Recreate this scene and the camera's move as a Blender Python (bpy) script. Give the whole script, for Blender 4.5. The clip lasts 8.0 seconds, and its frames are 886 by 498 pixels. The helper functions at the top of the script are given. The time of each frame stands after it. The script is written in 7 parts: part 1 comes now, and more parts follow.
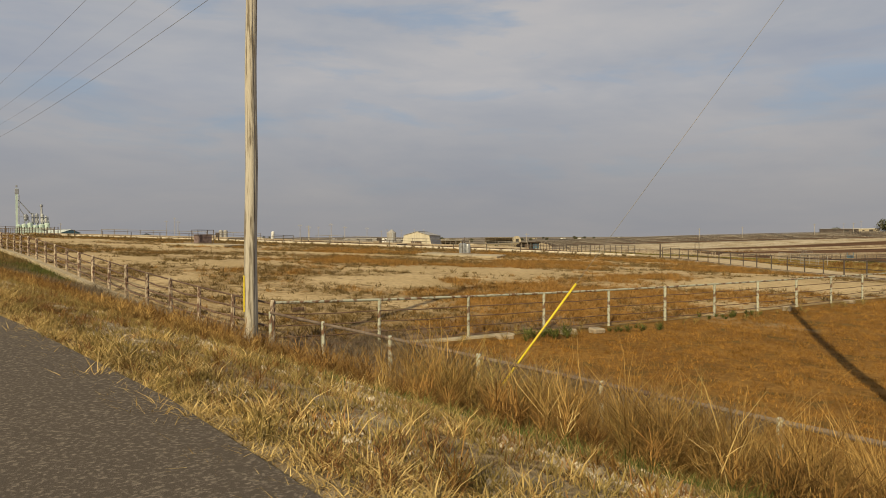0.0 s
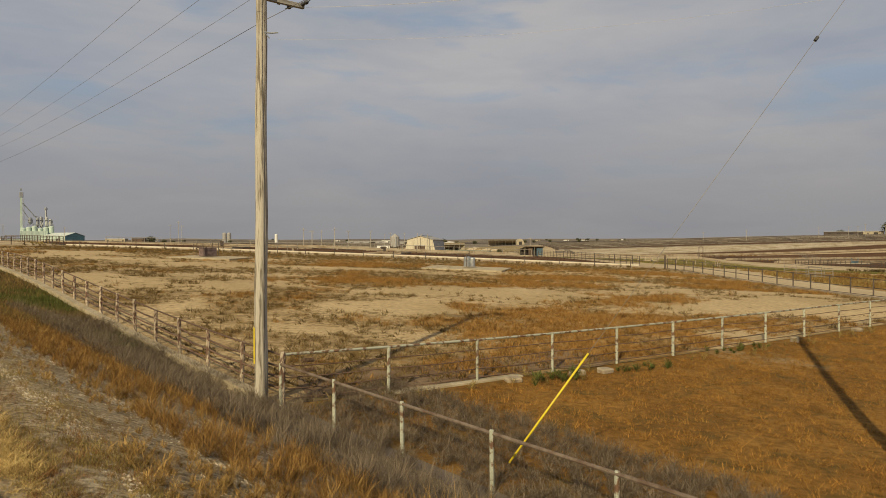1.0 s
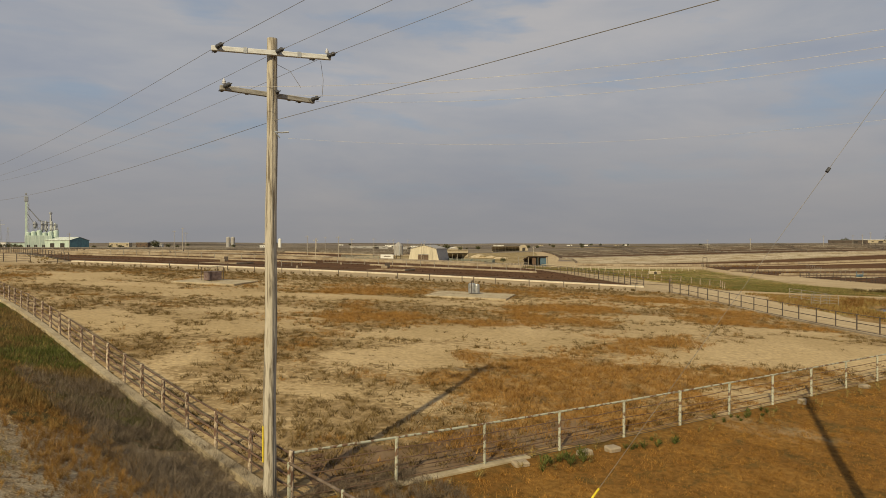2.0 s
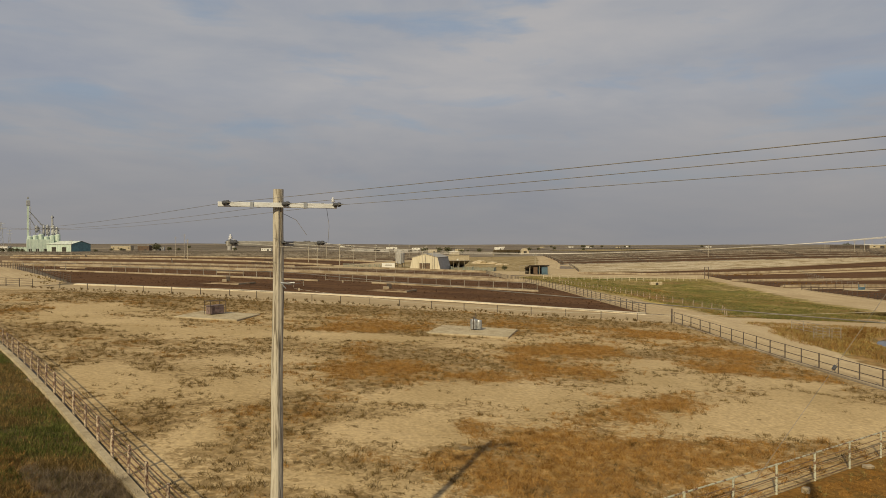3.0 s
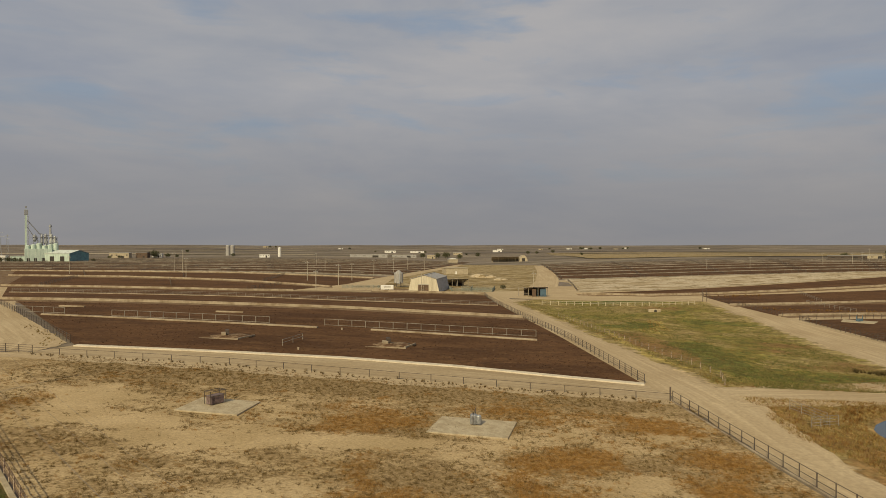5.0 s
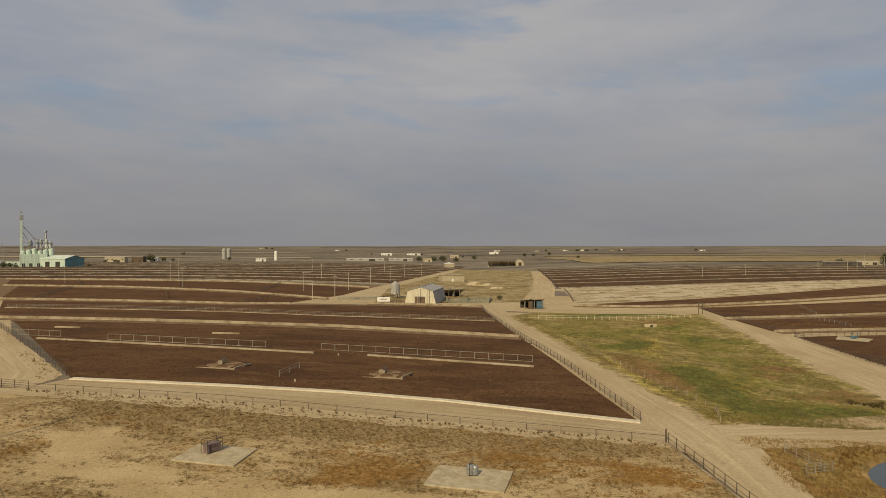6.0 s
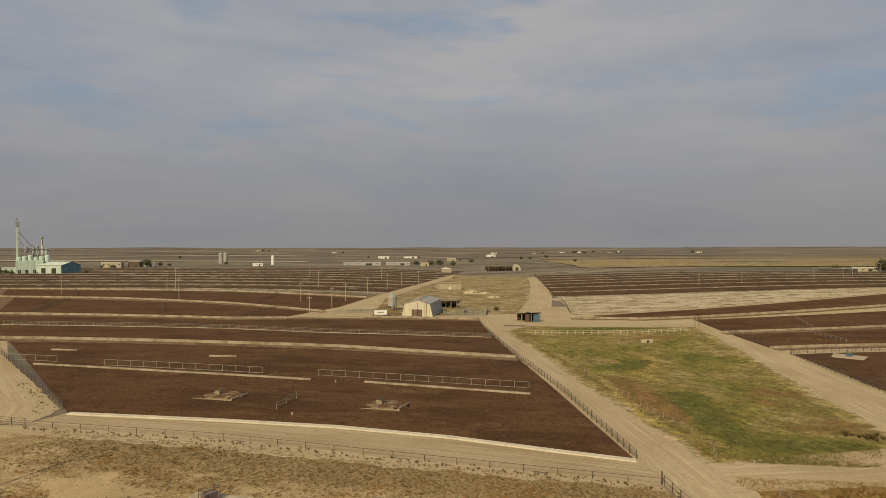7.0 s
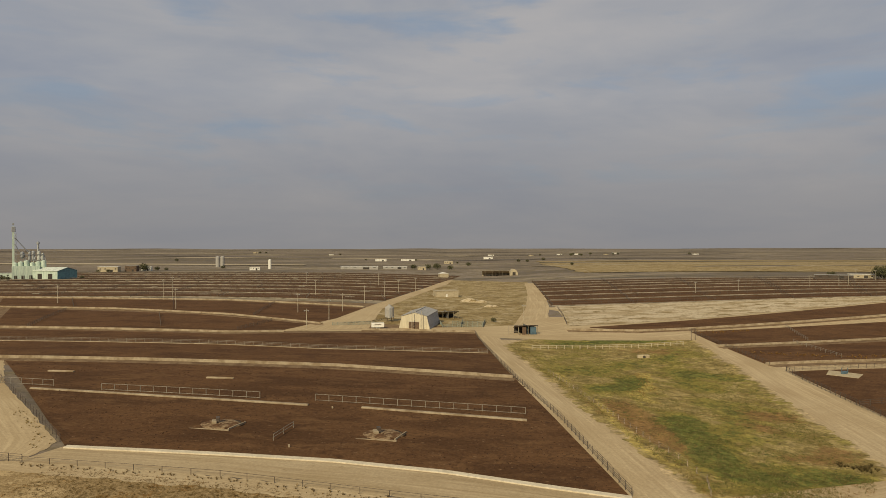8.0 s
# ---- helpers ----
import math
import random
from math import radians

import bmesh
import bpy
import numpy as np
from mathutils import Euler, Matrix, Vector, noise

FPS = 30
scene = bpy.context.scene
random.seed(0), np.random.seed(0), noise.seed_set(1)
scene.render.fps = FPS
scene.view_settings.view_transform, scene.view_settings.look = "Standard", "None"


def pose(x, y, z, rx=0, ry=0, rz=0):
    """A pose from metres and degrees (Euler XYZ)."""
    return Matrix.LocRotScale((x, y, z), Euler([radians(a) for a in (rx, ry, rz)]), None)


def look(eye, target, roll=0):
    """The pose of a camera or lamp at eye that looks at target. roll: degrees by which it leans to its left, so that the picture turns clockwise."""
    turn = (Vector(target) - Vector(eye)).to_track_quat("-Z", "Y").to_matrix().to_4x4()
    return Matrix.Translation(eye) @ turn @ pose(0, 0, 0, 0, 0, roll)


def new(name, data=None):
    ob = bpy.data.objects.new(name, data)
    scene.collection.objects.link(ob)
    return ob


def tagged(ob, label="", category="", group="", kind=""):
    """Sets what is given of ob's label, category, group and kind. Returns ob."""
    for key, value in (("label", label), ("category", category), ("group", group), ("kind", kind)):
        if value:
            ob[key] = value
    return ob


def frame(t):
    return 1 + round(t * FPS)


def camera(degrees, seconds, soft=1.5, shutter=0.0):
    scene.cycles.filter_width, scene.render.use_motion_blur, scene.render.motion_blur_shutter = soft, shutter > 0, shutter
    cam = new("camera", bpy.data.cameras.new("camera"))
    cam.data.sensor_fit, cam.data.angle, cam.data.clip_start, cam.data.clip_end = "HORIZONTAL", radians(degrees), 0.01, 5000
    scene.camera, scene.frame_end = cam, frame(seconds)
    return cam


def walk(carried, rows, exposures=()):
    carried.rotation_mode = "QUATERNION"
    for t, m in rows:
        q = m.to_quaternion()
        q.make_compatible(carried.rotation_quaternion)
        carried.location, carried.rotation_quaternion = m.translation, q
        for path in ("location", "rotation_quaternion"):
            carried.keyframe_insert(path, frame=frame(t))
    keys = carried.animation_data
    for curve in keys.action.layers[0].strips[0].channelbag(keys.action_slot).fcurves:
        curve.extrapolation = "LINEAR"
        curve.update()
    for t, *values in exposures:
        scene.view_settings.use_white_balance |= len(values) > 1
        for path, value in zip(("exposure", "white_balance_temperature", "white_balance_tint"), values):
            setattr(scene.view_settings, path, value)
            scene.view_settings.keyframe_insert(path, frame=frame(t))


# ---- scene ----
# ---------------- camera ----------------
cam = camera(68.0, 8.0, soft=0.75)
ROWS = [
    (0, 0.000, 0.000, 2.312, -0.000, -0.705, 0.139),
    (0.5, -0.088, 0.003, 2.726, 0.082, -0.653, 0.164),
    (1, -0.172, 0.005, 3.621, 0.267, -0.560, 0.180),
    (1.5, -0.251, 0.006, 4.735, 0.426, -0.324, 0.008),
    (3, -0.448, -0.023, 10.053, 0.650, -0.186, -0.090),
    (3.5, -0.497, -0.049, 12.651, 0.661, -0.247, -0.104),
    (4, -0.537, -0.087, 15.383, 0.641, -0.274, -0.094),
    (4.5, -0.566, -0.139, 18.052, 0.611, -0.271, -0.040),
    (6, -0.580, -0.395, 26.488, 0.207, -0.263, 0.001),
    (6.5, -0.558, -0.520, 29.445, 0.093, -0.227, 0.053),
    (7, -0.521, -0.669, 32.353, -0.051, -0.212, 0.084),
    (7.5, -0.467, -0.843, 35.308, -0.201, -0.190, 0.078),
    (8, -0.397, -1.044, 38.111, -0.292, -0.180, 0.077),
]
walk(cam, [(t, pose(x, y, z, 90 + pitch, roll, yaw)) for t, x, y, z, yaw, pitch, roll in ROWS], [(0.0, 0.16), (0.5, 0.09), (1.5, 0.04), (3.0, 0.0), (4.5, -0.07), (8.0, -0.07)])

# ---------------- sky and sun ----------------
SUN_EL, SHADOW = 32.5, 68.5          # degrees: height of the sun, heading of the shadows from +x towards +y
world = bpy.data.worlds.new("sky")
scene.world = world
world.use_nodes = True
wn, wl = world.node_tree.nodes, world.node_tree.links
wn.clear()
w_out, w_bg = wn.new("ShaderNodeOutputWorld"), wn.new("ShaderNodeBackground")
sky = wn.new("ShaderNodeTexSky")
sky.sky_type, sky.sun_disc = "NISHITA", False
sky.sun_elevation, sky.sun_rotation = radians(SUN_EL), radians(270 - SHADOW - 0.0)
sky.dust_density, sky.air_density = 3.0, 1.0
w_tc, w_sep = wn.new("ShaderNodeTexCoord"), wn.new("ShaderNodeSeparateXYZ")
wl.new(w_tc.outputs["Generated"], w_sep.inputs[0])


def w_math(op, a, b=None, clamp=False):
    n = wn.new("ShaderNodeMath")
    n.operation, n.use_clamp = op, clamp
    for k, v in enumerate((a, b)):
        if v is None:
            continue
        if isinstance(v, (int, float)):
            n.inputs[k].default_value = v
        else:
            wl.new(v, n.inputs[k])
    return n.outputs[0]


def w_ramp(fac, stops):
    r = wn.new("ShaderNodeValToRGB")
    wl.new(fac, r.inputs[0])
    e = r.color_ramp.elements
    while len(e) < len(stops):
        e.new(0.5)
    for k, (p, c) in enumerate(stops):
        e[k].position, e[k].color = p, (*c, 1)
    return r.outputs[0]


def w_mix(fac, a, b):
    m = wn.new("ShaderNodeMix")
    m.data_type = "RGBA"
    wl.new(fac, m.inputs[0])
    wl.new(a, m.inputs[6])
    wl.new(b, m.inputs[7])
    return m.outputs[2]


# thin cloud deck: two layers of soft streaks that lean a little, and small openings of blue
w_z = w_math("MAXIMUM", w_sep.outputs[2], 0.0)


def w_streaks(scale, rot, place, size, detail, rough):
    mp = wn.new("ShaderNodeMapping")
    mp.inputs["Rotation"].default_value = (0, radians(rot), 0)
    mp.inputs["Scale"].default_value, mp.inputs["Location"].default_value = scale, place
    wl.new(w_tc.outputs["Generated"], mp.inputs["Vector"])
    t = wn.new("ShaderNodeTexNoise")
    t.inputs["Scale"].default_value, t.inputs["Detail"].default_value = size, detail
    t.inputs["Roughness"].default_value, t.inputs["Distortion"].default_value = rough, 0.35
    wl.new(mp.outputs[0], t.inputs["Vector"])
    return t.outputs[0]


w_a = w_streaks((1.0, 1.0, 3.2), 14, (0.3, 0.0, 0.4), 2.6, 5.0, 0.55)
w_b = w_streaks((1.0, 1.0, 4.2), 8, (3.3, 1.0, 0.9), 4.5, 5.0, 0.55)
w_tint = w_ramp(w_a, [(0.32, (0.285, 0.312, 0.372)), (0.50, (0.345, 0.357, 0.390)), (0.68, (0.405, 0.400, 0.412))])
w_hole = w_ramp(w_b, [(0.32, (0.68,) * 3), (0.48, (0.0,) * 3)])
w_c = w_streaks((1.0, 1.0, 5.0), 14, (1.7, 2.0, 0.2), 4.0, 5.0, 0.55)
w_fine = w_ramp(w_c, [(0.34, (0.945, 0.965, 0.985)), (0.66, (1.05, 1.04, 1.02))])
w_blue = wn.new("ShaderNodeMix")
w_blue.data_type = "RGBA"
w_blue.inputs[0].default_value = 0.75
w_scale = wn.new("ShaderNodeVectorMath")
w_scale.operation = "SCALE"
w_scale.inputs["Scale"].default_value = 0.11
wl.new(sky.outputs[0], w_scale.inputs[0])
wl.new(w_scale.outputs[0], w_blue.inputs[6])
w_blue.inputs[7].default_value = (0.245, 0.312, 0.40, 1)
w_col = w_mix(w_hole, w_tint, w_blue.outputs[2])
w_low = w_ramp(w_z, [(0.0, (0.95,) * 3), (0.06, (0.75,) * 3), (0.22, (0.0,) * 3)])
w_grey = wn.new("ShaderNodeRGB")
w_grey.outputs[0].default_value = (0.266, 0.259, 0.264, 1)
w_col = w_mix(w_low, w_col, w_grey.outputs[0])
w_ripple = wn.new("ShaderNodeVectorMath")
w_ripple.operation = "MULTIPLY"
wl.new(w_col, w_ripple.inputs[0])
wl.new(w_fine, w_ripple.inputs[1])
w_col = w_ripple.outputs[0]
wl.new(w_col, w_bg.inputs["Color"])
w_bg.inputs["Strength"].default_value = 1.0
wl.new(w_bg.outputs[0], w_out.inputs[0])

sun_data = bpy.data.lights.new("sun", "SUN")
sun_data.energy, sun_data.angle, sun_data.color = 4.15, radians(0.8), (1.0, 0.85, 0.55)
sun = new("sun", sun_data)
sx, sy = math.cos(radians(SHADOW)), math.sin(radians(SHADOW))
sun.matrix_world = look((-60 * sx, -60 * sy, 60 * math.tan(radians(SUN_EL))), (0, 0, 0))


# ---------------- materials ----------------
def material(name, rough=0.9, metal=0.0):
    m = bpy.data.materials.new(name)
    m.use_nodes = True
    b = m.node_tree.nodes["Principled BSDF"]
    b.inputs["Roughness"].default_value, b.inputs["Metallic"].default_value = rough, metal
    b.inputs["Specular IOR Level"].default_value = 0.25 if rough < 0.88 else 0.08
    return m, m.node_tree.nodes, m.node_tree.links, b


def noise_node(n, l, vec, scale, detail=4.0, rough=0.55, distort=0.0, stretch=None):
    t = n.new("ShaderNodeTexNoise")
    t.inputs["Scale"].default_value, t.inputs["Detail"].default_value = scale, detail
    t.inputs["Roughness"].default_value, t.inputs["Distortion"].default_value = rough, distort
    if stretch:
        mp = n.new("ShaderNodeMapping")
        mp.inputs["Scale"].default_value = stretch[:3]
        if len(stretch) > 3:
            mp.inputs["Rotation"].default_value = (0, 0, radians(stretch[3]))
        l.new(vec, mp.inputs["Vector"])
        vec = mp.outputs[0]
    l.new(vec, t.inputs["Vector"])
    return t.outputs[0]


def ramp_node(n, l, fac, stops):
    r = n.new("ShaderNodeValToRGB")
    l.new(fac, r.inputs[0])
    e = r.color_ramp.elements
    while len(e) < len(stops):
        e.new(0.5)
    for k, (p, c) in enumerate(stops):
        e[k].position, e[k].color = p, (*(c if isinstance(c, tuple) else (c, c, c)), 1)
    return r.outputs[0]


def mix_node(n, l, fac, a, b, mode="MIX"):
    m = n.new("ShaderNodeMix")
    m.data_type, m.blend_type = "RGBA", mode
    for k, v in ((0, fac), (6, a), (7, b)):
        if isinstance(v, (int, float)):
            m.inputs[k].default_value = v
        elif isinstance(v, tuple):
            m.inputs[k].default_value = (*v, 1)
        else:
            l.new(v, m.inputs[k])
    return m.outputs[2]


def bump_node(n, l, b, height, strength, distance):
    u = n.new("ShaderNodeBump")
    u.inputs["Strength"].default_value, u.inputs["Distance"].default_value = strength, distance
    l.new(height, u.inputs["Height"])
    l.new(u.outputs[0], b.inputs["Normal"])


def earth(name, layers, grain=(0.75, 1.2), grain_scale=3.0, bump=0.5, bump_size=0.05, rough=0.95):
    """Layered ground: a first colour, then (colour, noise scale, low, high, stretch) over it, with a fine grain on top."""
    m, n, l, b = material(name, rough)
    vec = n.new("ShaderNodeTexCoord").outputs["Object"]
    col = layers[0]
    for colour, scale, lo, hi, stretch in layers[1:]:
        fac = ramp_node(n, l, noise_node(n, l, vec, scale, 5.0, 0.6, 0.5, stretch), [(lo, 0.0), (hi, 1.0)])
        col = mix_node(n, l, fac, col, colour)
    g1 = ramp_node(n, l, noise_node(n, l, vec, grain_scale, 3.5, 0.62), [(0.3, grain[0]), (0.7, grain[1])])
    col = mix_node(n, l, 1.0, col, g1, "MULTIPLY")
    l.new(col, b.inputs["Base Color"])
    bump_node(n, l, b, noise_node(n, l, vec, grain_scale * 2.0, 6.0, 0.7), bump, bump_size)
    return m


def surface(name, colour, other, scale=2.0, lo=0.45, hi=0.6, rough=0.7, metal=0.0, bump=0.2, size=0.01, stretch=None, vary=0.0):
    """A built surface: base colour, worn or stained patches of another, fine relief, and some change from piece to piece."""
    m, n, l, b = material(name, rough, metal)
    vec = n.new("ShaderNodeTexCoord").outputs["Object"]
    fac = ramp_node(n, l, noise_node(n, l, vec, scale, 6.0, 0.65, 0.3, stretch), [(lo, 0.0), (hi, 1.0)])
    col = mix_node(n, l, fac, colour, other)
    fine = ramp_node(n, l, noise_node(n, l, vec, scale * 6, 4.0, 0.6, 0.0, stretch), [(0.3, 0.82), (0.7, 1.12)])
    col = mix_node(n, l, 1.0, col, fine, "MULTIPLY")
    if vary:
        info = n.new("ShaderNodeObjectInfo").outputs["Random"]
        col = mix_node(n, l, 1.0, col, ramp_node(n, l, info, [(0.0, 1 - vary), (1.0, 1 + vary)]), "MULTIPLY")
    l.new(col, b.inputs["Base Color"])
    bump_node(n, l, b, noise_node(n, l, vec, scale * 4, 5.0, 0.65, 0.0, stretch), bump, size)
    return m


def plant(name, dark, light, rough=0.92):
    """Leaves and stems: the colour runs between two from island to island."""
    m, n, l, b = material(name, rough)
    isl = n.new("ShaderNodeNewGeometry").outputs["Random Per Island"]
    col = ramp_node(n, l, isl, [(0.0, dark), (1.0, light)])
    patch = ramp_node(n, l, noise_node(n, l, n.new("ShaderNodeTexCoord").outputs["Object"], 1.7, 5.0, 0.7), [(0.36, 0.62), (0.64, 1.25)])
    l.new(mix_node(n, l, 1.0, col, patch, "MULTIPLY"), b.inputs["Base Color"])
    return m


SAND = (0.392, 0.285, 0.144)
# Soil colours are greyed to stand for distance haze over the far plain.
M_hazed_ground = earth("hazed_prairie_soil", [(0.186, 0.150, 0.122), ((0.245, 0.202, 0.158), 0.0016, 0.47, 0.55, (0.8, 1.4, 1, 12)), ((0.135, 0.112, 0.090), 0.003, 0.50, 0.57, (0.5, 1.6, 1, -9)),
                                  ((0.285, 0.235, 0.165), 0.005, 0.56, 0.61, (0.4, 1.8, 1, 7)), ((0.105, 0.090, 0.070), 0.010, 0.55, 0.61, (0.5, 1.6, 1, -14)),
                                  ((0.12, 0.10, 0.074), 0.03, 0.56, 0.62, (0.6, 1.4, 1)), ((0.175, 0.137, 0.082), 0.08, 0.45, 0.65, None)], (0.75, 1.2), 1.0, 0.03)



def scatter(n, l, vec, at, offset, waves):
    """offset + a painted mask + a sum of clear-cut noise waves (scale, gain, stretch)."""
    out = offset
    for item in [("mask", at[1], None)] + list(waves) if at else list(waves):
        m = n.new("ShaderNodeMath")
        m.operation = "MULTIPLY_ADD"
        if item[0] == "mask":
            node = n.new("ShaderNodeAttribute")
            node.attribute_name = at[0]
            l.new(node.outputs["Fac"], m.inputs[0])
            shift = 0.0
        else:
            l.new(noise_node(n, l, vec, item[0], 2.5, 0.55, 0.6, item[2]), m.inputs[0])
            shift = -0.5 * item[1]
        m.inputs[1].default_value = item[1]
        if isinstance(out, float):
            m.inputs[2].default_value = out + shift
        else:
            sh = n.new("ShaderNodeMath")
            sh.operation = "ADD"
            sh.inputs[1].default_value = shift
            l.new(out, sh.inputs[0])
            l.new(sh.outputs[0], m.inputs[2])
        out = m.outputs[0]
    return out


def field_soil():
    """Bright sand, grey-olive stubble, and broken rust-coloured litter where the weeds stand."""
    m, n, l, b = material("field_soil", 0.95)
    vec = n.new("ShaderNodeTexCoord").outputs["Object"]
    flat = (1, 1.5, 1)
    tone = ramp_node(n, l, noise_node(n, l, vec, 0.12, 5.0, 0.6, 0.4), [(0.40, 0.0), (0.62, 1.0)])
    col = mix_node(n, l, tone, SAND, (0.475, 0.352, 0.19))
    stub = scatter(n, l, vec, ("stubble", 1.0), 0.0, [(0.13, 0.5, flat), (0.6, 0.6, flat), (2.2, 0.9, flat), (7.0, 0.6, None)])
    olive = ramp_node(n, l, noise_node(n, l, vec, 2.0, 4.0, 0.65, 0.3), [(0.36, (0.185, 0.120, 0.050)), (0.52, (0.265, 0.182, 0.085)), (0.66, (0.335, 0.242, 0.125))])
    col = mix_node(n, l, ramp_node(n, l, stub, [(0.38, 0.0), (0.50, 0.72), (0.8, 0.9)]), col, olive)
    rust = scatter(n, l, vec, ("weeds", 1.0), 0.0, [(0.22, 0.5, flat), (0.8, 0.7, flat), (2.6, 1.0, flat), (8.0, 0.6, None)])
    hue = ramp_node(n, l, noise_node(n, l, vec, 1.3, 4.0, 0.65, 0.4), [(0.34, (0.155, 0.092, 0.034)), (0.50, (0.265, 0.148, 0.046)), (0.66, (0.38, 0.245, 0.092))])
    col = mix_node(n, l, ramp_node(n, l, rust, [(0.50, 0.0), (0.64, 0.75), (0.95, 0.95)]), col, hue)
    dots = scatter(n, l, vec, ("stubble", 0.12), 0.0, [(0.35, 0.5, None), (1.4, 1.0, None), (4.0, 0.8, None)])
    col = mix_node(n, l, ramp_node(n, l, dots, [(0.23, 0.0), (0.29, 0.85)]), col, (0.115, 0.074, 0.030))
    g1 = ramp_node(n, l, noise_node(n, l, vec, 4.0, 4.0, 0.65), [(0.3, 0.72), (0.7, 1.2)])
    col = mix_node(n, l, 1.0, col, g1, "MULTIPLY")
    l.new(col, b.inputs["Base Color"])
    bump_node(n, l, b, noise_node(n, l, vec, 2.2, 5.0, 0.6), 0.7, 0.10)
    return m


M_field = field_soil()
M_orange = earth("weedy_soil", [(0.175, 0.088, 0.021), ((0.24, 0.125, 0.03), 0.3, 0.45, 0.6, None), ((0.12, 0.075, 0.022), 0.9, 0.5, 0.66, None),
                                ((0.30, 0.22, 0.12), 0.12, 0.62, 0.7, None)], (0.6, 1.3), 5.0)
M_verge = earth("verge_soil", [(0.355, 0.265, 0.152), ((0.25, 0.168, 0.080), 1.3, 0.52, 0.64, None), ((0.44, 0.355, 0.23), 2.2, 0.48, 0.60, None), ((0.20, 0.14, 0.075), 7.0, 0.56, 0.62, None)], (0.45, 1.35), 16.0, 0.9, 0.03)


def driven(name, dark, mid, light, track=0.9):
    """Sandy gravel, packed and streaked by wheels along its run, with a fine stony grain."""
    m, n, l, b = material(name, 0.95)
    vec = n.new("ShaderNodeTexCoord").outputs["Object"]
    both = n.new("ShaderNodeCombineXYZ")
    for k, at in enumerate(("across", "run")):
        node = n.new("ShaderNodeAttribute")
        node.attribute_name = at
        l.new(node.outputs["Fac"], both.inputs[k])
    tone = ramp_node(n, l, noise_node(n, l, vec, 0.035, 4.0, 0.55, 0.4), [(0.38, mid), (0.62, light)])
    ruts = ramp_node(n, l, noise_node(n, l, both.outputs[0], 0.9, 3.0, 0.6, 0.5, (1, 0.035, 1)), [(0.36, 0.0), (0.50, 0.55), (0.66, 1.0)])
    col = mix_node(n, l, ruts, mix_node(n, l, track, tone, dark), tone)
    pale = ramp_node(n, l, noise_node(n, l, both.outputs[0], 0.45, 3.0, 0.6, 0.4, (1, 0.05, 1)), [(0.52, 0.0), (0.66, 0.7)])
    col = mix_node(n, l, pale, col, tuple(c * 1.12 for c in light))
    spots = ramp_node(n, l, noise_node(n, l, vec, 0.5, 5.0, 0.65), [(0.60, 0.0), (0.68, 0.6)])
    col = mix_node(n, l, spots, col, dark)
    col = mix_node(n, l, 1.0, col, ramp_node(n, l, noise_node(n, l, vec, 2.2, 4.0, 0.62), [(0.3, 0.84), (0.7, 1.12)]), "MULTIPLY")
    l.new(col, b.inputs["Base Color"])
    bump_node(n, l, b, noise_node(n, l, vec, 2.5, 6.0, 0.7), 0.4, 0.05)
    return m


M_gravel = driven("gravel_road", (0.335, 0.245, 0.135), (0.41, 0.308, 0.178), (0.475, 0.37, 0.225), 0.55)
M_pen = earth("pen_dirt", [(0.116, 0.059, 0.026), ((0.076, 0.038, 0.017), 0.035, 0.44, 0.6, (1, 2.2, 1)), ((0.145, 0.078, 0.035), 0.09, 0.52, 0.7, (1, 2.5, 1)), ((0.080, 0.040, 0.018), 0.25, 0.54, 0.66, (1, 1.6, 1)),
                           ((0.066, 0.034, 0.017), 0.9, 0.58, 0.66, None), ((0.175, 0.105, 0.056), 1.3, 0.62, 0.69, None)], (0.74, 1.2), 1.4, 0.6, 0.12)
M_white = earth("pale_caliche", [(0.50, 0.41, 0.28), ((0.37, 0.285, 0.165), 0.05, 0.47, 0.58, (1, 2, 1)), ((0.23, 0.165, 0.078), 0.10, 0.54, 0.62, (1, 2, 1)), ((0.17, 0.13, 0.055), 0.35, 0.57, 0.64, (1, 1.6, 1))], (0.75, 1.2), 1.0)


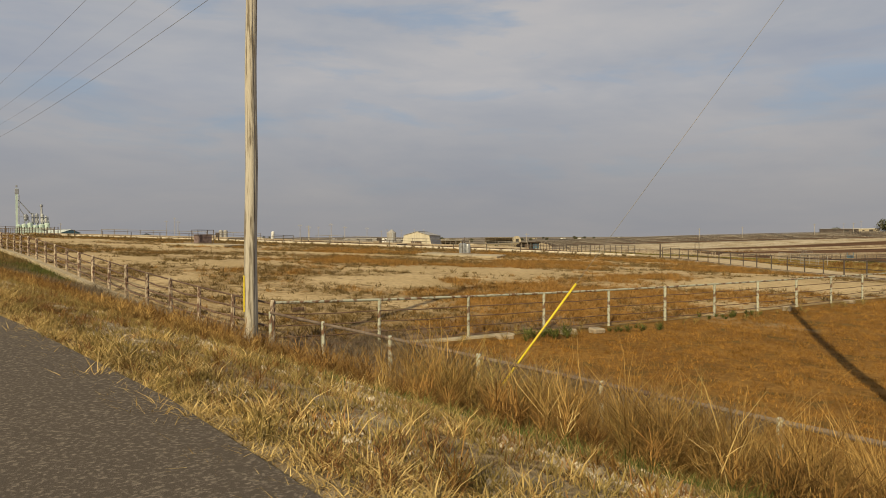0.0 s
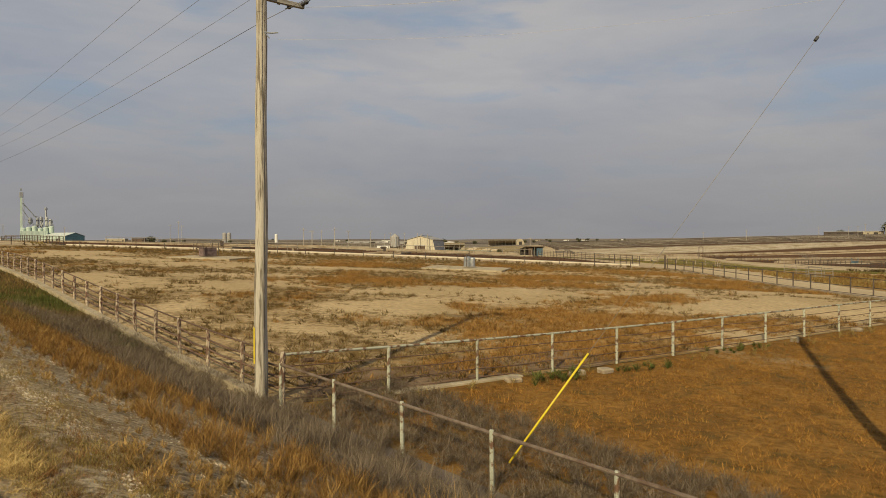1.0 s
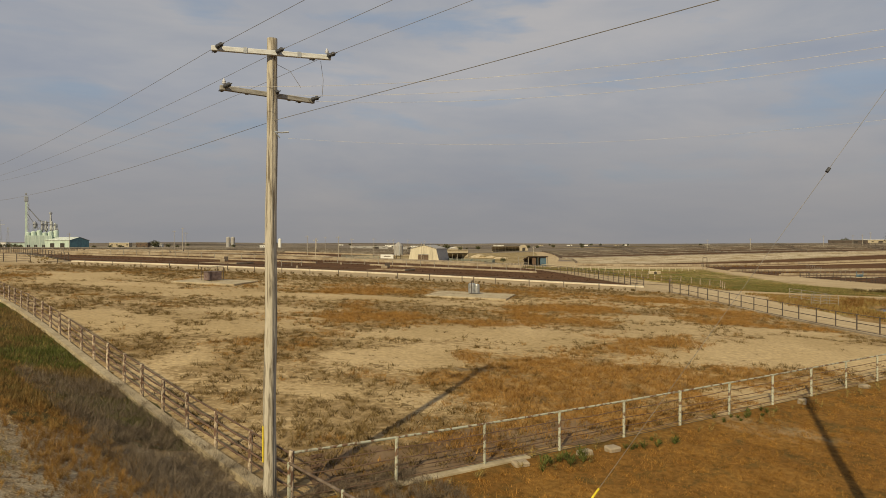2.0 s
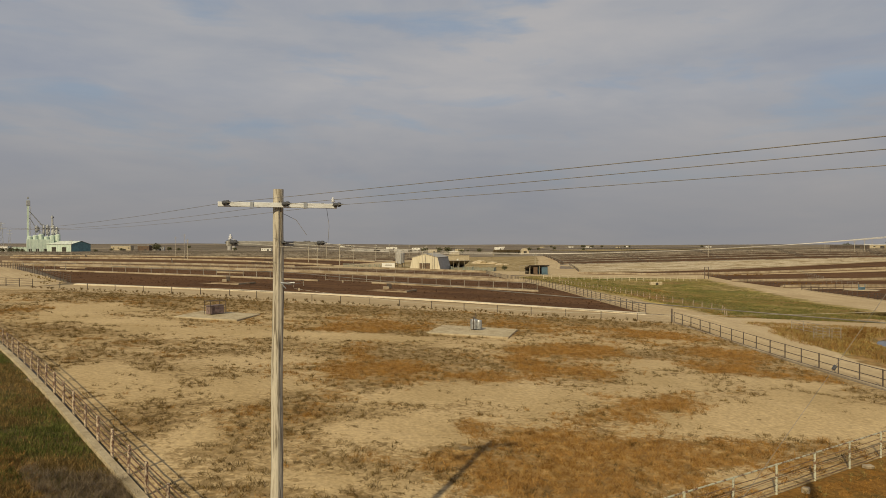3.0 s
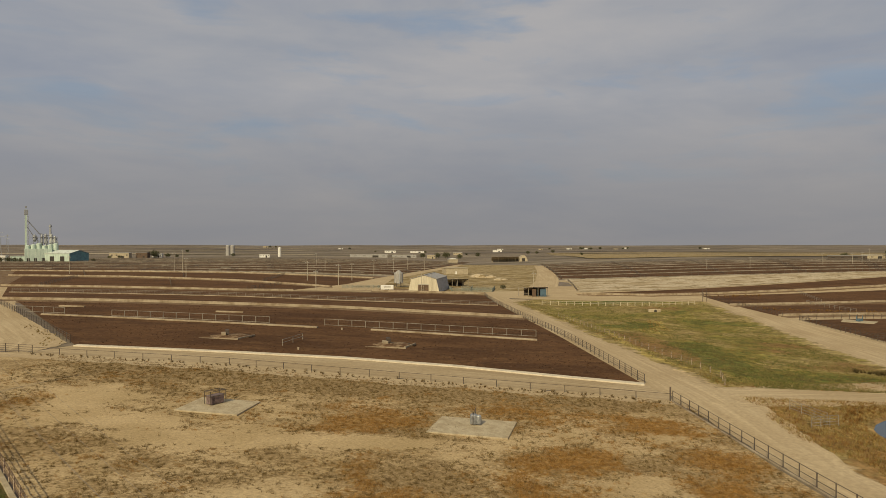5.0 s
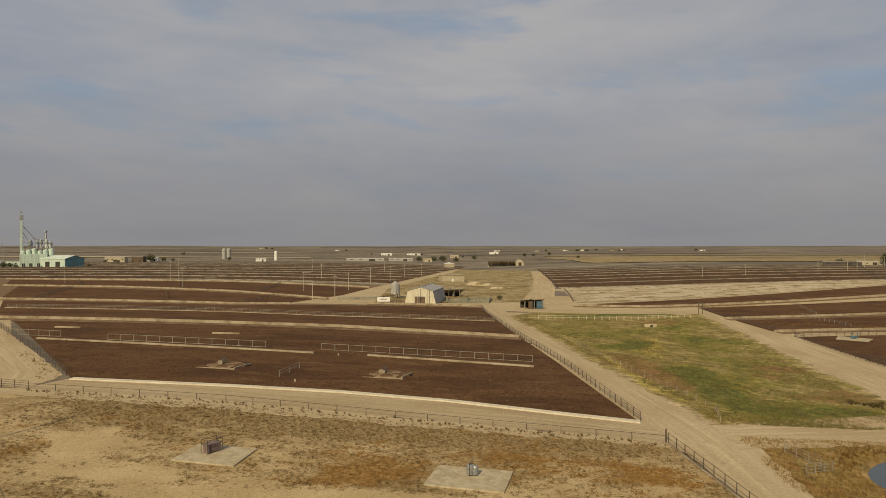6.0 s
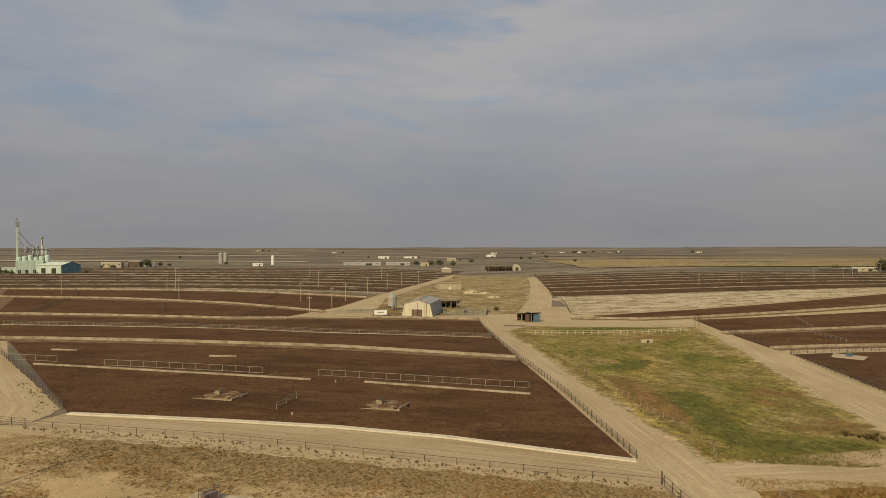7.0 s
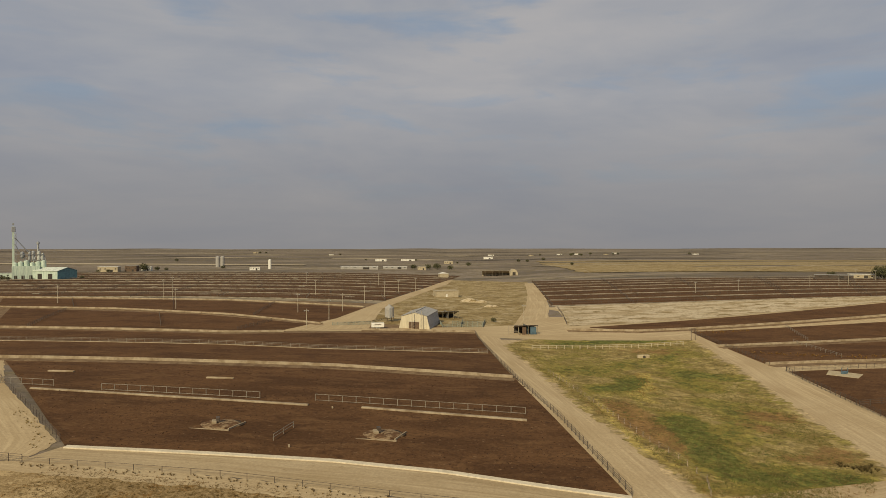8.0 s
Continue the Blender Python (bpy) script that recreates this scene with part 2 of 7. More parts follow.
def draw_soil():
    """Straw and bare brown ground, green where the water runs."""
    m, n, l, b = material("draw_grass", 0.95)
    vec = n.new("ShaderNodeTexCoord").outputs["Object"]
    base = mix_node(n, l, ramp_node(n, l, noise_node(n, l, vec, 0.15, 4.0, 0.6, 0.5), [(0.40, 0.0), (0.6, 1.0)]), (0.21, 0.155, 0.054), (0.345, 0.262, 0.108))
    olive = scatter(n, l, vec, ("green", 1.0), 0.0, [(0.07, 0.8, None), (0.3, 0.7, None), (1.0, 0.5, None)])
    col = mix_node(n, l, ramp_node(n, l, olive, [(0.20, 0.0), (0.36, 0.8), (0.6, 1.0)]), base, (0.225, 0.186, 0.045))
    rust = scatter(n, l, vec, ("rust", 1.0), 0.0, [(0.08, 0.8, None), (0.35, 0.8, None), (1.2, 0.5, None)])
    col = mix_node(n, l, ramp_node(n, l, rust, [(0.34, 0.0), (0.52, 0.75), (0.9, 0.9)]), col, (0.225, 0.128, 0.05))
    gold = scatter(n, l, vec, ("gold", 1.0), 0.0, [(0.3, 0.7, None), (1.0, 0.8, None), (3.0, 0.5, None)])
    col = mix_node(n, l, ramp_node(n, l, gold, [(0.36, 0.0), (0.55, 0.8), (1.0, 0.95)]), col, (0.38, 0.29, 0.085))
    green = scatter(n, l, vec, ("green", 1.0), -0.06, [(0.10, 1.0, None), (0.4, 1.1, None), (1.3, 0.9, None), (3.5, 0.5, None)])
    leaf = ramp_node(n, l, noise_node(n, l, vec, 0.5, 4.0, 0.65, 0.3), [(0.36, (0.052, 0.062, 0.016)), (0.52, (0.104, 0.118, 0.029)), (0.66, (0.180, 0.174, 0.044))])
    col = mix_node(n, l, ramp_node(n, l, green, [(0.46, 0.0), (0.62, 0.8), (1.0, 0.95)]), col, leaf)
    dots = scatter(n, l, vec, None, 0.0, [(0.25, 0.6, None), (0.7, 1.0, None), (2.0, 0.8, None)])
    col = mix_node(n, l, ramp_node(n, l, dots, [(0.15, 0.0), (0.24, 0.75)]), col, (0.085, 0.062, 0.024))
    bare = scatter(n, l, vec, ("rim", -0.16), 0.62, [(0.05, 1.3, None), (0.2, 1.1, None), (0.8, 0.8, None)])
    col = mix_node(n, l, ramp_node(n, l, bare, [(0.30, 0.0), (0.45, 0.7), (0.6, 1.0)]), col, (0.40, 0.302, 0.172))
    clump = ramp_node(n, l, noise_node(n, l, vec, 0.33, 5.0, 0.7, 0.6), [(0.34, 0.62), (0.50, 1.0), (0.66, 1.38)])
    col = mix_node(n, l, 1.0, col, clump, "MULTIPLY")
    g1 = ramp_node(n, l, noise_node(n, l, vec, 1.1, 4.0, 0.65), [(0.3, 0.66), (0.7, 1.3)])
    col = mix_node(n, l, 1.0, col, g1, "MULTIPLY")
    l.new(col, b.inputs["Base Color"])
    bump_node(n, l, b, noise_node(n, l, vec, 1.5, 5.0, 0.65), 0.8, 0.15)
    return m


M_valley = draw_soil()
M_slope = earth("slope_soil", [(0.105, 0.092, 0.034), ((0.125, 0.085, 0.034), 0.35, 0.48, 0.6, None), ((0.155, 0.085, 0.028), 0.8, 0.54, 0.64, None), ((0.050, 0.055, 0.017), 1.4, 0.52, 0.62, None)], (0.6, 1.25), 6.0, 0.9, 0.05)
M_asphalt = surface("asphalt", (0.096, 0.077, 0.059), (0.235, 0.192, 0.145), 80.0, 0.50, 0.66, 0.9, 0, 0.7, 0.004)
M_concrete = surface("concrete", (0.45, 0.375, 0.25), (0.35, 0.28, 0.175), 0.7, 0.42, 0.62, 0.9, 0, 0.25, 0.01)
M_apron = surface("worn_apron", (0.22, 0.15, 0.085), (0.13, 0.08, 0.045), 0.3, 0.42, 0.62, 0.9, 0, 0.25, 0.02)
M_curb = surface("pale_curb_concrete", (0.60, 0.525, 0.39), (0.52, 0.445, 0.32), 0.3, 0.45, 0.66, 0.9, 0, 0.25, 0.02)
M_alley = driven("alley_gravel", (0.29, 0.21, 0.115), (0.375, 0.283, 0.163), (0.44, 0.345, 0.215), 0.7)
M_bunk = surface("bunk_concrete", (0.36, 0.295, 0.205), (0.23, 0.172, 0.108), 0.25, 0.42, 0.62, 0.9, 0, 0.25, 0.02)
M_pole = surface("pole_wood", (0.47, 0.42, 0.33), (0.17, 0.14, 0.10), 2.2, 0.49, 0.60, 0.85, 0, 0.5, 0.012, (6, 6, 0.35))
M_arm = surface("arm_wood", (0.60, 0.60, 0.58), (0.46, 0.45, 0.42), 2.0, 0.45, 0.62, 0.8, 0, 0.3, 0.006, (1, 8, 8))
M_steel = surface("galvanised_steel", (0.42, 0.43, 0.43), (0.30, 0.30, 0.30), 3.0, 0.45, 0.6, 0.5, 0.7, 0.1, 0.003)
M_porcelain = surface("porcelain", (0.50, 0.50, 0.52), (0.40, 0.40, 0.42), 6.0, 0.45, 0.6, 0.25)
M_dark_insul = surface("dark_polymer", (0.05, 0.05, 0.055), (0.08, 0.08, 0.085), 6.0, 0.45, 0.6, 0.4)
M_wire = surface("wire_metal", (0.17, 0.155, 0.135), (0.23, 0.205, 0.175), 1.0, 0.45, 0.6, 0.6, 0.2)
M_bright_wire = surface("bright_wire_metal", (0.62, 0.58, 0.50), (0.50, 0.46, 0.40), 1.0, 0.45, 0.6, 0.5, 0.2)
M_yellow = surface("yellow_plastic", (0.72, 0.55, 0.035), (0.62, 0.45, 0.05), 2.0, 0.5, 0.7, 0.5)
M_pale_paint = surface("pale_rusty_paint", (0.43, 0.43, 0.33), (0.17, 0.095, 0.055), 4.0, 0.49, 0.57, 0.7, 0.1, 0.3, 0.004, None, 0.12)
M_rust_pipe = surface("rusty_pipe", (0.17, 0.105, 0.068), (0.095, 0.058, 0.04), 3.0, 0.45, 0.62, 0.8, 0.2, 0.3, 0.004, None, 0.15)
M_post = surface("weathered_post", (0.46, 0.375, 0.27), (0.13, 0.075, 0.05), 3.0, 0.45, 0.54, 0.85, 0, 0.5, 0.008, (3, 3, 1), 0.18)
M_dark_pipe = surface("dark_pipe", (0.085, 0.070, 0.058), (0.14, 0.10, 0.075), 2.0, 0.45, 0.62, 0.7, 0.3, 0.2, 0.003, None, 0.15)
M_old_rail = surface("old_pipe_rail", (0.20, 0.155, 0.115), (0.12, 0.078, 0.052), 2.0, 0.45, 0.60, 0.75, 0.1, 0.2, 0.003)
M_grey_pipe = surface("grey_pipe", (0.30, 0.27, 0.22), (0.20, 0.16, 0.12), 2.0, 0.45, 0.62, 0.7, 0.2, 0.2, 0.003, None, 0.15)


M_barnyard = earth("dry_yard_grass", [(0.31, 0.235, 0.115), ((0.22, 0.155, 0.065), 0.06, 0.46, 0.58, None), ((0.41, 0.325, 0.195), 0.10, 0.52, 0.64, None), ((0.15, 0.11, 0.05), 0.3, 0.57, 0.64, None)], (0.72, 1.22), 0.8)
M_stubble = earth("stubble", [(0.43, 0.355, 0.245), ((0.33, 0.268, 0.18), 0.01, 0.45, 0.6, None)], (0.85, 1.1), 0.2, 0.03)
# Plough land carries the haze of the plain as grey in its colours.
M_hazed_plough = earth("hazed_plough_land", [(0.125, 0.104, 0.088), ((0.16, 0.132, 0.105), 0.01, 0.45, 0.6, None)], (0.85, 1.1), 0.2, 0.03)

# Rangeland brown pulled towards grey: distance haze put into the colour.
M_hazed_range = earth("rangeland", [(0.165, 0.135, 0.110), ((0.11, 0.09, 0.07), 0.02, 0.5, 0.6, None)], (0.8, 1.15), 0.1, 0.03)


# ---------------- terrain ----------------
NX, NY = 0.737, 0.676                # across the highway, away from it
TX, TY = -0.676, 0.737               # along it


def sm(a, b, v):
    t = np.clip((v - a) / (b - a), 0.0, 1.0)
    return t * t * (3 - 2 * t)


def land(x, y):
    """Height of the ground: a gentle fall to the east and a long rise behind it, a low ditch by the raised highway, a shallow green draw, far hills."""
    x, y = np.asarray(x, float), np.asarray(y, float)
    tilt = -4.5 * np.tanh(x / 120.0)
    p = 0.5 + tilt + 0.6 * sm(55, 95, y) - 2.6 * sm(140, 300, y)
    p = p - 2.0 * np.exp(-((x - 80) / 32.0) ** 2 - ((y - 190) / 70.0) ** 2)
    r = np.hypot(x, y)
    p = p + 22 * sm(900, 4500, r) + sm(1200, 2500, r) * (3.0 * np.sin(x / 410.0 + 1.0) * np.sin(y / 620.0) + 2.0 * np.sin(x / 170.0 + y / 350.0))
    p = p + 16 * np.tanh(np.maximum(x - 20, 0) / 240.0) * sm(200, 600, y) * (1 - 0.5 * sm(800, 1600, y))
    u = NX * x + NY * y
    z = p - 1.3 * sm(48, 16, y) - 2.0 * np.exp(-((x - 61) / 10.0) ** 2 - ((y - 77) / 7.5) ** 2)
    shoulder = 1.79 + 0.6 * tilt - 0.75 * sm(0.8, 3.8, u)
    return shoulder + (z - shoulder) * sm(2.6, 8.0, u)


def gz(x, y):
    return float(land(x, y))


def mesh_object(name, verts, faces, mat, parent=None, smooth=False):
    me = bpy.data.meshes.new(name)
    me.from_pydata(verts if isinstance(verts, list) else verts.tolist(), [], faces if isinstance(faces, list) else faces.tolist())
    me.update()
    if smooth:
        me.polygons.foreach_set("use_smooth", [True] * len(me.polygons))
    if mat:
        me.materials.append(mat)
    ob = new(name, me)
    if parent:
        ob.parent = parent
    return ob


def grid_faces(nx, ny):
    i = np.arange(nx - 1)[:, None] * ny + np.arange(ny - 1)[None, :]
    i = i.ravel()
    return np.stack([i, i + ny, i + ny + 1, i + 1], 1)


def graded(lo, hi, step, far, grow=1.09):
    a = list(np.arange(lo, hi, step))
    d, v = step, a[-1]
    while v < far:
        d *= grow
        v += d
        a.append(v)
    d, v = step, a[0]
    left = []
    while v > -far:
        d *= grow
        v -= d
        left.append(v)
    return np.array(left[::-1] + a)


def ruffle(x, y, k):
    return np.sin(x * k + 1.3 * np.sin(y * k * 0.7)) * 0.5 + np.sin(y * k * 1.7 + x * k * 0.6 + 2.0) * 0.3 + np.sin(x * k * 3.1 - y * k * 2.3) * 0.2


gx, gy = graded(-46, 36, 0.7, 4950), graded(-8, 64, 0.7, 4950)
GX, GY = np.meshgrid(gx, gy, indexing="ij")
GZ = land(GX, GY)
ground = mesh_object("ground", np.stack([GX.ravel(), GY.ravel(), GZ.ravel()], 1), grid_faces(len(gx), len(gy)), M_hazed_ground, None, True)
tagged(ground, "dry tan and olive prairie ground, greyed for haze, reaching the horizon", "ground", kind="structure")


def sheet(name, left, right, mat, lift, label, category, step=2.0, ragged=0.0):
    """A ground surface draped on the land between two border lines of equal count, its edges ragged."""
    L, R = np.array(left, float), np.array(right, float)
    rows_l, rows_r = [], []
    for k in range(len(L) - 1):
        n = max(2, int(max(np.linalg.norm(L[k + 1] - L[k]), np.linalg.norm(R[k + 1] - R[k])) / step))
        s = np.linspace(0, 1, n, endpoint=(k == len(L) - 2))[:, None]
        rows_l.append(L[k] + s * (L[k + 1] - L[k]))
        rows_r.append(R[k] + s * (R[k + 1] - R[k]))
    L, R = np.concatenate(rows_l), np.concatenate(rows_r)
    m = max(3, int(np.linalg.norm(R - L, axis=1).max() / step) + 1)
    s = np.linspace(0, 1, m)[None, :, None]
    P = L[:, None, :] * (1 - s) + R[:, None, :] * s
    if ragged:
        w = R - L
        w = w / (np.linalg.norm(w, axis=1, keepdims=True) + 1e-9)
        a = ruffle(L[:, 0], L[:, 1], 1.1 / max(1.0, ragged)) * ragged
        b = ruffle(R[:, 0] + 7, R[:, 1], 1.1 / max(1.0, ragged)) * ragged
        P = P + w[:, None, :] * (a[:, None, None] * (1 - s) ** 4 + b[:, None, None] * s ** 4)
    z = land(P[..., 0], P[..., 1]) + lift
    V = np.concatenate([P, z[..., None]], 2).reshape(-1, 3)
    ob = mesh_object(name, V, grid_faces(len(L), m), mat, None, True)
    run = np.concatenate([[0.0], np.cumsum(np.linalg.norm(np.diff((L + R) / 2, axis=0), axis=1))])
    wide = np.linalg.norm(R - L, axis=1)
    ob.data.attributes.new("run", "FLOAT", "POINT").data.foreach_set("value", np.repeat(run, m))
    ob.data.attributes.new("rim", "FLOAT", "POINT").data.foreach_set("value", (wide[:, None] * np.minimum(s[0, :, 0], 1 - s[0, :, 0])[None, :]).ravel())
    ob.data.attributes.new("across", "FLOAT", "POINT").data.foreach_set("value", (wide.mean() * s[0, :, 0][None, :] * np.ones((len(L), 1))).ravel())
    return tagged(ob, label, category, kind="structure")


def along(u, s):
    """A point u metres off the camera's side of the highway, s metres along it."""
    return (NX * u + TX * s, NY * u + TY * s)


C0 = (-4.47, 17.15)                   # corner post of the dry field
E_DIR = (0.8397, 0.5430)              # field fence, away from the highway
E_END = (C0[0] + 44.3 * E_DIR[0], C0[1] + 44.3 * E_DIR[1])
GATE_E, GATE_W = (29.4, 87.9), (-67.8, 105.1)

sheet("road", [along(0.69, s) for s in (-60, 0, 160)], [along(-7.5, s) for s in (-60, 0, 160)], M_asphalt, 0.03,
      "grey chip-seal asphalt highway", "road", 1.0, 0.12)
sheet("verge", [along(0.6, s) for s in (-50, 0, 60, 160)], [along(8.0, s) for s in (-50, 0, 60, 160)], M_verge, 0.015,
      "gravelly highway verge with dry grass", "verge", 0.6)
sheet("ditch_slope", [along(2.9, s) for s in (21, 40, 110)], [along(8.2, s) for s in (21, 40, 110)], M_slope, 0.03,
      "green and brown weedy slope of the highway ditch", "verge", 0.8, 0.5)
field = sheet("field", [C0, (-30.6, 46.5), (-84, 106)], [E_END, (31.0, 62), (29.6, 87.6)], M_field, 0.03,
      "dry sandy field patched with rust-coloured weeds", "field", 0.9)
# where the rust-coloured weeds grow in the field: centre, half sizes, weight (bare sand: minus)
PATCHES = [(0.2, 22.6, 4.0, 2.6, 0.7), (6.0, 26.4, 5.0, 2.8, 0.9), (14.0, 32.0, 5.0, 2.4, 0.6), (-9.5, 73.0, 8.0, 5.5, 1.0), (13.3, 63.4, 3.4, 5.7, 0.8), (8.0, 62.0, 4.0, 3.0, 0.8), (-8.5, 58.6, 2.0, 4.2, 0.6), (-5.6, 49.6, 4.6, 4.6, 1.0), (1.7, 48.6, 2.5, 2.4, 0.6), (6.1, 53.6, 2.6, 3.6, 0.9),
           (10.7, 51.8, 2.6, 2.6, 0.8), (24.2, 64.9, 2.9, 2.7, 0.6), (23.1, 55.7, 3.0, 3.0, 0.9), (-49.7, 75.8, 3.0, 4.3, 0.9), (23.0, 75.3, 6.0, 4.0, 1.0), (27.5, 63.0, 3.0, 5.0, 0.7), (29.0, 53.0, 3.0, 4.0, 0.7), (6.8, 33.3, 7.0, 3.0, 1.0), (2.3, 29.8, 3.6, 2.2, 0.9),
           (14.1, 42.1, 2.3, 2.6, 1.0), (10.5, 39.8, 2.6, 2.0, 0.7), (0.6, 36.9, 1.0, 1.4, 0.8), (16.2, 35.1, 4.0, 1.0, 0.8), (-11.9, 36.2, 1.3, 2.6, 0.5), (-8.4, 38.8, 1.6, 3.0, 0.5), (-0.9, 32.4, 1.1, 2.3, 0.6), (10.0, 79.7, 6.4, 4.0, 0.6)]
STUBBLE = [(-3.0, 22.0, 4.0, 4.0, 0.8), (-10.0, 27.0, 4.0, 4.0, 0.6), (-41.0, 95.5, 18.0, 6.0, 1.3), (-2.3, 57.0, 4.5, 3.5, 1.0), (-36.0, 63.2, 4.1, 2.7, 0.7), (-20.3, 54.6, 5.0, 2.7, 0.7), (17.0, 61.2, 2.7, 2.1, 0.6), (-24.5, 49.0, 2.6, 3.1, 0.6), (-27.9, 57.7, 3.2, 1.8, 0.6), (-18.0, 61.8, 3.1, 2.0, 0.6),
           (-12.0, 88.0, 18.0, 4.5, 1.2), (14.0, 84.5, 12.0, 3.5, 1.1), (-10.0, 37.5, 3.6, 3.0, 0.7), (-17.0, 35.0, 2.5, 4.0, 0.5)]
BARE = [(-44.4, 78.1, 4.2, 5.1, 1.0), (-35.0, 70.0, 6.9, 2.3, 1.0), (-25.6, 64.7, 8.1, 2.0, 1.2), (-9.5, 66.0, 8.0, 2.0, 1.3), (-25.3, 46.1, 1.5, 3.1, 0.8), (17.1, 57.5, 2.4, 2.0, 0.7), (23.2, 71.6, 3.6, 1.3, 0.8), (3.6, 43.6, 4.4, 2.4, 1.3), (-16.7, 52.1, 2.2, 1.9, 0.6),
        (15.9, 49.7, 3.0, 1.9, 0.7), (25.8, 50.8, 3.7, 1.8, 0.6), (-2.1, 34.9, 2.1, 2.4, 1.2), (18.5, 39.4, 5.5, 2.5, 1.2), (24.3, 42.3, 3.6, 3.6, 1.0), (-13.7, 41.9, 1.7, 2.7, 0.9), (-13.6, 33.0, 1.4, 2.4, 0.9), (-5.5, 35.2, 1.8, 1.8, 0.9),
        (-6.3, 28.3, 2.9, 1.5, 0.7), (-24.8, 44.7, 1.8, 4.2, 0.8), (13.5, 30.6, 2.5, 1.3, 0.8), (-3.0, 42.0, 3.0, 1.6, 0.8)]


def blots(x, y, rows):
    return sum(k * np.exp(-((x - cx) / rx) ** 2 - ((y - cy) / ry) ** 2) for cx, cy, rx, ry, k in rows)


def weediness(x, y):
    x, y = np.asarray(x, float), np.asarray(y, float)
    w = 0.34 + 0.10 * ruffle(x, y * 1.8, 0.13) + 0.13 * ruffle(x + 31, y * 2.2, 0.37) + 0.08 * ruffle(y, x, 0.9)
    return np.clip(w + 0.5 * blots(x, y, PATCHES) - 0.42 * blots(x, y, BARE), 0, 1)


def stubbliness(x, y):
    x, y = np.asarray(x, float), np.asarray(y, float)
    w = 0.40 + 0.14 * ruffle(x + 11, y * 1.7, 0.19) + 0.14 * ruffle(x - 5, y * 2.0, 0.52) + 0.3 * blots(x, y, PATCHES)
    return np.clip(w + 0.45 * blots(x, y, STUBBLE) - 0.5 * blots(x, y, BARE), 0, 1)


fv = np.empty(len(field.data.vertices) * 3)
field.data.vertices.foreach_get("co", fv)
fv = fv.reshape(-1, 3)
weeds = field.data.attributes.new("weeds", "FLOAT", "POINT")
weeds.data.foreach_set("value", weediness(fv[:, 0], fv[:, 1]))
field.data.attributes.new("stubble", "FLOAT", "POINT").data.foreach_set("value", stubbliness(fv[:, 0], fv[:, 1]))
sheet("weed_patch", [along(8.4, 15.6), along(8.4, -24)], [E_END, (70, -8)], M_orange, 0.02,
      "low ground thick with orange-brown weeds", "weeds", 1.5)

sheet("trodden_strip", [(C0[0] + 0.6, C0[1] + 0.6), (C0[0] + 13 * E_DIR[0], C0[1] + 13 * E_DIR[1] + 0.2)], [(C0[0] - 0.6, C0[1] + 3.4), (C0[0] + 12 * E_DIR[0] - 1.0, C0[1] + 12 * E_DIR[1] + 2.4)], M_apron, 0.045,
      "brown strip of ground inside the field fence", "ground", 0.5, 0.5)

# far stubble, and plough land and rangeland with haze-greyed colour, in long strips
fr_ = random.Random(11)
for k in range(22):
    y0 = 930 + 3300 * fr_.random() ** 1.7
    th, w = fr_.uniform(0.012, 0.06) * y0, fr_.uniform(0.15, 0.8) * y0
    cx = fr_.uniform(-0.85, 0.85) * y0
    if y0 < 1150 and -560 < cx < 300:
        continue
    m_, lab_ = ((M_stubble, "far strip of pale stubble"), (M_hazed_plough, "far strip of dark plough land greyed for haze"), (M_hazed_plough, "far strip of dark plough land greyed for haze"), (M_hazed_range, "far strip of brown rangeland greyed for haze"))[k % 4]
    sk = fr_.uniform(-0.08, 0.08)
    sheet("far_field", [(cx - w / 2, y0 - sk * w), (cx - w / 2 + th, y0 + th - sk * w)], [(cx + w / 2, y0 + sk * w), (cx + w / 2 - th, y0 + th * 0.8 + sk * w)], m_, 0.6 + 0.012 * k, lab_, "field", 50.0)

sheet("far_field", [(-1150, 1330), (-1150, 1450)], [(-255, 1220), (-255, 1262)], M_stubble, 0.9, "long pale stubble field beyond the pens", "field", 40.0)
sheet("far_field", [(-1000, 2050), (-1000, 2200)], [(-300, 1800), (-300, 1870)], M_hazed_range, 0.95, "far strip of brown rangeland greyed for haze", "field", 50.0)
sheet("far_field", [(230, 1500), (230, 1580)], [(1250, 1400), (1250, 1500)], M_barnyard, 0.9, "tan grassland beyond the east pens", "field", 40.0)
sheet("far_field", [(185, 850), (215, 1420)], [(520, 700), (1150, 1330)], M_barnyard, 0.6, "tan grassland behind the east pens", "field", 30.0, 8.0)
sheet("caliche_bank", [(405, 888), (412, 906)], [(640, 1000), (628, 1024)], M_white, 0.9, "bare pale caliche patch behind the east pens", "bank", 8.0, 3.0)

# bare trodden ground between the pens and roads
sheet("lot_ground", [(24, 84), (20, 200), (14, 320)], [(115, 92), (130, 200), (150, 345)], M_gravel, 0.022, "bare sandy ground between pens and draw", "ground", 3.0)
sheet("lot_ground", [(92, 100), (100, 200), (110, 330), (64, 430)], [(330, 120), (360, 260), (400, 400), (420, 470)], M_gravel, 0.026, "bare sandy ground between the east pens", "ground", 5.0)
sheet("lot_ground", [(-150, 190), (-215, 300), (-330, 470)], [(24, 186), (16, 300), (-40, 440)], M_apron, 0.03, "brown trodden ground between the pen rows", "ground", 5.0)

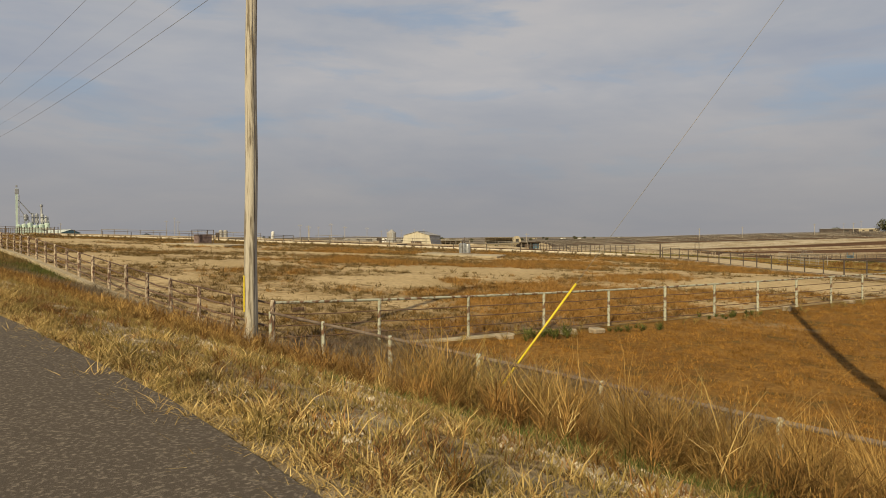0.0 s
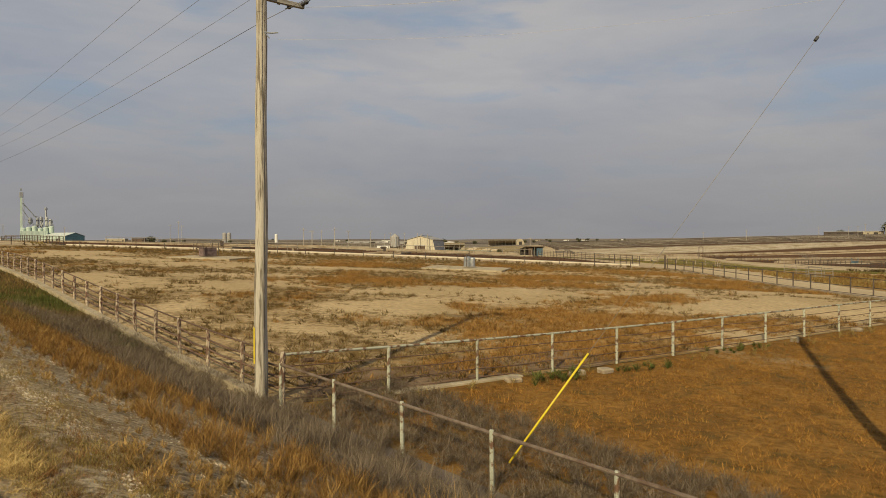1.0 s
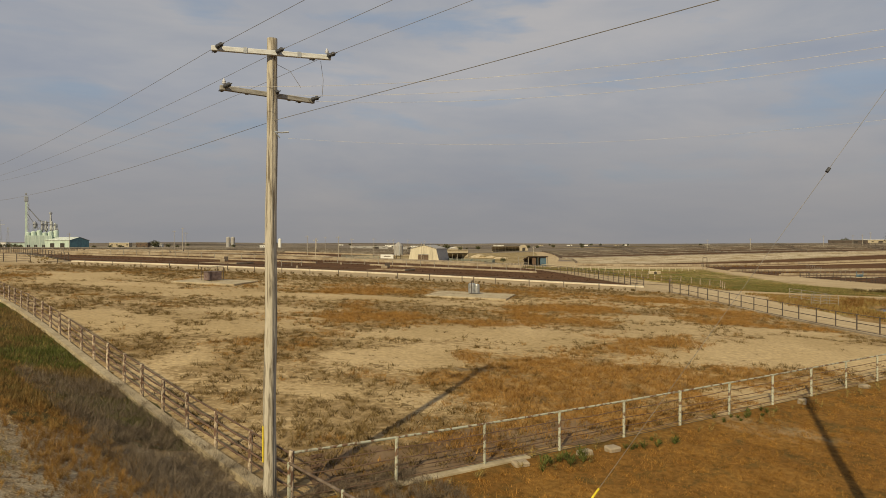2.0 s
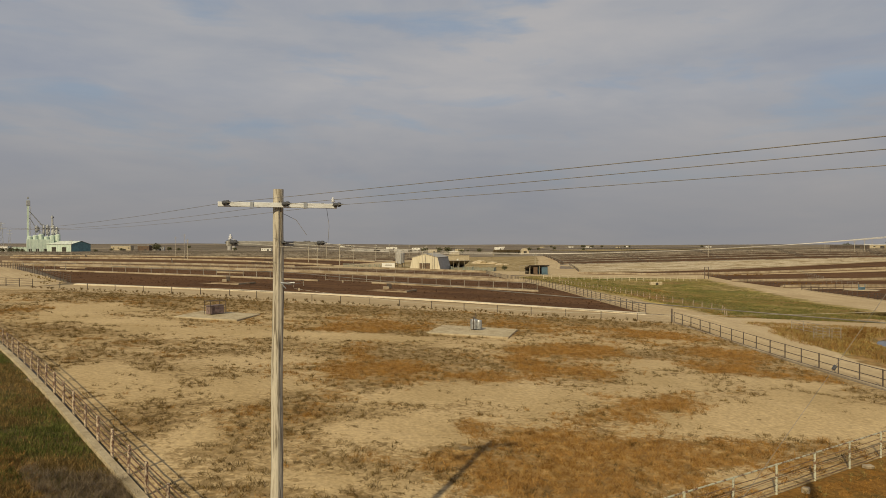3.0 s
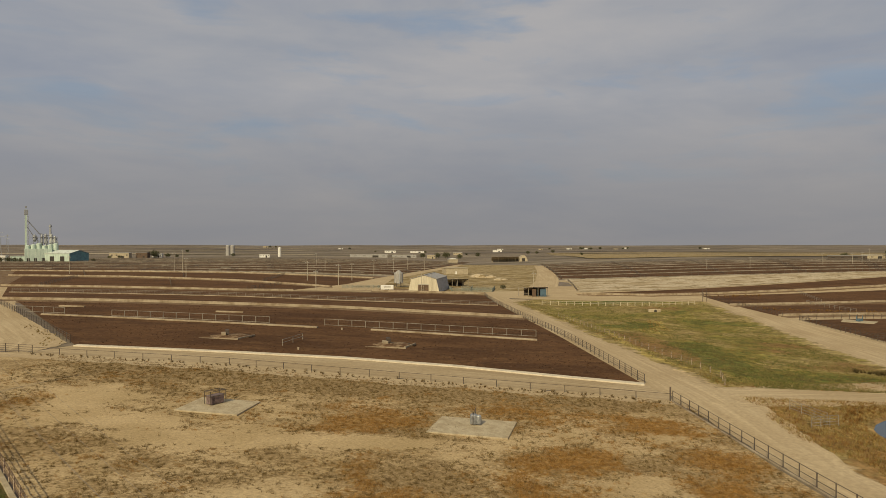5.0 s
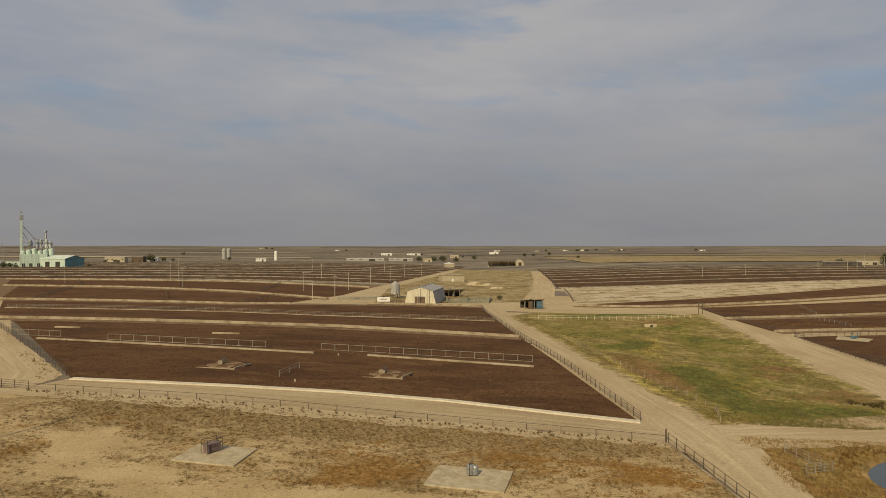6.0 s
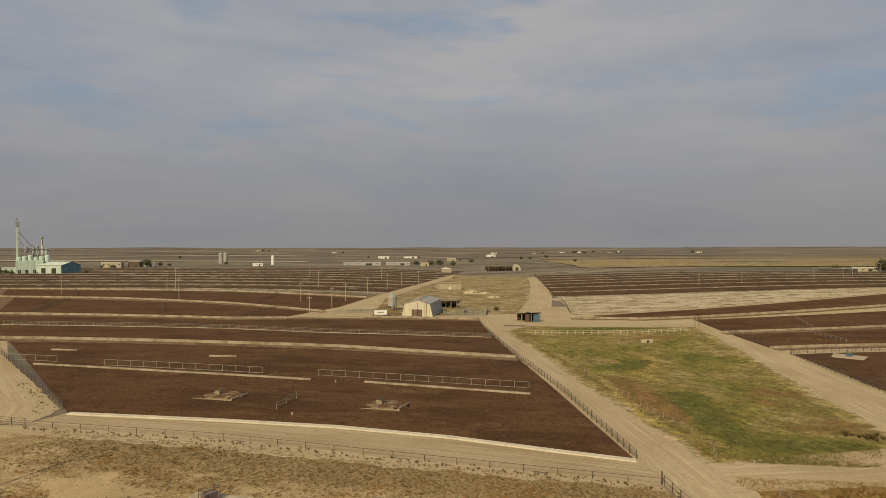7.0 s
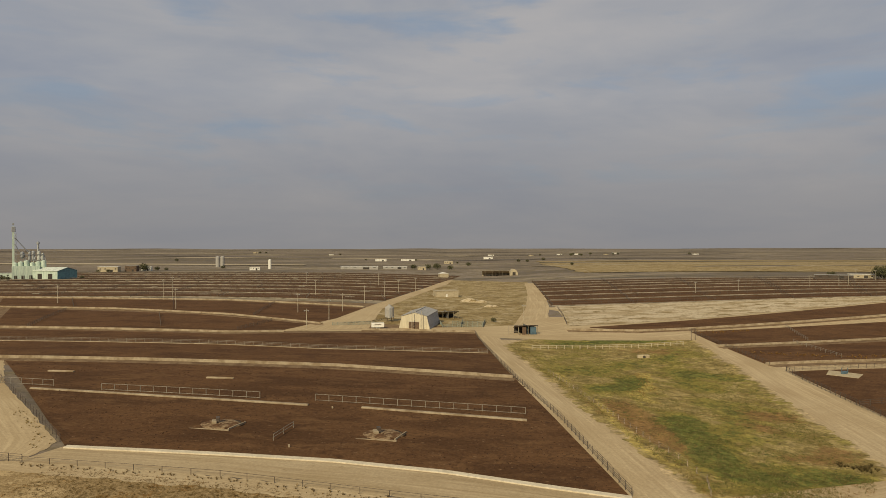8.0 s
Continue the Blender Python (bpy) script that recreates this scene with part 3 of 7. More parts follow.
sheet("field_edge", [(-86, 103.5), (-34.6, 96.5), (-7.8, 91.5), (16.1, 88.0), (29.3, 86.0)], [(-69, 106), (-34.6, 101.9), (-7.8, 95.9), (16.1, 91.3), (30.5, 88.6)], M_gravel, 0.045,
      "bare pale sand strip under the alley fence", "field edge", 1.5, 0.9)

# gravel ways between the pens
sheet("alley_south", [(-69, 105.6), (-34.6, 101.6), (-7.8, 95.6), (16.1, 91.1), (30.5, 88.3)],
      [(-66, 114.0), (-38.1, 112.0), (-18.5, 110.4), (0.5, 106.6), (29.5, 97.0)], M_alley, 0.05, "sandy gravel alley beside the pens", "road", 2.0, 0.3)
sheet("alley_west", [(-68, 105.4), (-68.6, 116.2), (-109.6, 164), (-132, 198), (-196, 290)], [(-84, 108), (-100, 120), (-138, 160), (-175, 200), (-270, 290)], M_gravel, 0.06,
      "wide sandy gravel alley along the pens", "road", 2.5, 0.5)
sheet("alley_east", [(29.5, 88), (29.0, 98), (26.2, 143), (21.8, 195), (16.6, 284), (16, 308)],
      [(41.0, 88), (40.9, 99), (38.7, 121), (33.3, 175), (27.5, 268), (26, 290)], M_gravel, 0.06, "pale gravel alley between pens and green draw", "road", 2.5, 0.6)
sheet("field_road", [(29.7, 88.5), (31.6, 63), (32.7, 50), (32.8, 38)], [(41.5, 88), (38.5, 64), (38.5, 48), (42, 38)], M_gravel, 0.05,
      "sandy track beside the field fence", "road", 2.0, 0.6)
sheet("cross_road", [(38, 86), (61, 91), (100, 101), (150, 112)], [(40, 97.5), (56, 101), (92, 118), (150, 150)], M_gravel, 0.065,
      "gravel road crossing below the draw", "road", 2.5, 0.8)
sheet("draw_road", [(76.7, 112), (80.5, 131), (88.5, 168), (98.9, 217.8), (113.3, 294.9), (115.9, 314.9)], [(97, 118), (104.5, 154), (112.9, 214.9), (115.6, 231.3), (121.8, 309.5), (133.6, 324.5)],
      M_gravel, 0.07, "gravel road along the far side of the draw", "road", 3.0, 1.0)
sheet("yard", [(15, 306), (26, 290), (55.5, 288.5), (98.0, 295.1), (142.4, 327.6)], [(-68, 292), (20, 330), (39.6, 339.3), (61.8, 378.7), (168.6, 364.5)], M_gravel, 0.08,
      "open gravel yard in front of the sheds", "road", 3.0, 0.6)
sheet("barn_road", [(-72, 288), (-55, 345), (-45, 424), (-12, 636), (6, 790)], [(-34, 308), (-36, 405), (-19, 526), (8, 700), (16, 800)], M_gravel, 0.12,
      "curving gravel road behind the barn", "road", 4.0, 0.6)
sheet("upper_road", [(37.6, 336.8), (55.6, 425.7), (72.4, 543.3), (88.1, 682.5)], [(61.9, 375.2), (72.9, 439.3), (86.4, 546.6), (97.6, 673.7)], M_gravel, 0.13, "straight gravel road to the far sheds", "road", 4.0, 0.6)
sheet("green_draw", [(39.5, 98), (36.5, 121), (31.2, 175), (25.5, 266), (35.9, 288.8)], [(80, 112), (84, 131), (92, 168), (102.4, 217.8), (115.2, 293.9)], M_valley, 0.075,
      "shallow draw of green and straw grass", "grass", 1.6, 1.2)
sheet("bank", [(36, 93), (36, 64), (36, 48)], [(80, 103), (80, 64), (80, 48)], M_valley, 0.03, "weedy bank round the pond", "grass", 2.0, 0.8)
sheet("barn_yard_grass", [(-48, 326), (-42, 405), (-24, 526), (6, 720), (12, 800)], [(46, 328), (64, 426), (78, 545), (92, 684), (93, 700)], M_barnyard, 0.05,
      "dry straw grass round the barn", "grass", 4.0)

# the wet lines of the draw, and its rusty and yellow patches: centre, half sizes, weight
STREAM = [([(56, 149), (51, 128), (50.4, 118), (51, 110), (59, 109), (70, 110)], 4.6, 1.0), ([(71, 171), (72, 155), (62, 136)], 6.0, 0.40), ([(44, 182), (54, 188), (61, 203)], 4.6, 0.8), ([(76, 192), (80, 220), (91, 209)], 6.0, 0.52),
          ([(41, 207), (52, 217), (95, 260)], 8.0, 0.30), ([(53, 276), (76, 290), (95, 292)], 7.0, 0.75)]
RUSTY = [(43.5, 147, 5.0, 17, 1.2), (46, 131, 3.5, 9, 0.9), (79, 159, 7, 6, 0.7), (71, 146, 5, 7, 0.5), (70, 122, 6, 4, 0.6), (77, 128, 4, 4, 0.6), (85, 262, 16, 9, 0.4), (65.9, 211.7, 3, 5, -0.3), (38, 131, 2.5, 14, -0.5)]
GOLDEN = [([(66, 213), (60, 187), (52, 176), (55, 167)], 3.0, 0.75), ([(39.8, 166), (38, 140), (38, 125), (40.5, 114)], 1.8, 0.6), ([(36, 205), (36.5, 185)], 2.5, 0.6)]


def from_line(q, pts):
    best = np.full(len(q), 1e9)
    for (ax, ay), (bx, by) in zip(pts, pts[1:]):
        d = np.array([bx - ax, by - ay], float)
        t = np.clip(((q[:, 0] - ax) * d[0] + (q[:, 1] - ay) * d[1]) / (d @ d), 0, 1)
        best = np.minimum(best, np.hypot(q[:, 0] - ax - t * d[0], q[:, 1] - ay - t * d[1]))
    return best


def strips(q, rows):
    return np.maximum.reduce([k * np.exp(-(from_line(q, pts) / (r * (1 + 0.4 * ruffle(q[:, 0], q[:, 1], 0.4)))) ** 2) for pts, r, k in rows])


def greenness(q):
    return 0.20 + strips(q, STREAM) + 0.15 * ruffle(q[:, 0], q[:, 1] * 0.8, 0.16)


def rustiness(q):
    return 0.15 + sum(k * np.exp(-((q[:, 0] - cx) / rx) ** 2 - ((q[:, 1] - cy) / ry) ** 2) for cx, cy, rx, ry, k in RUSTY)


for ob in [o for o in bpy.data.objects if o.type == "MESH" and o.data.materials and o.data.materials[0] == M_valley]:
    q = np.empty(len(ob.data.vertices) * 3)
    ob.data.vertices.foreach_get("co", q)
    q = q.reshape(-1, 3)
    for at_name, vals in (("green", greenness(q) if ob.name.startswith("green") else 0.02 + 0.1 * ruffle(q[:, 0], q[:, 1], 0.1)), ("rust", 0.50 + 0.25 * ruffle(q[:, 0], q[:, 1], 0.5) if ob.name.startswith("bank") else rustiness(q)), ("gold", strips(q, GOLDEN))):
        ob.data.attributes.new(at_name, "FLOAT", "POINT").data.foreach_set("value", np.clip(vals, 0, 1))

# pens: brown trodden dirt in long rows
PENS_W = [([(-65.5, 113.4), (-38.1, 111.9), (-18.5, 110.3), (0.5, 106.6), (17.9, 101), (28.6, 97.9)], [(-131, 197), (-104, 197), (-75, 196.5), (-45, 196), (-12, 193), (21.6, 188)]),
          ([(-141, 204), (-82, 202.5), (-31, 201), (21.2, 191.5)], [(-194, 286), (-100, 277), (-69, 284), (16.2, 304)]),
          ([(-199, 291), (-120, 284), (-71, 289)], [(-250, 382), (-130, 352), (-56, 316)]),
          ([(-262, 388), (-187, 378), (-114, 353), (-57, 322)], [(-302, 454), (-210, 444), (-143, 437), (-46, 408)])]
for front, back in PENS_W:
    sheet("pen_floor", front, back, M_pen, 0.09, "dark brown trodden dirt pen floor", "pen floor", 3.0)
for k in range(9):
    y0, y1 = 466 + 50 * k, 510 + 50 * k
    xr0, xr1 = -46 + 0.155 * (y0 - 424), -46 + 0.155 * (y1 - 424)
    sheet("pen_floor", [(-0.72 * y0 - 10, y0 + 6), (-0.72 * y1 - 10, y1 + 6)], [(xr0, y0), (xr1, y1)], M_pen, 0.14, "dark brown trodden dirt pen floor", "pen floor", 8.0)
PENS_E = [((106.5, 154), (116.9, 218.7), (227.9, 237.8), (230, 160)), ((116.7, 235.1), (122.1, 319.2), (266.9, 355.9), (293.5, 256.4))]
for a, b, c, d in PENS_E:
    sheet("pen_floor", [a, b], [d, c], M_pen, 0.09, "dark brown trodden dirt pen floor", "pen floor", 4.0)
sheet("pen_floor", [(75.8, 331.6), (96.6, 323.4), (255, 375.4), (310, 394)], [(76.5, 334), (100, 345), (286, 421), (340, 440)], M_pen, 0.16, "dark brown trodden dirt pen floor", "pen floor", 6.0)
sheet("caliche_bank", [(67, 338), (100, 349), (286, 425), (345, 446)], [(76, 436), (160, 443), (310, 452), (352, 456)], M_white, 0.18, "bare pale caliche bank between pen rows", "bank", 5.0, 2.0)
for k in range(7):
    a, b = 443 + 39 * k, 459 + 20 * k
    sheet("pen_floor", [(75 + 3.5 * k, a), (78 + 3.5 * k, a + 34)], [(357 + 14.4 * k, b), (369 + 14.4 * k, b + 17)], M_pen, 0.14,
          "dark brown trodden dirt pen floor", "pen floor", 8.0)

# pond
POND = (61.0, 77.0)
LEVEL = -1.6
pv, pf = [(POND[0], POND[1], LEVEL)], []
for k in range(48):
    a = k * math.tau / 48
    r = 1 + 0.10 * math.sin(3 * a + 1)
    pv.append((POND[0] + 12.5 * r * math.cos(a), POND[1] + 10.0 * r * math.sin(a), LEVEL))
    pf.append((0, k + 1, (k + 1) % 48 + 1))
M_water, _n, _l, _b = material("pond_water", 0.06)
_b.inputs["Base Color"].default_value = (0.05, 0.06, 0.06, 1)
_b.inputs["Specular IOR Level"].default_value = 0.5
bump_node(_n, _l, _b, noise_node(_n, _l, _n.new("ShaderNodeTexCoord").outputs["Object"], 2.5), 0.08, 0.02)
tagged(mesh_object("water", pv, pf, M_water), "small still pond of grey-blue water", "water", kind="structure")

# ---------------- helpers for things ----------------
def thing(name, x, y, z, label, category, group=""):
    e = new(name)
    e.location = (x, y, z)
    e.empty_display_size = 0.5
    return tagged(e, label, category, group)


def part(name, bm, mat, parent, label="", loc=None, smooth=False):
    me = bpy.data.meshes.new(name)
    bm.to_mesh(me)
    bm.free()
    if smooth:
        me.polygons.foreach_set("use_smooth", [True] * len(me.polygons))
    me.materials.append(mat)
    ob = new(name, me)
    ob.parent = parent
    if loc:
        ob.location = loc
    if label:
        tagged(ob, label)
    return ob


def share(name, me, parent, loc, rot=(0, 0, 0), scale=(1, 1, 1)):
    ob = new(name, me)
    ob.parent, ob.location, ob.rotation_euler, ob.scale = parent, loc, rot, scale
    return ob


def add_box(bm, cx, cy, cz, sx_, sy_, sz_, rz=0.0, bevel=0.0):
    m = Matrix.Translation((cx, cy, cz)) @ Matrix.Rotation(rz, 4, "Z") @ Matrix.Diagonal((sx_, sy_, sz_, 1))
    r = bmesh.ops.create_cube(bm, size=1.0, matrix=m)
    if bevel:
        ed = {e for v in r["verts"] for e in v.link_edges}
        bmesh.ops.bevel(bm, geom=list(ed), offset=bevel, segments=1, affect="EDGES")
    return bm


def box(*a, **k):
    return add_box(bmesh.new(), *a, **k)


def add_tube(bm, pts, r, sides=6, r_end=None, cap=True):
    """A round bar through the points; it may taper."""
    P = [Vector(p) for p in pts]
    rings = []
    for k, p in enumerate(P):
        d = (P[min(k + 1, len(P) - 1)] - P[max(k - 1, 0)]).normalized()
        a = d.orthogonal().normalized() if abs(d.z) > 0.9 else d.cross(Vector((0, 0, 1))).normalized()
        b = d.cross(a)
        rr = r if r_end is None else r + (r_end - r) * k / (len(P) - 1)
        rings.append([bm.verts.new(p + rr * (math.cos(q * math.tau / sides) * a + math.sin(q * math.tau / sides) * b)) for q in range(sides)])
    for A, B in zip(rings, rings[1:]):
        for q in range(sides):
            bm.faces.new((A[q], A[(q + 1) % sides], B[(q + 1) % sides], B[q]))
    if cap:
        bm.faces.new(rings[0][::-1])
        bm.faces.new(rings[-1])
    return bm


def tube(*a, **k):
    return add_tube(bmesh.new(), *a, **k)


def add_prism(bm, outline, y0, y1):
    """An outline in x, z drawn out along y."""
    A = [bm.verts.new((x, y0, z)) for x, z in outline]
    B = [bm.verts.new((x, y1, z)) for x, z in outline]
    n = len(A)
    bm.faces.new(A)
    bm.faces.new(B[::-1])
    for k in range(n):
        bm.faces.new((A[k], B[k], B[(k + 1) % n], A[(k + 1) % n]))
    bmesh.ops.recalc_face_normals(bm, faces=bm.faces)
    return bm


def add_lathe(bm, profile, sides=16, cx=0.0, cy=0.0):
    """Turned shape: (radius, height) pairs from the bottom to the top."""
    rings = [[bm.verts.new((cx + r * math.cos(k * math.tau / sides), cy + r * math.sin(k * math.tau / sides), z)) for k in range(sides)] for r, z in profile]
    for A, B in zip(rings, rings[1:]):
        for k in range(sides):
            bm.faces.new((A[k], A[(k + 1) % sides], B[(k + 1) % sides], B[k]))
    bm.faces.new(rings[0][::-1])
    bm.faces.new(rings[-1])
    return bm


def data_of(bm, name, mat, smooth=False):
    me = bpy.data.meshes.new(name)
    bm.to_mesh(me)
    bm.free()
    if smooth:
        me.polygons.foreach_set("use_smooth", [True] * len(me.polygons))
    me.materials.append(mat)
    return me


POST_MESH = {}


def post_mesh(h, r, mat, sides=8):
    key = (round(h, 2), r, mat.name)
    if key not in POST_MESH:
        POST_MESH[key] = data_of(add_lathe(bmesh.new(), [(r, -0.35), (r, h - 0.015), (r * 0.8, h + 0.005)], sides), "post", mat)
    return POST_MESH[key]


def stations(pts, spacing):
    """Evenly spaced points along a line of corners, both ends included."""
    out = []
    for (ax, ay), (bx, by) in zip(pts, pts[1:]):
        n = max(1, round(math.hypot(bx - ax, by - ay) / spacing))
        out += [(ax + (bx - ax) * k / n, ay + (by - ay) * k / n) for k in range(n)]
    return out + [pts[-1]]


def fence(label, pts, spacing, height, rails, post_r, rail_r, m_post, m_rail, group="fences", sag=0.0, jitter=0.0, lift=0.0, sides=6, thick=1.0, strand_mat=None):
    """A pipe fence: round posts, and horizontal rails or cables that follow the ground."""
    rnd = random.Random(int(pts[0][0] * 17 + pts[0][1] * 31))
    S = stations(pts, spacing)
    x0, y0 = S[0]
    f = thing("fence", x0, y0, gz(x0, y0), label, "fence", group)
    oz = gz(x0, y0)
    me = post_mesh(height, post_r, m_post)
    H = [gz(x, y) - oz + lift for x, y in S]
    for (x, y), h in zip(S, H):
        share("post", me, f, (x - x0, y - y0, h + rnd.uniform(-jitter, jitter)), (rnd.uniform(-jitter, jitter) * 0.4, rnd.uniform(-jitter, jitter) * 0.4, rnd.uniform(0, 3)), (rnd.uniform(0.9, 1.15),) * 2 + (1,))
    for k, hr in enumerate(rails):
        line = []
        for i, ((x, y), h) in enumerate(zip(S, H)):
            line.append((x - x0, y - y0, h + hr))
            if sag and k and i + 1 < len(S):
                (x2, y2), h2 = S[i + 1], H[i + 1]
                line.append(((x + x2) / 2 - x0, (y + y2) / 2 - y0, (h + h2) / 2 + hr - sag * rnd.uniform(0.3, 1.3)))
        part("rail" if (k == 0 or not sag) else "cable", tube(line, rail_r if k == 0 else rail_r * thick, sides), m_rail if k == 0 or not strand_mat else strand_mat, f)
    return f


# ---------------- fences round the dry field ----------------
W_DIR = (-0.669, 0.743)
W_END = (C0[0] + 112.7 * W_DIR[0], C0[1] + 112.7 * W_DIR[1])
fence("weathered post fence with sagging rusty cables along the highway ditch", [C0, W_END], 2.45, 1.35, (1.31, 1.0, 0.70, 0.42), 0.066, 0.026, M_post, M_rust_pipe, sag=0.04, jitter=0.06, thick=1.1)
S_END = (C0[0] - 15.12 * TX, C0[1] - 15.12 * TY)
fence("grey pipe fence sunk in dead weeds", [(C0[0] - 0.03, C0[1] - 0.05), S_END], 2.52, 1.12, (1.08,), 0.046, 0.036, M_pale_paint, M_old_rail, jitter=0.03, sides=8)
fence("pale green painted pipe fence streaked with rust", [C0, (C0[0] + 43.82 * E_DIR[0], C0[1] + 43.82 * E_DIR[1])], 3.13, 1.36, (1.33, 0.72, 1.02, 0.42, 0.16), 0.05, 0.037, M_pale_paint, M_pale_paint, sag=0.03, jitter=0.02, sides=8, thick=0.42, strand_mat=M_rust_pipe)
fence("low dark pipe fence along the gravel alley", [GATE_W, (-34.6, 101.2), (-7.8, 95.2), GATE_E], 4.6, 1.05, (1.02,), 0.05, 0.03, M_dark_pipe, M_dark_pipe)
fence("dark pipe rail fence beside the sandy track", [GATE_E, (31.5, 63), (32.6, 50.5), E_END], 2.6, 1.45, (1.4, 0.72, 0.14), 0.055, 0.03, M_dark_pipe, M_dark_pipe)
fence("low dark pipe fence along the gravel alley", [GATE_W, (-105, 112)], 2.6, 1.4, (1.35, 1.0, 0.65, 0.3), 0.06, 0.03, M_dark_pipe, M_dark_pipe)

gp = thing("gate_post", GATE_E[0] - 0.25, GATE_E[1] + 0.2, gz(*GATE_E), "thick dark steel gate post at the alley", "gate post")
part("shaft", tube([(0, 0, -0.4), (0, 0, 1.9)], 0.11, 10), M_dark_pipe, gp)

# ---------------- fences, curbs and bunks of the pens ----------------
fence("dark pipe rail fence of the cattle pen", [(28.8, 98.6), (26.2, 143), (21.7, 190), (16.4, 284), (16, 304)], 3.0, 1.55, (1.5, 1.15, 0.8, 0.45), 0.06, 0.03, M_dark_pipe, M_dark_pipe, "pen fences")
fence("dark pipe rail fence of the cattle pen", [(-68.2, 116.4), (-110, 164.2), (-135, 193)], 3.0, 1.55, (1.5, 1.15, 0.8, 0.45), 0.06, 0.03, M_dark_pipe, M_dark_pipe, "pen fences")
for a, b in (((-82, 157.7), (-42.6, 153.1)), ((-29.5, 152.6), (18.9, 146.6)), ((-110.2, 163.5), (-95.5, 161.1))):
    fence("pale pipe guard rail above the feeding curb", [a, b], 3.2, 1.65, (1.6, 0.25), 0.07, 0.055, M_grey_pipe, M_grey_pipe, "guard rails")


def wall_run(label, category, pts, profile, mat, group, name="curb"):
    """A low concrete section, (offset, height) outline, run along a line on the ground."""
    S = stations(pts, 6.0)
    x0, y0 = S[0]
    oz = gz(x0, y0)
    bm = bmesh.new()
    rings = []
    for k, (x, y) in enumerate(S):
        ax, ay = S[max(k - 1, 0)]
        bx, by = S[min(k + 1, len(S) - 1)]
        d = Vector((bx - ax, by - ay)).normalized()
        rings.append([bm.verts.new((x - x0 - d.y * o, y - y0 + d.x * o, gz(x, y) - oz + h)) for o, h in profile])
    n = len(profile)
    for A, B in zip(rings, rings[1:]):
        for q in range(n):
            bm.faces.new((A[q], A[(q + 1) % n], B[(q + 1) % n], B[q]))
    bm.faces.new(rings[0][::-1])
    bm.faces.new(rings[-1])
    bmesh.ops.recalc_face_normals(bm, faces=bm.faces)
    ob = part(name, bm, mat, None)
    ob.location = (x0, y0, oz)
    return tagged(ob, label, category, group)


CURB = [(-0.45, -0.3), (-0.45, 0.34), (-0.38, 0.42), (0.38, 0.42), (0.45, 0.34), (0.45, -0.3)]
BUNK = [(-0.8, -0.3), (-0.75, 0.95), (-0.62, 1.0), (-0.5, 0.95), (-0.42, 0.45), (0.42, 0.45), (0.5, 0.62), (0.62, 0.66), (0.75, 0.6), (0.8, -0.3)]
APRON = [(-1.6, -0.2), (-1.6, 0.14), (2.4, 0.2), (2.4, -0.2)]
wall_run("long pale concrete curb edging the brown pen", "curb", [(-65.5, 113.4), (-38.1, 111.9), (-18.5, 110.3), (0.5, 106.6), (17.9, 101), (28.6, 97.9)], [(o * 1.6, h * 0.6) for o, h in CURB], M_curb, "curbs")
wall_run("pale concrete feeding curb inside the pen", "curb", [(-98.8, 157.4), (-63.1, 151.9), (-30.2, 147.6)], CURB, M_bunk, "curbs")
wall_run("pale concrete feeding curb inside the pen", "curb", [(-18, 147), (18.4, 140.8)], CURB, M_bunk, "curbs")
for pts, lab in (([(-141, 204), (-82, 202.5), (-31, 201), (21, 191.5)], "feed bunk"), ([(-200, 291), (-91, 281.5), (-69, 288)], "feed bunk"), ([(-36, 302), (16, 308)], "feed bunk"),
                 ([(-262, 388), (-187, 378), (-114, 353), (-58, 320)], "feed bunk"), ([(-310, 462), (-198, 449), (-143, 443), (-48, 412)], "feed bunk"),
                 ([(116.6, 233.2), (173.3, 243.6), (291.9, 264.6)], "feed bunk"), ([(117.0, 276.2), (203.2, 297.2), (279.3, 316.6)], "feed bunk"), ([(62, 323), (97, 321), (129.3, 330), (255, 371), (320, 393)], "feed bunk")):
    wall_run("long pale concrete feed bunk", lab, pts, BUNK, M_bunk, "feed bunks", "feed_bunk")
    wall_run("worn concrete apron beside a feed bunk", "apron", [(x, y - 4.2) for x, y in pts], APRON, M_apron, "aprons", "apron")
wall_run("concrete footing under the highway-side fence", "footing", [(C0[0] + W_DIR[0] * s - 0.22, C0[1] + W_DIR[1] * s - 0.2) for s in (1, 30, 60, 110)], [(-0.2, -0.4), (-0.2, 0.2), (0.2, 0.24), (0.2, -0.4)], M_concrete, "curbs", "footing")
wall_run("broken concrete sill under the field fence", "footing", [(C0[0] + 2.6, C0[1] + 1.5), (C0[0] + 8.0 * E_DIR[0], C0[1] + 8.0 * E_DIR[1])], [(-0.15, -0.4), (-0.15, 0.06), (0.15, 0.08), (0.15, -0.4)], M_concrete, "curbs", "footing")
wall_run("low concrete footing under the track fence", "footing", [(GATE_E[0] - 0.15, GATE_E[1]), (31.35, 63), (32.45, 50.5), (E_END[0] - 0.2, E_END[1])], [(-0.14, -0.3), (-0.14, 0.10), (0.14, 0.12), (0.14, -0.3)], M_bunk, "curbs", "footing")
fence("low rail fence between cattle pens", [(-166, 247), (-80, 244.5), (-45, 240), (17.5, 243.5)], 3.5, 1.5, (1.45, 1.0, 0.5), 0.06, 0.04, M_grey_pipe, M_grey_pipe, "pen fences")


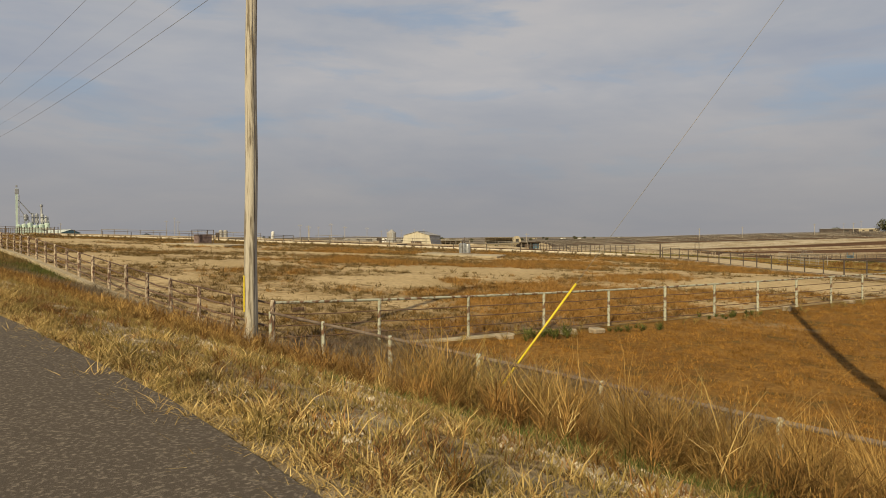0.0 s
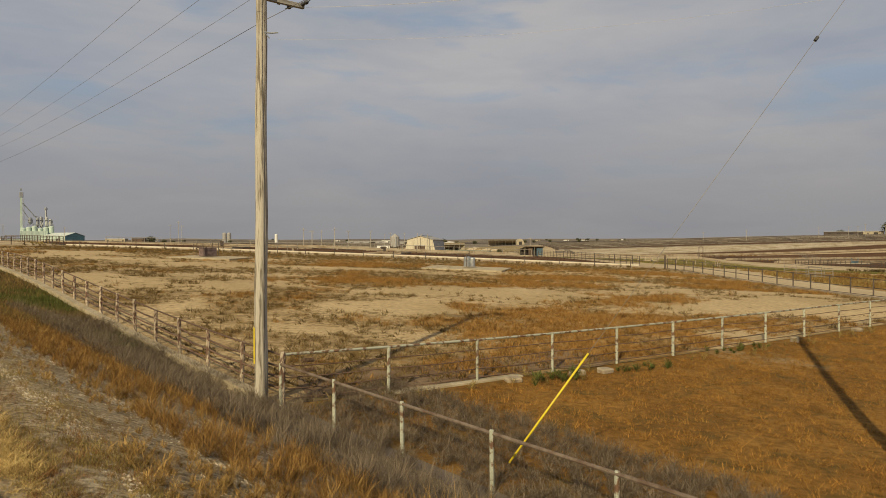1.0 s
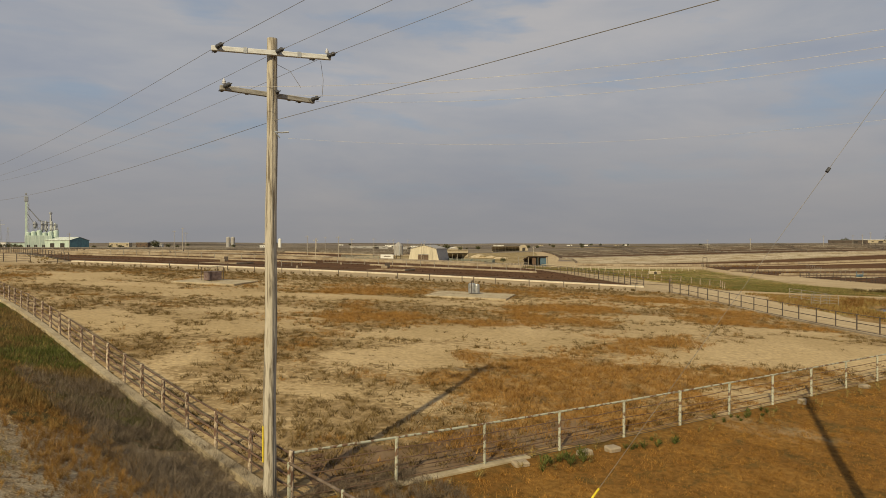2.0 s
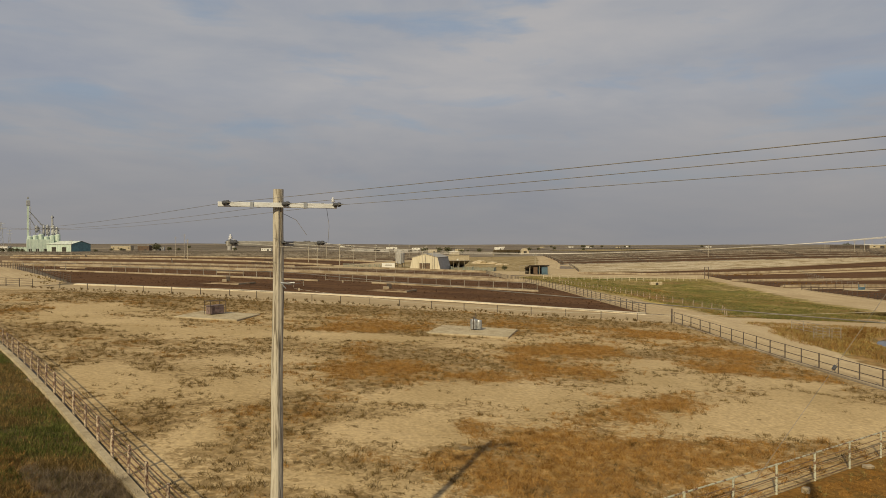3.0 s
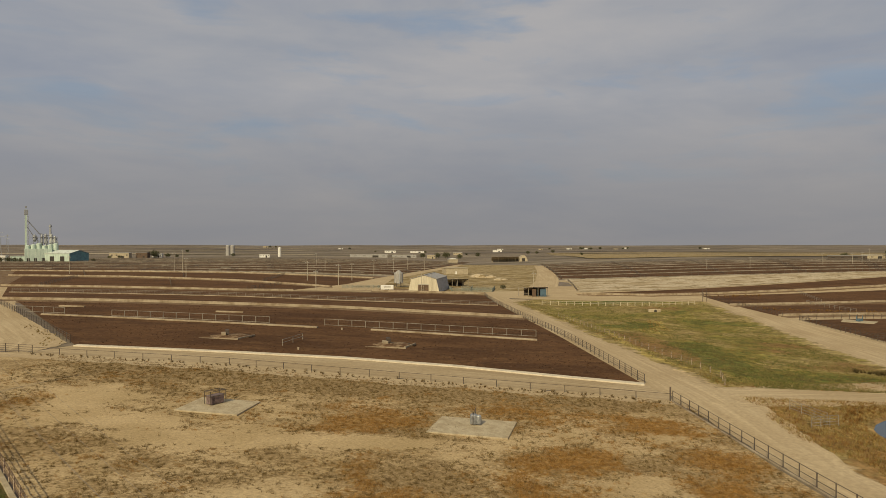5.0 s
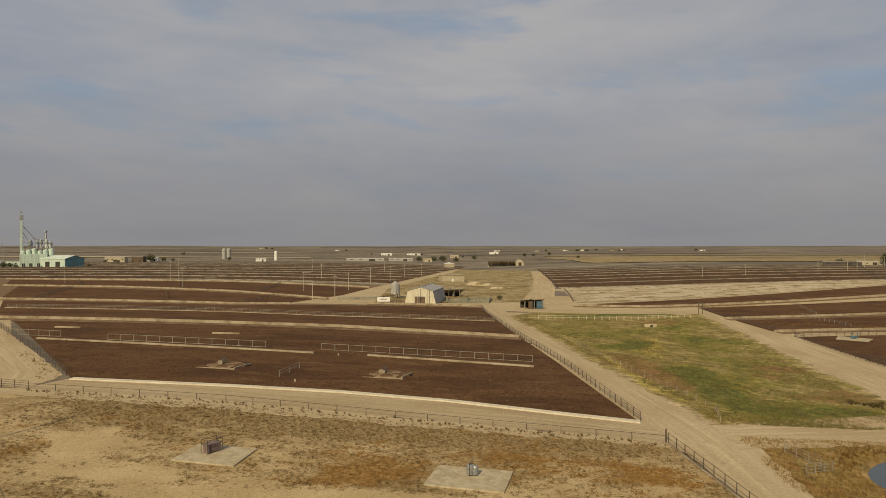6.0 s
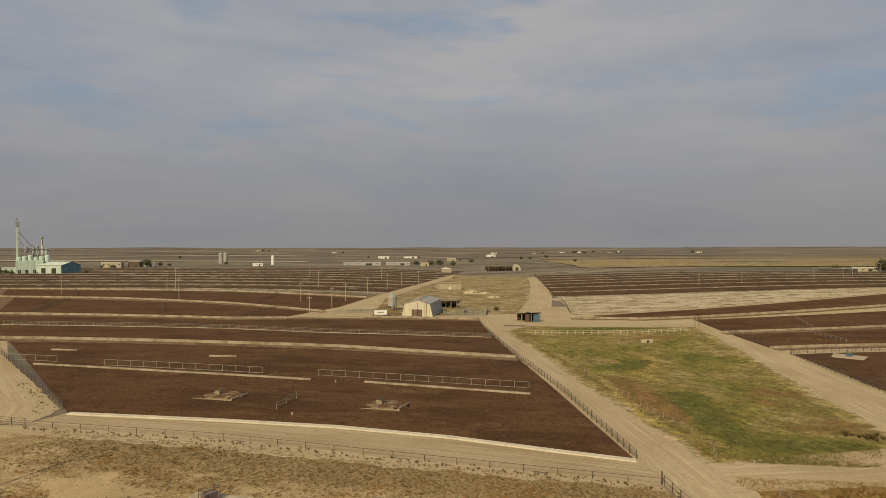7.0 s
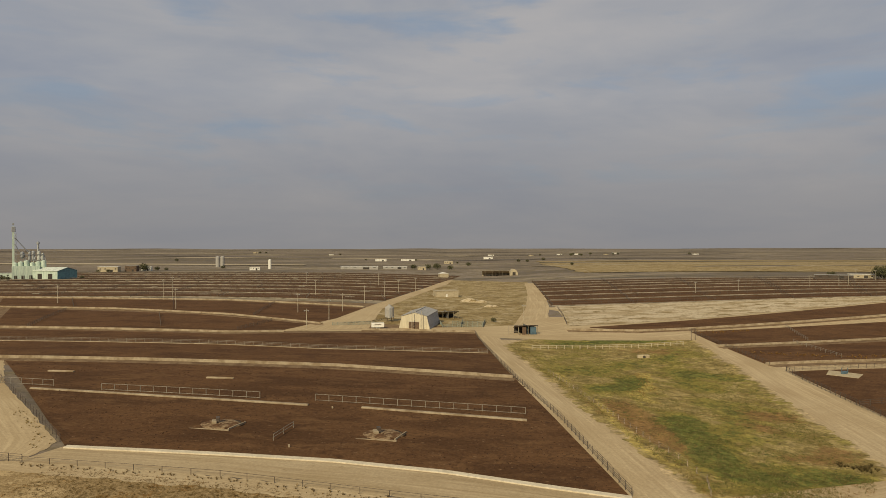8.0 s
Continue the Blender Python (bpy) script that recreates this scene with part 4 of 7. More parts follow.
# ---------------- utility pole ----------------
def insulator_mesh(mat):
    return data_of(add_lathe(bmesh.new(), [(0.02, 0), (0.02, 0.06), (0.075, 0.08), (0.06, 0.11), (0.03, 0.12), (0.065, 0.14), (0.05, 0.17), (0.025, 0.19), (0.035, 0.21), (0.015, 0.24)], 10), "insulator", mat, True)


def strain_mesh(mat):
    """A dumbbell-shaped dead-end insulator lying along x."""
    bm = add_lathe(bmesh.new(), [(0.015, 0), (0.015, 0.08), (0.06, 0.1), (0.06, 0.16), (0.035, 0.18), (0.035, 0.26), (0.06, 0.28), (0.06, 0.34), (0.015, 0.36), (0.015, 0.5)], 9)
    bmesh.ops.rotate(bm, verts=bm.verts, cent=(0, 0, 0), matrix=Matrix.Rotation(math.pi / 2, 3, "Y"))
    return data_of(bm, "strain_insulator", mat, True)


M_old_arm = surface("old_arm_wood", (0.36, 0.34, 0.30), (0.22, 0.20, 0.17), 2.0, 0.45, 0.62, 0.85, 0, 0.3, 0.006, (1, 8, 8))
INS, STRAIN = insulator_mesh(M_porcelain), strain_mesh(M_dark_insul)


def utility_pole(x, y, top, arms, lines, label, strip=True):
    """A wooden pole. arms: (drop from the top, heading, half length, side of the pole); lines: headings of the wires that leave each arm."""
    oz = gz(x, y)
    H = top - oz
    p = thing("utility_pole", x, y, oz, label, "utility pole", "utility poles")
    pts = [(0.006 * k * (1 if strip else 0) + 0.012 * math.sin(k * 1.3), 0.01 * math.cos(k), -0.6 + (H + 0.6) * k / 14) for k in range(15)]
    part("shaft", add_tube(bmesh.new(), pts, 0.178, 20, 0.132), M_pole, p, "grey weathered wooden pole")
    for drop, head_deg, half, side in arms:
        ang = radians(head_deg)
        arm = part("crossarm", box(0, 0, 0, 2 * half, 0.10, 0.125, 0, 0.01), M_arm if drop < 1 else M_old_arm, p, "pale grey crossarm" if drop < 1 else "weathered grey crossarm", (pts[-1][0] + math.sin(ang) * 0.2 * side, -math.cos(ang) * 0.2 * side, H - drop))
        arm.rotation_euler = (0, 0, ang)
        share("insulator", INS, arm, (side * (half - 0.10), 0, 0.06), (0, 0, 0), (0.8, 0.8, 0.75))
        for k, w in ((-0.93, 1), (0.05, 1), (0.93, 1), (-0.86, -1), (0.80, -1)):
            a = radians(lines[0] if w > 0 else lines[-1]) - ang
            share("strain_insulator", STRAIN, arm, (k * half, 0.02, 0.03), (0, 0, a))
        for k in (-0.45, 0.45):
            part("plate", box(k * half, -0.06 * side, 0, 0.09, 0.02, 0.15, 0, 0.004), M_steel, arm)
    H2 = H - 2.45
    part("bracket", tube([(0.1, -0.1, H2), (0.34, -0.06, H2 - 0.02), (0.52, -0.04, H2)], 0.02, 6), M_steel, p)
    part("bracket", tube([(0.12, -0.1, H2 + 0.06), (0.3, -0.08, H2 - 0.16)], 0.014, 5), M_steel, p)
    if len(arms) > 1:
        part("jumper_wire", tube([(1.25, 0.5, H - 0.45), (1.32, 0.5, H - 0.95), (1.28, 0.55, H - 1.4)], 0.006, 5), M_wire, p)
        part("jumper_wire", tube([(0.1, 0.15, H - 0.6), (0.5, 0.2, H - 0.8), (0.75, 0.35, H - 1.2)], 0.006, 5), M_wire, p)
    part("ground_wire", tube([(0.12, -0.14, H - 0.3), (0.13, -0.16, H * 0.5), (0.12, -0.175, 0.0)], 0.007, 4), M_wire, p)
    if strip:
        bm = bmesh.new()
        for k in range(3):
            a = -2.85 + 0.22 * k
            add_box(bm, 0.174 * math.cos(a), 0.174 * math.sin(a), 1.55, 0.012, 0.05, 0.95, a, 0.002)
        part("marker_strip", bm, M_yellow, p, "yellow plastic marker strip")
    return p


POLE, POLE2 = (-5.05, 17.2), (9.35, 13.4)
POLE3 = (POLE[0] + 78 * TX, POLE[1] + 78 * TY)
POLE4 = (POLE[0] - 62 * TX, POLE[1] - 62 * TY)
utility_pole(*POLE, 11.56, [(0.43, 17.0, 1.5, 1), (1.43, 38.0, 1.3, -1)], (-47.5, 132.5), "weathered wooden utility pole with two crossarms behind the ditch")
utility_pole(*POLE2, 10.8, [(0.45, 72.0, 1.3, 1)], (162, 162), "weathered wooden utility pole held by a guy wire", False)
utility_pole(*POLE3, 13.6, [(0.42, 42.5, 1.6, 1)], (-47.5, 132.5), "weathered wooden utility pole farther down the highway", False)
utility_pole(*POLE4, 11.0, [(0.42, 42.5, 1.6, 1)], (-47.5, 132.5), "weathered wooden utility pole farther down the highway", False)


def cable(a, b, sag, r, label, mat=None, group="overhead wires"):
    A, B = Vector(a), Vector(b)
    n = 14
    pts = [(A.lerp(B, k / n) - A - Vector((0, 0, 4 * sag * (k / n) * (1 - k / n)))) for k in range(n + 1)]
    ob = part("overhead_wire", tube(pts, r, 5), mat or M_wire, None)
    ob.location = A
    return tagged(ob, label, "wire", group)


for k in (-1.4, 0.1, 1.4):
    ax, ay = POLE[0] + 0.1 + 0.964 * k, POLE[1] - 0.19 + 0.267 * k
    for (qx, qy), qz, sag in ((POLE4, 11.15 if k == 0.1 else 10.9, 0.05), (POLE3, 13.15, 0.9)):
        cable((ax, ay, 11.15), (qx + 0.737 * k, qy + 0.676 * k, qz), sag, 0.0055, "taut dark power line between wooden poles")
for (qx, qy), qz, sag in ((POLE4, 9.6, 0.3), (POLE3, 11.2, 0.9)):
    cable((POLE[0] + 0.18, POLE[1] - 0.12, 9.4), (qx, qy, qz), sag, 0.007, "dark communication cable between wooden poles")
for k in (-1.25, 0.1, 1.25):
    cable((POLE[0] + 0.1 + 0.737 * k, POLE[1] + 0.2 + 0.676 * k, 10.15), (POLE2[0] + 0.31 * k, POLE2[1] + 0.95 * k, 10.35), 0.35, 0.004, "thin bright side power line between wooden poles", M_bright_wire)
cable((POLE[0] + 0.5, POLE[1], 8.95), (POLE2[0], POLE2[1], 8.8), 0.35, 0.0022, "thin bright side power line between wooden poles", M_bright_wire)

# guy wire with its guard
anchor = Vector((0.83, 12.41, -0.8))
way = Vector((POLE2[0] - 0.1, POLE2[1], 10.35)) - anchor
guy = thing("guy_wire", anchor.x, anchor.y, anchor.z, "steel guy wire with a yellow guard anchored in the ditch", "guy wire")
part("strand", tube([(0, 0, 0), tuple(way * 0.5), tuple(way)], 0.005, 5), M_wire, guy)
wn_ = way.normalized()
part("guard", tube([tuple(wn_ * 0.3), tuple(wn_ * 1.6), tuple(wn_ * 2.87)], 0.022, 8), M_yellow, guy, "yellow plastic guard", None, True)
part("strain_insulator", tube([tuple(way * 0.755), tuple(way * 0.762)], 0.035, 8), M_dark_insul, guy)

# coil springs and clamps where the field fence meets the corner post
for h in (1.12, 0.86):
    sp = thing("fence_spring", C0[0] + 0.45, C0[1] + 0.29, gz(*C0) + h, "rusty coil tension spring on the fence corner", "spring", "fence springs")
    part("coil", tube([(0.0052 * k * 0.84 - 0.055 * math.sin(k * 0.9) * 0.543, 0.0052 * k * 0.543 + 0.055 * math.sin(k * 0.9) * 0.84, 0.055 * math.cos(k * 0.9)) for k in range(70)], 0.011, 5), M_rust_pipe, sp)

# ---------------- concrete pads, pump and trough in the dry field ----------------
M_cream = surface("cream_metal", (0.56, 0.50, 0.37), (0.43, 0.38, 0.27), 0.5, 0.45, 0.65, 0.6, 0, 0.3, 0.02, (6, 1, 0.3))
M_roof = surface("grey_roof_metal", (0.35, 0.335, 0.31), (0.27, 0.25, 0.225), 0.4, 0.45, 0.62, 0.65, 0.0, 0.3, 0.02, (6, 0.4, 1))
M_brown_door = surface("brown_door", (0.13, 0.085, 0.055), (0.09, 0.06, 0.04), 1.0)
M_mint = surface("mint_metal", (0.50, 0.59, 0.50), (0.36, 0.44, 0.38), 0.3, 0.45, 0.62, 0.6, 0, 0.2, 0.03, (4, 4, 0.3))
M_pale_steel = surface("pale_steel", (0.46, 0.47, 0.44), (0.36, 0.37, 0.35), 0.4, 0.45, 0.62, 0.6)
M_mint_roof = surface("pale_mint_roof", (0.62, 0.66, 0.58), (0.46, 0.50, 0.45), 0.3, 0.45, 0.62, 0.5)
M_teal = surface("teal_metal", (0.17, 0.33, 0.33), (0.12, 0.215, 0.24), 0.3, 0.45, 0.62, 0.6)
M_blue = surface("blue_sheet_metal", (0.085, 0.14, 0.18), (0.06, 0.095, 0.125), 0.8, 0.45, 0.62, 0.6)
M_tan = surface("tan_wall", (0.42, 0.355, 0.245), (0.33, 0.275, 0.185), 0.6, 0.45, 0.62, 0.8)
M_white_paint = surface("white_paint", (0.70, 0.68, 0.62), (0.55, 0.52, 0.46), 0.8, 0.5, 0.7, 0.6)
# Near-black colour put on panels to stand for shade inside openings.
M_dark = surface("shaded_interior", (0.035, 0.03, 0.026), (0.06, 0.05, 0.04), 1.0)
M_wood = surface("grey_boards", (0.27, 0.235, 0.175), (0.18, 0.15, 0.105), 1.5, 0.45, 0.62, 0.9, 0, 0.4, 0.01, (1, 1, 8))
M_tyre = surface("tyre_rubber", (0.03, 0.03, 0.03), (0.05, 0.045, 0.04), 4.0)
M_clod = earth("dung_clod", [(0.040, 0.021, 0.012), ((0.075, 0.040, 0.021), 0.4, 0.45, 0.6, None)], (0.7, 1.25), 4.0)
M_mound = earth("mound_dirt", [(0.285, 0.20, 0.115), ((0.12, 0.066, 0.034), 0.45, 0.44, 0.56, None), ((0.085, 0.045, 0.023), 1.3, 0.54, 0.62, None)], (0.7, 1.25), 3.0)


def slab(label, corners, thick, mat, name="concrete_pad"):
    """A level slab with a low bevelled edge on four ground points."""
    cx, cy = sum(p[0] for p in corners) / 4, sum(p[1] for p in corners) / 4
    oz = max(gz(*p) for p in corners)
    bm = bmesh.new()
    rings = []
    for s, z in ((1.0, -0.5), (1.0, thick - 0.03), (0.992, thick)):
        rings.append([bm.verts.new(((x - cx) * s, (y - cy) * s, gz(x, y) * 0.8 + oz * 0.2 - oz + z)) for x, y in corners])
    for A, B in zip(rings, rings[1:]):
        for k in range(4):
            bm.faces.new((A[k], A[(k + 1) % 4], B[(k + 1) % 4], B[k]))
    bm.faces.new(rings[-1])
    bmesh.ops.recalc_face_normals(bm, faces=bm.faces)
    ob = part(name, bm, mat, None)
    ob.location = (cx, cy, oz)
    tagged(ob, label, "concrete pad", "concrete pads")
    return cx, cy, oz + thick


_, _, zp = slab("weathered square concrete pad in the dry field", [(-3.0, 69.8), (5.6, 68.4), (7.2, 74.7), (-1.4, 76.0)], 0.14, M_concrete)
pump = thing("water_pump", 2.2, 73.0, zp - 0.05, "pale steel pump housing with dark pipes on a concrete pad", "pump")
part("housing", add_lathe(bmesh.new(), [(0.42, 0), (0.42, 0.95), (0.36, 1.05), (0.12, 1.12)], 18), M_steel, pump, "pale galvanised housing")
part("housing", add_lathe(bmesh.new(), [(0.30, 0), (0.30, 0.85), (0.26, 0.95), (0.1, 1.0)], 16, 0.55, -0.1), M_steel, pump, "grey steel drum")
part("pipe", tube([(-0.1, -0.48, 0), (-0.1, -0.48, 1.25), (-0.1, -0.2, 1.35)], 0.05, 8), M_dark_pipe, pump)
part("pipe", tube([(0.2, 0.1, 1.0), (0.2, 0.1, 1.75)], 0.05, 8), M_dark_pipe, pump)
part("valve", tube([(-0.02, -0.02, 1.1), (0.1, 0.05, 1.45)], 0.04, 8), M_dark_pipe, pump)
_, _, zt = slab("weathered square concrete pad beneath the water trough", [(-31.9, 74.3), (-24.3, 73.0), (-23.4, 79.0), (-30.9, 80.2)], 0.14, M_concrete)
tr = thing("water_trough", -28.3, 77.4, zt - 0.05, "brown water trough inside a dark pipe cage on a pad", "trough")
ra = 0.62
M_basin = surface("stained_basin", (0.20, 0.145, 0.135), (0.11, 0.075, 0.065), 1.5, 0.45, 0.6, 0.8)
part("basin", box(0, 0, 0.5, 0.95, 1.8, 1.0, -ra, 0.03), M_basin, tr, "brown stained basin")
c_, s_ = math.cos(-ra), math.sin(-ra)
cage = [(-0.6, -1.05), (0.6, -1.05), (0.6, 1.05), (-0.6, 1.05)]
cage = [(x * c_ - y * s_, x * s_ + y * c_) for x, y in cage]
for x, y in cage:
    part("upright", tube([(x, y, 0), (x, y, 1.55)], 0.04, 8), M_dark_pipe, tr)
for h in (1.52, 0.95):
    for k in range(4):
        (ax, ay), (bx, by) = cage[k], cage[(k + 1) % 4]
        part("bar", tube([(ax, ay, h), (bx, by, h)], 0.032, 6), M_dark_pipe, tr)
part("bar", tube([(cage[0][0], cage[0][1], 1.52), (cage[2][0], cage[2][1], 1.52)], 0.03, 6), M_dark_pipe, tr)

# ---------------- watering mounds inside the front pen ----------------
def mound(x, y, label):
    oz = gz(x, y) + 0.08
    m = thing("watering_mound", x, y, oz, label, "watering mound", "watering mounds")
    bm = bmesh.new()
    add_lathe(bm, [(5.2, -0.12), (4.2, 0.03), (3.0, 0.10), (1.6, 0.20), (0.6, 0.24)], 26)
    for v in bm.verts:
        k = 1 + 0.28 * noise.noise(v.co * 0.7)
        v.co.x, v.co.y = v.co.x * k, v.co.y * k * 0.8
    part("mound_top", bm, M_mound, m, "pale dirt heap", None, True)
    part("rim", box(0, -4.0, -0.02, 8.2, 0.25, 0.34, -0.15, 0.03), M_bunk, m)
    part("rim", box(4.6, -1.2, -0.02, 0.25, 5.4, 0.34, -0.35, 0.03), M_bunk, m)
    part("trough", box(-0.3, 0, 0.42, 0.9, 1.6, 0.6, 0.3, 0.03), M_bunk, m, "stained concrete trough")
    part("cover", box(0.25, 0.5, 0.8, 0.7, 1.3, 0.9, 0.3, 0.03), M_dark_pipe, m)
    return m


mound(-12.6, 127.0, "dirt mound with concrete rim and water trough")
mound(-45.2, 130.4, "flat dirt mound with concrete rim and water trough")
fence("short rail gate standing open in the pen", [(-31.2, 120.5), (-29.5, 129.5)], 4.5, 1.3, (1.25, 0.7), 0.06, 0.05, M_grey_pipe, M_grey_pipe, "pen gates")
for x, y in ((-27.5, 117.0), (-24.4, 145.8), (-79.5, 128.0)):
    b_ = thing("salt_block", x, y, gz(x, y) + 0.08, "small pale mineral block on the pen floor", "mineral block", "mineral blocks")
    part("block", box(0, 0, 0.2, 0.34, 0.34, 0.55, 0.3, 0.05), M_bunk, b_)

# ---------------- concrete rubble under the field fence ----------------
for k, (x, y, w, d, h, r) in enumerate(((4.2, 21.9, 0.52, 0.36, 0.22, 0.5), (5.25, 22.4, 0.52, 0.36, 0.22, 0.6), (1.95, 20.7, 0.5, 0.36, 0.18, 0.4), (15.4, 29.4, 0.36, 0.34, 0.26, 0.9), (20.2, 32.6, 0.5, 0.36, 0.2, 0.2))):
    o = thing("concrete_block", x, y, gz(x, y), "broken concrete block lying in weeds by the fence", "concrete block", "concrete blocks")
    bm = box(0, 0, h * 0.4, w, d, h, r, 0.05)
    for v in bm.verts:
        v.co += Vector((noise.noise(v.co * 3 + Vector((k, 0, 0))), noise.noise(v.co * 3 + Vector((0, k, 5))), noise.noise(v.co * 3 + Vector((9, 0, k))))) * 0.06
    part("block", bm, M_bunk, o)


# ---------------- barn, sheds and bins ----------------
def oriented(name, a, b, label, category, group=""):
    """A thing at the middle of its front edge, x along the front from a to b, y to the back."""
    cx, cy = (a[0] + b[0]) / 2, (a[1] + b[1]) / 2
    e = thing(name, cx, cy, min(gz(*a), gz(*b)) + 0.05, label, category, group)
    e.rotation_euler = (0, 0, math.atan2(b[1] - a[1], b[0] - a[0]))
    return e, math.hypot(b[0] - a[0], b[1] - a[1])


barn, _w = oriented("barn", (-19.9, 314.6), (-5.3, 312.2), "cream metal barn with sloping walls and a grey roof", "barn")
wall = [(-7.6, -0.5), (-7.6, 0.0), (-6.1, 6.3), (6.1, 6.3), (7.6, 0.0), (7.6, -0.5)]
part("front_wall", add_prism(bmesh.new(), wall, 0.0, 0.25), M_cream, barn, "cream metal front wall")
part("back_wall", add_prism(bmesh.new(), wall, 29.75, 30.0), M_cream, barn)
for s in (-1, 1):
    # Right wall takes the grey roof material: its shade put into the colour.
    part("side_wall", add_prism(bmesh.new(), [(s * 7.6, -0.5), (s * 7.6, 0), (s * 6.1, 6.3), (s * 5.9, 6.3), (s * 7.4, 0), (s * 7.4, -0.5)], 0.25, 29.75), M_roof if s > 0 else M_cream, barn, "side wall, the right one greyed for shade")
    part("roof", add_prism(bmesh.new(), [(s * 6.5, 6.22), (s * 6.5, 6.38), (s * 0.01, 8.2), (s * 0.01, 8.04)], -0.3, 30.3), M_roof, barn, "grey metal roof panel")
part("gable", add_prism(bmesh.new(), [(-6.1, 6.3), (0, 8.0), (6.1, 6.3)], 0.05, 0.2), M_cream, barn)
for k, x in enumerate((-1.45, 1.15)):
    door = part("door", box(x, -0.05, 1.75, 2.5, 0.1, 3.5, 0, 0.02), M_brown_door, barn, "brown sliding door")
    part("handle", tube([(x + (0.9 if k == 0 else -0.9), -0.14, 1.0), (x + (0.9 if k == 0 else -0.9), -0.14, 1.5)], 0.04, 6), M_steel, door)
    part("rail", box(x, -0.12, 3.55, 2.7, 0.06, 0.12, 0, 0.01), M_steel, door)
part("ridge_vent", box(0, 15, 8.25, 0.8, 27, 0.25, 0, 0.05), M_roof, barn)
for x in (-7.0, -3.6, 3.4, 6.6):
    part("wall_rib", box(x * 0.9, -0.03, 3.1, 0.12, 0.06, 5.8, 0, 0.01), M_cream, barn)
for x in (-1.0, 3.6):
    ob = thing("utility_pole", barn.location.x + x, barn.location.y - 3.0, gz(barn.location.x + x, barn.location.y - 3), "slim wooden pole standing before the barn", "utility pole", "yard poles")
    part("shaft", tube([(0, 0, -0.5), (0, 0, 9.0)], 0.15, 10, 0.11), M_pole, ob)

bin_ = thing("grain_bin", -26.6, 340, gz(-26.6, 340), "blue-grey corrugated steel grain bin on legs", "grain bin", "grain bins")
part("shell", add_lathe(bmesh.new(), [(0.5, 1.4), (2.3, 2.4)] + [(2.3 + 0.06 * (k % 2), 2.4 + 0.4 * k) for k in range(12)] + [(2.35, 7.2), (0.5, 8.6), (0.45, 8.8)], 24), M_roof, bin_, "corrugated grey steel shell", None, True)
for k in range(6):
    a = k * math.tau / 6
    part("leg", tube([(2.25 * math.cos(a), 2.25 * math.sin(a), -0.4), (2.25 * math.cos(a), 2.25 * math.sin(a), 3.0)], 0.12, 6), M_dark_pipe, bin_)
part("ladder", box(0.6, -2.45, 4.6, 0.5, 0.08, 5.5, 0, 0.01), M_steel, bin_)

tl, _w = oriented("stock_trailer", (-32.6, 308.6), (-26.6, 309.6), "white livestock trailer parked beside the pens", "trailer")
part("body", box(0, 1.1, 1.65, 6.0, 2.2, 2.1, 0, 0.12), M_white_paint, tl, "white trailer body")
part("stripe", box(0, -0.02, 1.9, 3.2, 0.05, 0.35, 0, 0.01), M_brown_door, tl)
for x in (-0.6, 0.5):
    for y in (0.05, 2.15):
        wheel = part("wheel", tube([(x, y - 0.13, 0.4), (x, y + 0.13, 0.4)], 0.4, 16), M_tyre, tl)
        part("rim", tube([(x, y - 0.15, 0.4), (x, y + 0.15, 0.4)], 0.22, 12), M_white_paint, wheel, "white steel rim")
part("hitch", tube([(3.0, 1.1, 0.6), (4.2, 1.1, 0.55)], 0.07, 6), M_dark_pipe, tl)


def open_shed(a, b, depth, height, bays, label, m_roof, m_side, m_back, drop=0.8, wall_h=None):
    """A lean-to: posts along an open front, closed back and ends, roof falling to the back."""
    s, w = oriented("open_shed", a, b, label, "shed", "open sheds")
    part("roof", add_prism(bmesh.new(), [(-w / 2 - 0.3, height), (w / 2 + 0.3, height), (w / 2 + 0.3, height + 0.15), (-w / 2 - 0.3, height + 0.15)], -0.6, depth + 0.3), m_roof, s, "sheet metal roof")
    rf = s.children[-1]
    for v in rf.data.vertices:
        v.co.z -= drop * (v.co.y / depth)
    part("back_wall", box(0, depth, (height - drop) / 2 - 0.2, w, 0.15, height - drop + 0.2, 0, 0.02), m_back, s)
    for q in (-1, 1):
        part("end_wall", add_prism(bmesh.new(), [(0, 0), (0.12, 0), (0.12, height), (0, height)], 0, depth), m_side, s)
        ew = s.children[-1]
        for v in ew.data.vertices:
            v.co.x += q * w / 2 - (0.12 if q > 0 else 0)
            if v.co.z > 1:
                v.co.z -= drop * v.co.y / depth + 0.02
            else:
                v.co.z -= 0.4
    for k in range(bays + 1):
        part("post", box(-w / 2 + w * k / bays, 0, height / 2 - 0.2, 0.22, 0.22, height + 0.35, 0, 0.02), M_wood, s)
    return s


# M_dark back walls: the shade of the bays put into their colour.
open_shed((-1.6, 361), (10.2, 364.2), 9, 4.2, 4, "open-fronted shed with dark bays beside the barn", M_roof, M_roof, M_dark)
sh = open_shed((36.2, 302.8), (45.2, 304.9), 6.5, 4.3, 2, "open loafing shed with a blue metal end wall", M_dark_pipe, M_blue, M_dark, 0.5)
part("panel", box(-1.9, 0.15, 1.9, 2.0, 0.08, 3.6, 0, 0.02), M_brown_door, sh, "rusty brown metal panel")
part("panel", box(2.6, 0.15, 1.9, 3.0, 0.08, 3.6, 0, 0.02), M_blue, sh, "blue metal panel")
fr = thing("pipe_gate", 31.6, 303.2, gz(31.5, 302.1), "tall open pipe gate frame beside the loafing shed", "gate", "yard gates")
part("upright", tube([(0, 0, -0.3), (0, 0, 4.0)], 0.1, 8), M_grey_pipe, fr)
